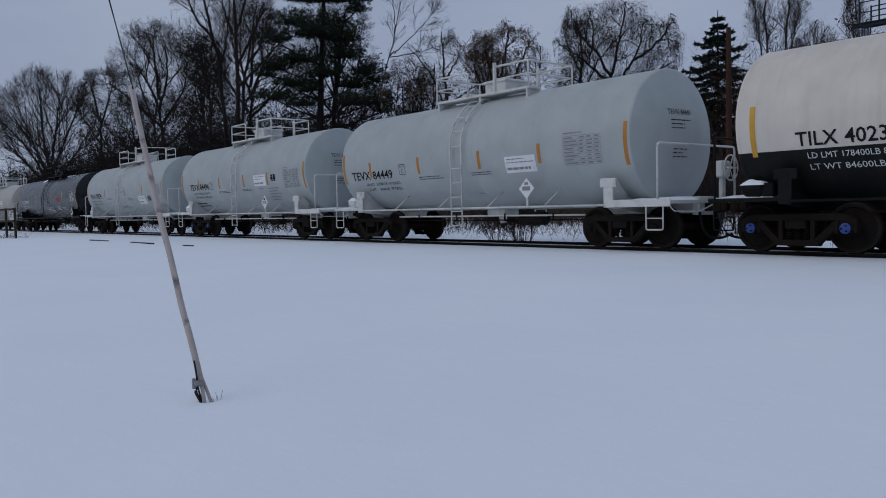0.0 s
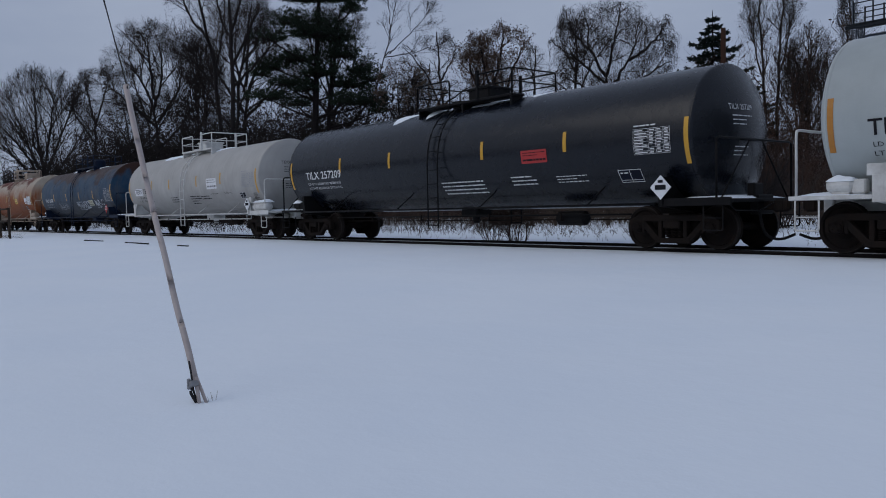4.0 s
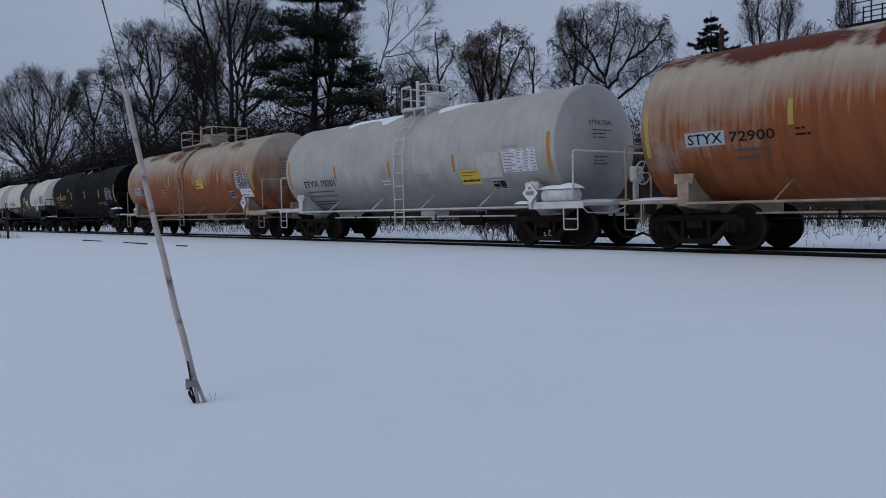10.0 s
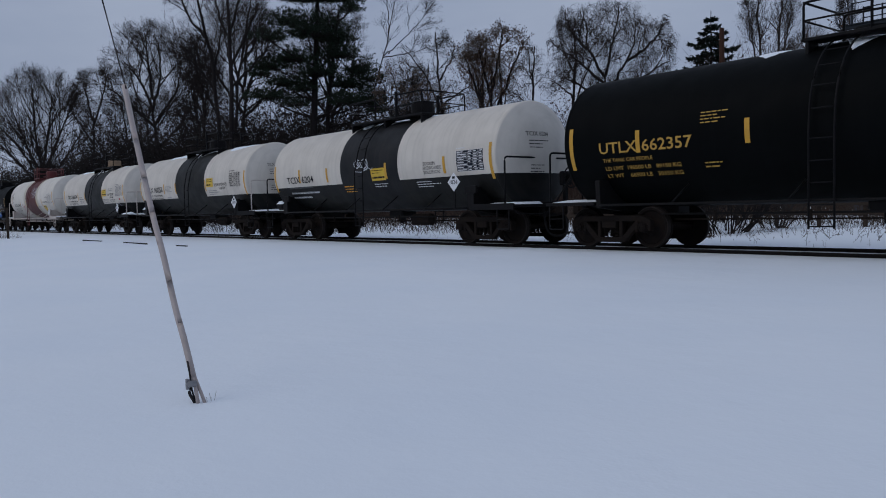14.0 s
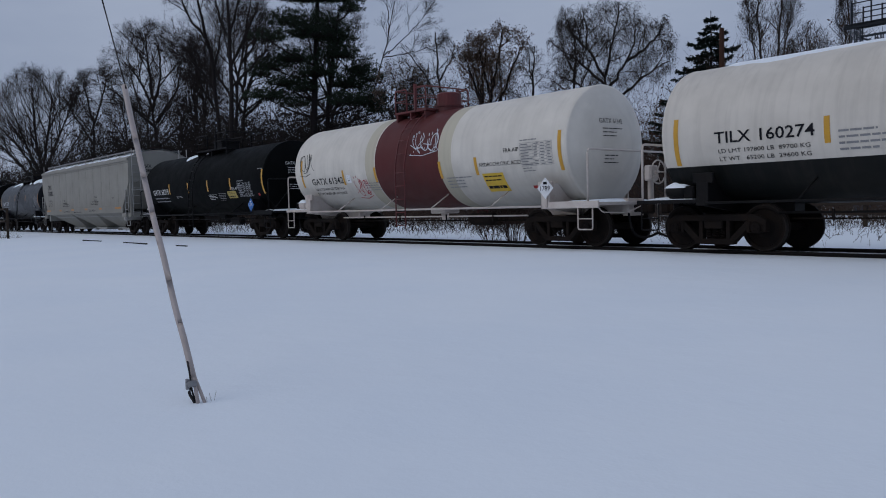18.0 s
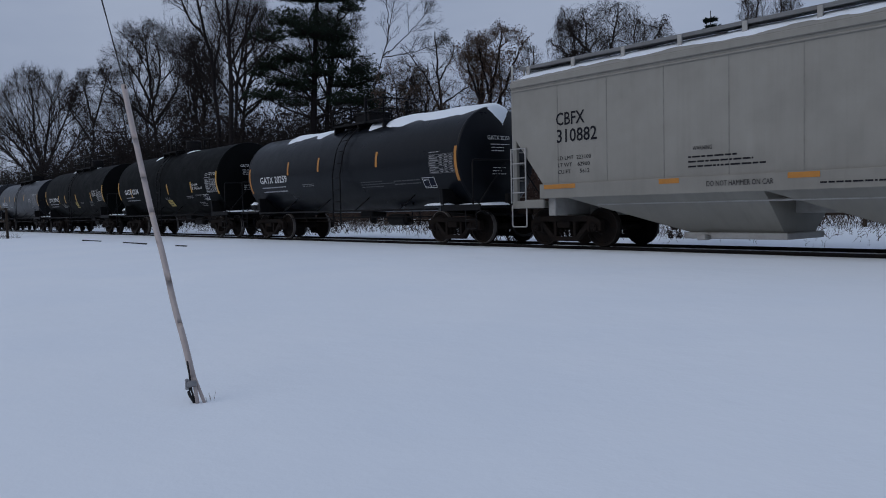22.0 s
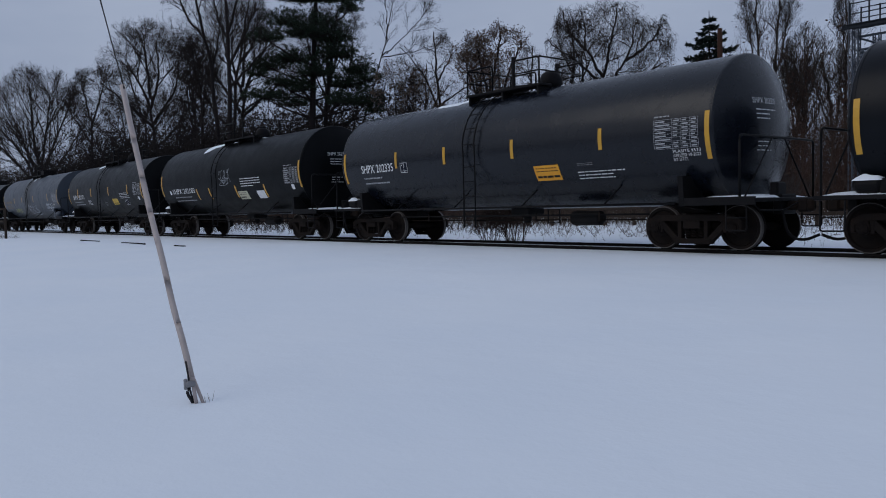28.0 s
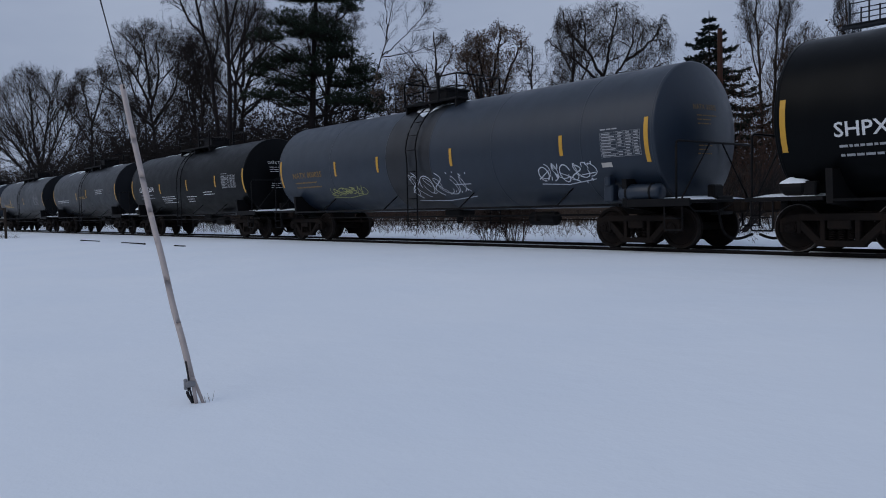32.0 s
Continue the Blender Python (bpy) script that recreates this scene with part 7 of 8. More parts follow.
leafy = bare_tree(15, [[(0, -0.4), (0.1, 7.2), (0.08, 11)], [(0.1, 6.8), (1.55, 10.5), (2.4, 12.1)], [(0.1, 6.6), (-1.3, 10.2), (-1.8, 11.8)], [(0.1, 9), (0.8, 12.1), (1, 13.3)], [(0.1, 8.6), (-0.6, 11.8), (-0.8, 13)]],
                  [(0, 12.1, 1.9, 1.7), (1.8, 11.8, 1.5, 1.8), (-1.6, 11.3, 1.45, 2.1), (0.1, 10, 3.1, 1.8), (0, 8, 2.6, 1.6)], 0.2, (8, 6, 4, 3), 0.3, (1.6, 1.0, 0.6, 0.4), 0.85, thin=0.009, twig_mat=TWIG_RED, leaves=1, leaf=(0.13, 0.07))
birch = bare_tree(16, [[(0.25, -0.4), (0.15, 5.9), (-0.1, 9.1)], [(-0.1, 9.0), (-1.15, 10.8), (-1.34, 13.2)], [(-0.06, 9), (0.46, 11.4), (0.94, 13.7)], [(0.1, 8.2), (1.6, 10.5), (2.1, 12.8)], [(1.3, 10), (2.9, 11.1), (3.7, 12.3)],
                       [(-0.1, 8.6), (-2.06, 10.3), (-3.5, 11.2)], [(-1.15, 10.8), (-2.2, 12.1), (-2.6, 13.4)], [(0.17, 7.2), (2.4, 9.0), (3.95, 10)], [(0.1, 7), (-1.6, 8.6), (-2.8, 9.2)]],
                  [(-0.8, 12.6, 2.15, 1.65), (1.35, 12.3, 1.85, 1.8), (3.3, 10.9, 1.3, 2.1), (-2.05, 11.3, 1.35, 2.3), (-3.5, 10.4, 0.75, 1.7), (0.6, 9.9, 3.8, 2.0)], 0.19, (10, 7, 6, 4), 0.20, (1.15, 0.8, 0.85, 0.55), 0.95,
                  (0.05, -0.02, -0.55, -0.7), 0.0085)
side_tree = bare_tree(19, [[(0, -0.4), (0.6, 8), (2.2, 13), (3.4, 16.5), (4.2, 20.5)], [(3.0, 15.4), (5.4, 17.4), (7.6, 20)], [(2.9, 15.2), (5.5, 15.7), (8.6, 16.6)], [(3.6, 17.4), (3.6, 20), (3.3, 22)]],
                      [(4.4, 20, 2.6, 3.6), (7.4, 19.2, 2.4, 1.6), (6.6, 16.2, 2.6, 1.2)], 0.10, (9, 6, 5, 4), 0.45, (1.5, 1.0, 0.6, 0.4), 0.55, thin=0.009)
far_a = bare_tree(23, [[(0.3, -0.4), (0.2, 9.6), (0, 12.8), (-0.3, 16.6)], [(0.13, 9.4), (-0.5, 12.0), (-0.7, 14.6)]],
                  [(-0.2, 14.4, 1.2, 2.2), (-0.6, 12, 1.6, 2.2), (0.4, 11, 1.7, 3.0), (0.2, 8, 1.6, 2.5)], 0.12, (16, 6, 5, 4), 0.3, (1.3, 0.8, 0.6, 0.4), 0.55, (0.2, 0.15, 0.1, 0.05), 0.008, wood_mat=BARK, twig_mat=TWIG)
fan_tree = bare_tree(24, [[(-0.27, -0.4), (-0.14, 6), (0.16, 8.9), (0.66, 11)], [(-0.2, 4.6), (0.66, 8.1), (1.5, 10.6)], [(-0.2, 4.6), (-0.7, 8.2), (-0.84, 10.8)], [(-0.2, 4), (1.3, 7), (2.3, 8.4)], [(-0.24, 4), (-1.2, 6.8), (-1.7, 8.3)]],
                     [(0.33, 9.9, 1.8, 2.4), (1.3, 8.7, 1.6, 2.4), (-0.84, 9.2, 1.4, 2.0), (0.33, 6.6, 2.9, 2.6)], 0.15, (9, 6, 5, 4), 0.2, (1.9, 1.1, 0.7, 0.45), 0.6, (0.22, 0.18, 0.12, 0.05), 0.009, wood_mat=BARK, twig_mat=TWIG)
KINDS = {"r": (round_tree, "spreading leafless tree fanned out from a short trunk"), "a": (spread_tree, "leafless deciduous tree with a broad crown of fine twigs"), "h": (shoulder_tree, "leafless tree with a rounded twiggy crown"),
         "t": (tall_tree, "tall leafless tree with a curving trunk"), "u": (twin_tree, "tall straight leafless tree with a dark trunk"), "s": (thin_tree, "small crooked leafless tree with dark limbs"),
         "f": (far_a, "slim grey leafless tree at the wood's edge"), "n": (fan_tree, "many-stemmed grey leafless tree fanned upwards")}
# kind, x, y, turn, size
WOODS = [("r", -169.4, 24, 1.34, 1.0), ("h", -129.7, 22, 1.29, 1.0), ("a", -98.5, 20, 1.23, 1.0), ("t", -73.5, 17, 1.16, 1.0), ("u", -65.4, 15, 1.14, 1.0), ("s", -48.0, 24, 0.89, 1.0),
         ("f", -29.2, 38, 0.50, 1.0), ("f", -27.2, 37, 3.60, 1.0), ("n", -25.2, 36, 0.46, 1.0), ("n", -22.8, 35, 3.5, 0.9), ("n", -27.8, 42, 2.0, 1.1), ("h", -118, 27, 4.4, 0.95), ("a", -108, 30, 3.0, 1.0), ("a", -88, 28, 4.3, 1.05),
         ("h", -92, 24, 2.6, 0.95), ("t", -84, 25, 4.2, 1.0), ("a", -80, 34, 0.4, 1.0), ("a", -150, 34, 2.0, 0.95), ("s", -52.5, 27, 4.0, 0.9),
         ("s", -39.0, 30, 3.0, 1.0), ("s", -37.5, 24, 5.0, 0.8), ("f", -24.0, 40, 5.0, 0.95), ("n", -20.2, 37, 1.0, 0.9), ("s", -45.0, 28, 2.2, 0.85), ("h", -64, 34, 2.0, 0.6)]
for ms, x, y, turn, size in WOODS:
    tree("bare_tree", KINDS[ms][1], KINDS[ms][0], x, y, turn, size, group=GROVE)
tree("bare_tree", "slim leafless tree leaning out from behind a pine", side_tree, -63.4, 26.5, 1.03, 1.0, group=GROVE)
tree("bare_tree", "small sapling holding a few dry brown leaves", leafy_sapling, -50.5, 22, 0.93, 1.0, group=GROVE)
tree("bare_tree", "small sapling holding a few dry brown leaves", leafy_sapling, -47.6, 23, 3.6, 0.86, group=GROVE)
pine = pine_meshes(21, [[(-0.38, -0.4), (-0.05, 8.4), (0.2, 13.9), (0.6, 19.9), (1.0, 26.9)], [(0.95, -0.4), (1.2, 9.9), (1.8, 14.4), (2.5, 19)]],
                   [(0.67, 26.4, 2.1, 1.6), (0.6, 24.2, 3.6, 1.6), (0.5, 21.9, 4.3, 1.5), (0.3, 19.9, 4.2, 1.35), (3.4, 19.1, 1.25, 1.25), (-2.3, 18, 1.7, 0.85), (-3.8, 16.1, 1.55, 0.7), (-0.35, 16.8, 2.5, 1.5), (2.3, 16.9, 1.7, 1.6),
                    (2.4, 15.1, 1.9, 1.05), (4.3, 13.8, 1.6, 0.9), (5.4, 12.8, 1.05, 0.6), (3.2, 12.4, 1.9, 0.85), (4.8, 10.8, 1.9, 0.85), (2.6, 10.6, 1.8, 0.75), (5.7, 10.0, 1.05, 0.5), (-3.7, 14.1, 1.8, 0.7), (-4.8, 13.3, 1.05, 0.5),
                    (-1.7, 14.7, 2.1, 0.75), (-2.7, 12.4, 1.55, 0.5), (-4.2, 11.1, 1.9, 0.5), (-1.7, 10.6, 1.5, 0.5), (0.3, 13.4, 1.9, 1.05), (-0.75, 11.9, 1.5, 0.6)], 0.40)
tree("pine_tree", "tall dark pine with layered drooping needle boughs", pine, -62.9, 22, 1.04)
tree("spruce_tree", "dark pointed spruce with tiered drooping boughs", spruce_meshes(22, 13.9, 6.4, 21), -30.5, 34)
tree("oak_tree", "small oak still holding dry brown leaves", leafy, -41.9, 24, 0.82)
tree("oak_tree", "small oak with dry brown leaves close to its twin", leafy, -44.3, 25.5, 2.6, 0.93)
tree("birch_tree", "weeping birch with hanging leafless twigs", birch, -33.1, 26, 0.68)


def brush(name, label, seed, count, xs, ys, heights, mat, lean=0.25, radius=0.02, each=(7, 5), clinging=0, leaf=(0.4, 0.2)):
    """Undergrowth nobody could count: thin stems, two orders of crossing twigs, and dead leaves that cling to them."""
    rng = np.random.default_rng(seed)
    b = Bundle()
    x, y = rng.uniform(*xs, count), rng.uniform(*ys, count)
    p = np.stack((x, y, [ground_height(i, j) - 0.05 for i, j in zip(x, y)]), 1)
    hgt = rng.uniform(*heights, count) * rng.uniform(0.6, 1.0, count)
    d = unit(np.stack((rng.normal(size=count) * lean, rng.normal(size=count) * lean, np.ones(count)), 1))
    r = radius * (0.5 + hgt / 18)
    pts, rad, heads = run_limbs(rng, p, d, hgt, r, r * 0.12, 3, 0.14, 0.0)
    b.sticks(pts[:, :-1].reshape(-1, 3), pts[:, 1:].reshape(-1, 3), rad[:, :-1].ravel(), rad[:, 1:].ravel(), 3)
    for order, m in enumerate(each):
        q, e, rr, s = offshoots(rng, pts, rad, heads, m, 0.12, 0.85, 0.05)
        base = np.repeat(hgt, len(q) // len(hgt))
        length = base * (0.30, 0.13)[order] * rng.uniform(0.5, 1.3, len(q)) * (1.2 - 0.5 * s)
        pts, rad, heads = run_limbs(rng, q, e, length, np.full(len(q), radius * (0.45, 0.32)[order]), np.full(len(q), radius * 0.2), 2 - order, 0.2, 0.0)
        b.twigs(pts[:, :-1].reshape(-1, 3), pts[:, 1:].reshape(-1, 3), rad[:, :-1].ravel())
    if clinging:
        tips = pts[:, 1:].reshape(-1, 3)
        tips = tips[rng.integers(0, len(tips), clinging * count)] + rng.normal(size=(clinging * count, 3)) * 0.15
        b.blades(tips, rng.normal(size=tips.shape), leaf[0] * rng.uniform(0.6, 1.3, len(tips)), leaf[1], rng)
    return tagged(mesh_object(name, b.mesh(name, mat)), label, "undergrowth", kind="stuff")


brush("undergrowth", "dense dark leafless undergrowth under tall trees", 31, 1300, (-235, -56), (11, 40), (2.5, 7.5), TWIG_DARK, 0.3, 0.064, (7, 3), 12, (0.36, 0.16))
brush("undergrowth", "dense dark saplings under tall trees", 30, 2000, (-165, -62), (16, 44), (7.0, 15.0), TWIG_DARK, 0.2, 0.058, (7, 3), 22, (0.42, 0.18))
brush("undergrowth", "tall dark saplings deep in the wood", 29, 1400, (-180, -76), (28, 56), (12.0, 20.0), TWIG_DARK, 0.16, 0.068, (8, 3), 26, (0.5, 0.2))
brush("undergrowth", "dense brown leafless thicket behind the line", 32, 1100, (-62, -30), (13, 36), (1.8, 5.2), TWIG_RED, 0.3, 0.034, (8, 4), 6, (0.2, 0.1))
brush("undergrowth", "tangled brown saplings behind the line", 33, 1100, (-46, -6), (17, 46), (2.2, 6.8), TWIG_RED, 0.25, 0.032, (8, 4), 6, (0.2, 0.1))
brush("undergrowth", "dark brown saplings standing close behind the line", 43, 1300, (-52, -12), (28, 54), (7.0, 12.0), TWIG_RED, 0.2, 0.032, (8, 4), 14, (0.22, 0.1))
brush("undergrowth", "tall grey saplings at the wood's edge", 34, 600, (-34, -10), (34, 60), (3.0, 9.0), TWIG, 0.2, 0.026, (10, 6))
brush("undergrowth", "dark brush beneath a spreading tree", 27, 1500, (-330, -135), (19, 55), (5.0, 13.0), TWIG_DARK, 0.25, 0.115, (7, 3), 14, (0.7, 0.3))
brush("undergrowth", "dark brush along the far snow bank", 28, 900, (-30, -6), (12.8, 17), (0.7, 2.1), WEED_DARK, 0.4, 0.022, (7, 4))
brush("far_woods", "distant band of leafless woods", 35, 1500, (-420, -105), (34, 75), (11.0, 23.0), TWIG_DARK, 0.18, 0.165, (7, 3), 14, (0.9, 0.35))
brush("far_woods", "distant leafless woods beyond the near trees", 40, 700, (-150, -45), (50, 80), (5.0, 12.0), TWIG_DARK, 0.18, 0.09, (8, 4), 10, (0.5, 0.2))
brush("far_woods", "dark bare woods on the far side of the field", 26, 900, (-190, 130), (-85, -48), (9.0, 17.0), TWIG_DARK, 0.2, 0.14, (9, 4))
brush("dead_weeds", "low dead brown weeds along the snow bank", 36, 2600, (-62, -19.0), (11.0, 16), (0.5, 1.35), WEED_DARK, 0.35, 0.014, (4, 1))
brush("brambles", "low dark brambles flecked with snow beside the line", 39, 1900, (-170, -24), (4.2, 11), (0.4, 1.5), TWIG_DARK, 0.5, 0.022, (5, 3))
brush("dead_weeds", "sparse dry weeds poking through the snow", 37, 420, (-48, -7), (2.4, 9.5), (0.15, 0.55), WEED_DARK, 0.5, 0.012, (4, 1))
brush("dead_weeds", "low tangled dead stems in the snow bank", 42, 700, (-46, -7), (5.0, 10.5), (0.25, 0.75), WEED_DARK, 0.7, 0.016, (6, 3))
brush("dead_weeds", "dry grass round a fence post", 38, 260, (-56, -49.5), (-6.4, -4.9), (0.25, 0.6), WEED, 0.4, 0.007, (2, 1))


def shrub(name, label, seed, x, y, stems, height, spread, mat, radius=0.02, leaves=0):
    rnd = random.Random(seed)
    twig, ends, ms = Sticks(), [], []
    for i in range(stems):
        wood = Sticks()
        a = rnd.uniform(0, 6.28)
        d = Vector((spread * math.cos(a) * rnd.uniform(0.2, 1), spread * math.sin(a) * rnd.uniform(0.2, 1), 1))
        grow(rnd, wood, twig, (0.35 * spread * math.cos(a), 0.35 * spread * math.sin(a), -0.1), d, height * rnd.uniform(0.45, 0.7), radius, 2, 0.4, 0.0, 0.15, ends, (2, 3), 0.005)
        ms.append(("stem", wood.mesh("stem", mat)))
    ms.append(("crown", twig.mesh("crown", mat)))
    if leaves:
        lf = Sticks()
        for p, d in ends:
            for k in range(leaves):
                lf.leaf(p + Vector((rnd.gauss(0, 0.05), rnd.gauss(0, 0.05), rnd.gauss(0, 0.05))), (rnd.gauss(0, 1), rnd.gauss(0, 1), rnd.gauss(-0.5, 0.5)), (rnd.random(), rnd.random(), rnd.random()), 0.07, 0.04)
        ms.append(("foliage", lf.mesh("foliage", DRY_LEAF)))
    return tree(name, label, ms, x, y, category="shrub", group="shrubs along the line")


shrub("shrub", "low brown shrub with clinging dry leaves beside the track", 41, -18.0, 2.6, 34, 1.55, 0.6, TWIG_RED, 0.013, 4)
shrub("shrub", "low brown shrub beside the track", 42, -19.6, 3.0, 20, 1.2, 0.6, TWIG_RED, 0.012, 3)
shrub("shrub", "multi-stemmed leafless shrub beyond the track", 43, -14.2, 8.4, 40, 2.6, 1.7, BARK_DARK, 0.028)
shrub("shrub", "multi-stemmed leafless shrub beyond the track", 44, -16.6, 9.8, 16, 3.0, 0.95, BARK, 0.036)
shrub("shrub", "multi-stemmed leafless shrub beyond the track", 45, -13.6, 10.4, 14, 2.2, 0.9, BARK, 0.028)
shrub("shrub", "arching leafless shrub beyond the track", 46, -15.8, 7.6, 8, 1.8, 0.9, TWIG, 0.018)
shrub("shrub", "small leafless shrub in the snow", 47, -13.4, 5.2, 15, 0.30, 1.5, TWIG_DARK, 0.012, 1)
shrub("shrub", "snow-flecked shrub beside the track", 48, -38.5, 4.2, 14, 1.2, 0.7, TWIG, 0.010)
shrub("shrub", "snow-flecked shrub beside the track", 49, -33.5, 4.4, 12, 1.0, 0.7, TWIG, 0.010)
shrub("shrub", "low leafless shrub beside the track", 50, -44.5, 4.6, 14, 1.3, 0.7, TWIG, 0.010)

# ---- a low timber fence behind the line ----
fence = tagged(new("fence"), "low weathered timber rail fence behind the track", "fence")
for k, x in enumerate(np.arange(-27.0, -8.0, 1.55)):
    part("post", box((x - 0.06, 12.44, -0.25), (x + 0.06, 12.56, 0.98), 0.015), OLD_WOOD, fence)
for z in (0.52, 0.84):
    part("fence_rail", box((-27.1, 12.36, z - 0.06), (-8.9, 12.44, z + 0.06), 0.012), OLD_WOOD, fence)

# ---- buried siding: short runs of rail show through the snow ----
siding = tagged(new("siding"), "disused siding whose rail shows through the snow in places", "railway track", kind="structure")
for x0, x1 in ((-38.8, -36.1), (-33.1, -30.5), (-27.5, -26.6)):
    zs = max(ground_height(x, -4.70) for x in np.linspace(x0, x1, 12))
    part("rail", box((x0, -4.735, zs - 0.16), (x1, -4.665, zs + 0.035), 0.008), RAIL_TOP, siding)

# ---- end of a field fence ----
field_fence = tagged(new("field_fence"), "weathered timber field fence ending beside the line", "fence")
for x in (-50.0, -52.4, -54.8, -57.2):
    part("post", box((x - 0.06, -5.66, -0.4), (x + 0.06, -5.54, 1.58), 0.015), OLD_WOOD, field_fence)
for z in (0.82, 1.50):
    part("fence_rail", box((-57.3, -5.74, z - 0.05), (-49.9, -5.66, z + 0.05), 0.012), OLD_WOOD, field_fence)

# ---- wooden pole ----
pole = tagged(new("utility_pole"), "plain reddish-brown wooden utility pole", "utility pole")
part("pole_shaft", add_lathe(bmesh.new(), [(-0.4, 0.17), (4.0, 0.155), (9.86, 0.12), (9.86, 0.01)], "z", 14, 0, (-22.47, 22, 0)), POLE_WOOD, pole, smooth=False)


# ---- steel gantry with its platform, and a slim mast ----
def angle_bar(bm, a, b, size=0.07):
    return add_tube(bm, [a, b], size * 0.6, 4)


gantry = tagged(new("steel_gantry"), "grey lattice steel tower with a railed platform", "tower")
GX, GY, GW = -16.6, 24.0, 2.3
corners = [(GX, GY), (GX + GW, GY), (GX + GW, GY + GW), (GX, GY + GW)]
for cx, cy in corners:
    col = bmesh.new()
    for dx, dy in ((-0.13, -0.13), (0.13, -0.13), (0.13, 0.13), (-0.13, 0.13)):
        angle_bar(col, (cx + dx, cy + dy, -0.3), (cx + dx, cy + dy, 9.1), 0.06)
    colo = part("column", col, TOWER_STEEL, gantry)
    lace = bmesh.new()
    for k in range(26):
        z = 0.1 + 0.34 * k
        for (ax, ay), (bx, by) in (((-0.13, -0.13), (0.13, -0.13)), ((0.13, -0.13), (0.13, 0.13)), ((-0.13, 0.13), (0.13, 0.13)), ((-0.13, -0.13), (-0.13, 0.13))):
            if k % 2:
                ax, ay, bx, by = bx, by, ax, ay
            angle_bar(lace, (cx + ax, cy + ay, z), (cx + bx, cy + by, z + 0.34), 0.03)
    part("lacing", lace, TOWER_STEEL, colo)
for z in (1.6, 3.2, 4.7, 5.6, 6.5, 7.2, 8.0, 8.6):
    for i in range(4):
        (ax, ay), (bx, by) = corners[i], corners[(i + 1) % 4]
        part("beam", add_tube(bmesh.new(), [(ax, ay, z), (bx, by, z)], 0.055, 4), TOWER_STEEL, gantry)
for z0, z1 in ((0.0, 1.6), (1.6, 3.2), (3.2, 4.7), (4.7, 6.5), (6.5, 8.6)):
    for i in range(4):
        (ax, ay), (bx, by) = corners[i], corners[(i + 1) % 4]
        part("brace", angle_bar(bmesh.new(), (ax, ay, z0), (bx, by, z1), 0.05), TOWER_STEEL, gantry)
deck = part("platform", box((GX - 0.45, GY - 0.5, 9.12), (GX + GW + 3.0, GY + 0.8, 9.17), 0.01), DECK_STEEL, gantry)
part("platform_beam", box((GX - 0.5, GY - 0.45, 8.95), (GX + GW + 2.9, GY - 0.36, 9.10), 0.01), DECK_STEEL, deck)
for y in (GY - 0.45, GY + 0.75):
    for x in np.arange(GX - 0.1, GX + GW + 3.0, 0.85):
        part("railing_post", box((x - 0.03, y - 0.03, 9.17), (x + 0.03, y + 0.03, 10.15), 0.005), DECK_STEEL, gantry)
    for z in (9.62, 10.10):
        part("hand_rail", tube([(GX - 0.1, y, z), (GX + GW + 2.9, y, z)], 0.028, 6), DECK_STEEL, gantry, smooth=True)
part("loop_rail", tube(bend([(GX - 0.1, GY - 0.45, 10.02), (GX - 0.92, GY - 0.45, 9.80), (GX - 0.72, GY - 0.45, 9.15)], 0.2), 0.03, 6), TOWER_STEEL, gantry, smooth=True)
for x in (GX + 0.35, GX + 1.15, GX + 1.95, GX + 2.75):
    part("insulator", add_lathe(bmesh.new(), [(7.25 + 0.1 * k, 0.07 if k % 2 else 0.11) for k in range(8)], "z", 10, 0, (x, GY - 0.2, 0)), TOWER_STEEL, gantry)

mast = tagged(new("radio_mast"), "slim grey lattice radio mast", "mast")
MX, MY = -17.75, 26.0
legs = [(MX + 0.13 * math.cos(a), MY + 0.13 * math.sin(a)) for a in (0.5, 2.6, 4.7)]
for x, y in legs:
    part("mast_leg", tube([(x, y, -0.3), (x, y, 15.0)], 0.018, 5), TOWER_STEEL, mast)
lace = bmesh.new()
for k in range(45):
    z = 0.2 + 0.33 * k
    for i in range(3):
        (ax, ay), (bx, by) = legs[i], legs[(i + 1) % 3]
        add_tube(lace, [(ax, ay, z if k % 2 else z + 0.33), (bx, by, z + 0.33 if k % 2 else z)], 0.009, 3)
part("mast_lacing", lace, TOWER_STEEL, mast)

# ---- guy wire in the field ----
guy = tagged(new("guy_wire"), "taut guy wire with a pale plastic guard anchored in the snow", "guy wire")
line = [(-5.033, -13.298, -0.144), (-5.208, -13.283, 0.103), (-5.374, -13.270, 0.278), (-5.647, -13.240, 0.657), (-5.790, -13.230, 0.826), (-5.968, -13.215, 1.068), (-6.159, -13.200, 1.365), (-6.344, -13.190, 1.670), (-6.511, -13.180, 1.967)]
smooth_line = bend(line, 0.30, 5)
part("guard", tube(smooth_line, 0.0215, 12), GUARD, guy, "pale weathered plastic tube", smooth=True)
wire_to = (-9.60, -13.05, 8.65)
part("cable", tube([(-6.470, -13.180, 1.94), (-7.240, -13.10, 2.817), wire_to], 0.007, 6), CABLE, guy, smooth=True)
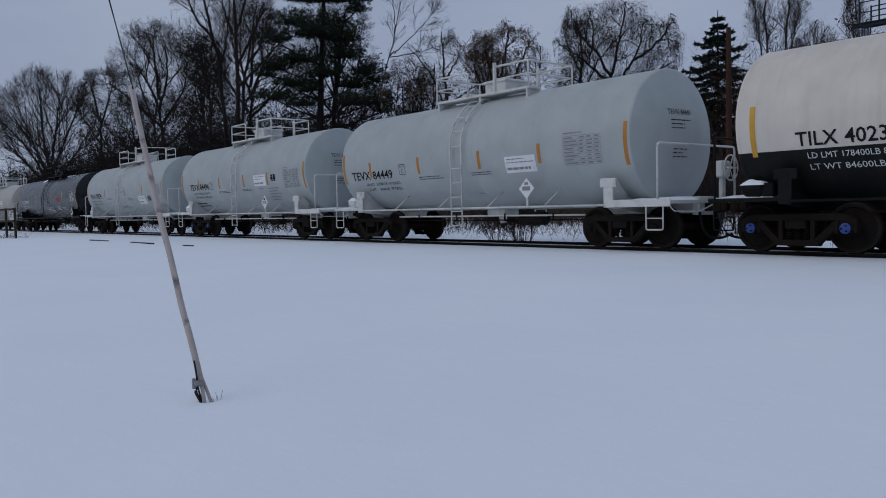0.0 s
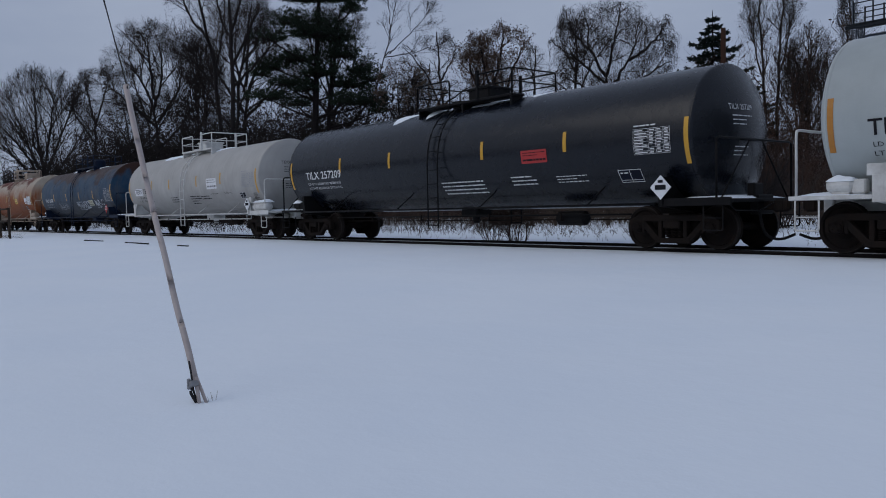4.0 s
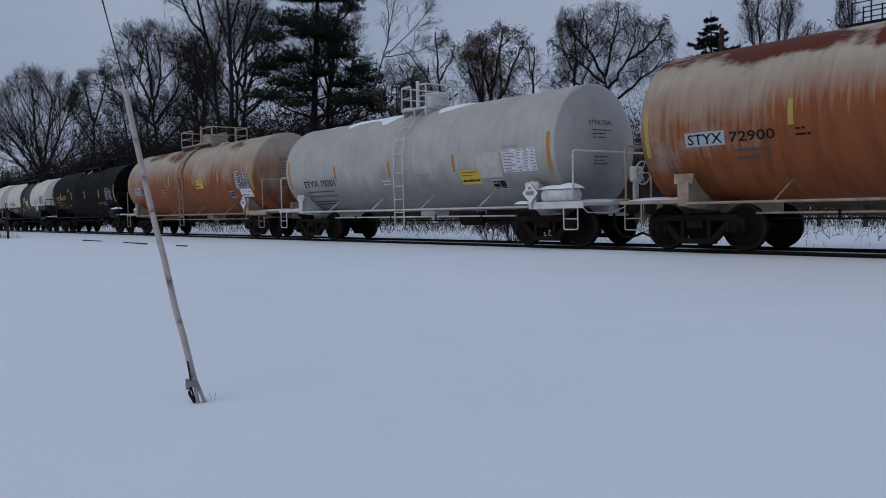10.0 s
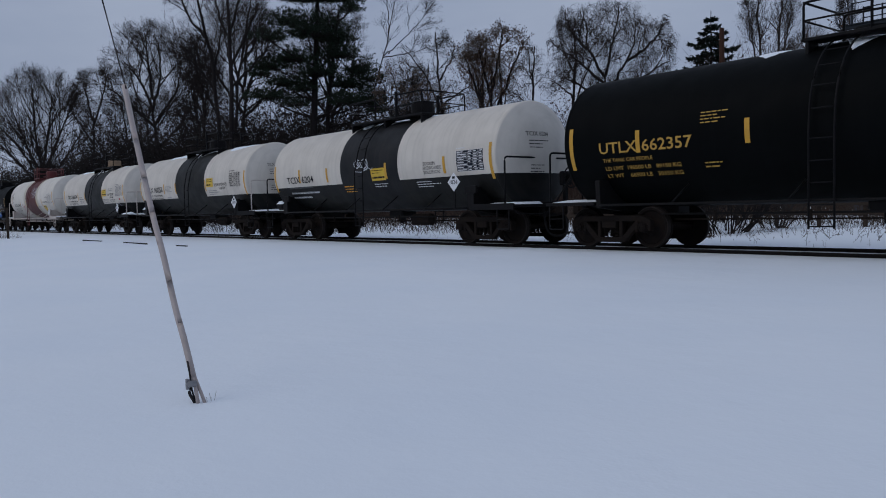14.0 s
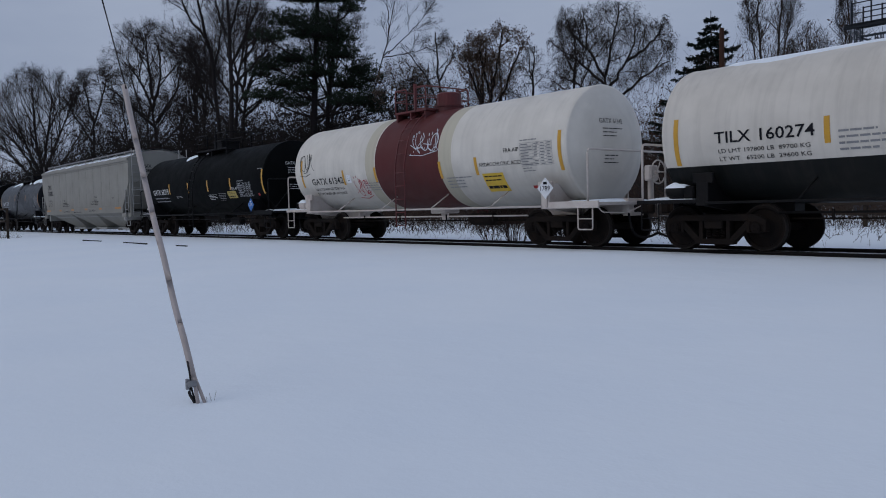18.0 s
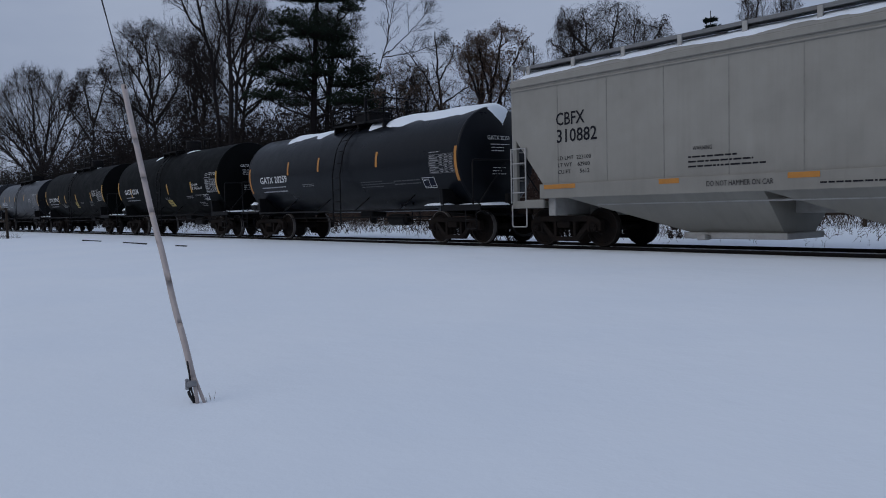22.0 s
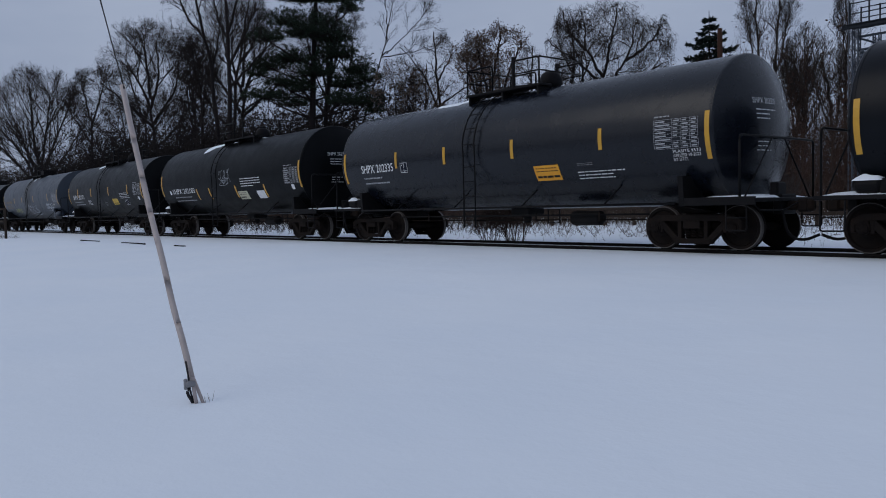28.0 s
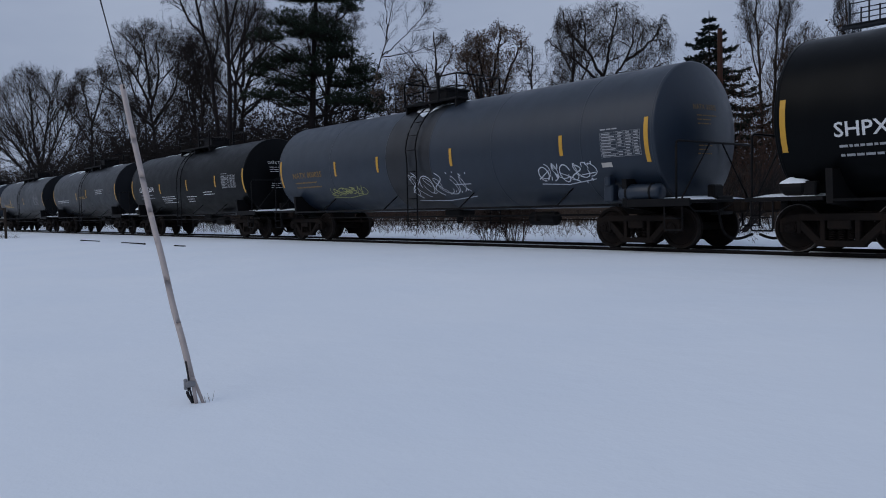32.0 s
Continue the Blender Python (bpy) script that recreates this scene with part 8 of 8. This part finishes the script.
part("anchor_rod", tube([(-5.032, -13.290, -0.130), (-4.922, -13.270, -0.293)], 0.011, 8), GUARD, guy, smooth=True)
part("anchor_rod", tube([(-5.001, -13.310, -0.122), (-4.944, -13.310, -0.290)], 0.013, 8), GUARD, guy, smooth=True)
part("tail_cable", tube(bend([(-5.070, -13.320, -0.026), (-5.002, -13.335, -0.096), (-4.984, -13.335, -0.197), (-4.971, -13.310, -0.295)], 0.04), 0.0065, 6), CABLE, guy, smooth=True)
part("clamp", add_box(box((-5.012, -13.360, -0.178), (-4.962, -13.300, -0.138), 0.008), (-5.008, -13.366, -0.195), (-4.988, -13.345, -0.125), 0.004), GALV, guy, "galvanised clamp")
part("turnbuckle", tube(bend([(-4.985, -13.335, -0.185), (-4.995, -13.350, -0.21), (-4.978, -13.340, -0.245), (-4.968, -13.318, -0.29)], 0.02), 0.010, 7), CABLE, guy, smooth=True)
tuft = Sticks()
rnd_tuft = random.Random(5)
for k in range(6):
    bx, by = -4.93 + rnd_tuft.gauss(0, 0.05), -13.22 + rnd_tuft.gauss(0, 0.04)
    tuft.stick((bx, by, -0.36), (bx + rnd_tuft.gauss(0, 0.04), by + rnd_tuft.gauss(0, 0.04), -0.31 + rnd_tuft.uniform(0.01, 0.10)), 0.0022, 0.001, 3)
tagged(mesh_object("dry_grass", tuft.mesh("dry_grass", WEED)), "few dry grass blades in the snow at an anchor", "grass", kind="stuff")



# ---- the train's motion ----
def travel(t):
    """Metres that the train has gone since 16 s."""
    s = t - 16
    return 11.26102 * s + 0.0721822 * s ** 2 / 16 - 0.0157948 * s ** 3 / 256 + 0.0023417 * s ** 4 / 4096


def motions():
    times = [2.0 * i for i in range(17)]
    for car, x in TRAIN:
        walk(car, [(t, pose(x + travel(t), 0, 0)) for t in times])
    steps = [(i / FPS, math.degrees(travel(i / FPS) / WHEEL_R)) for i in range(32 * FPS + 1)]
    for wheel, ax in ROLLING:
        walk(wheel, [(t, pose(ax, 0, WHEEL_R, 0, a, 0)) for t, a in steps])


motions()
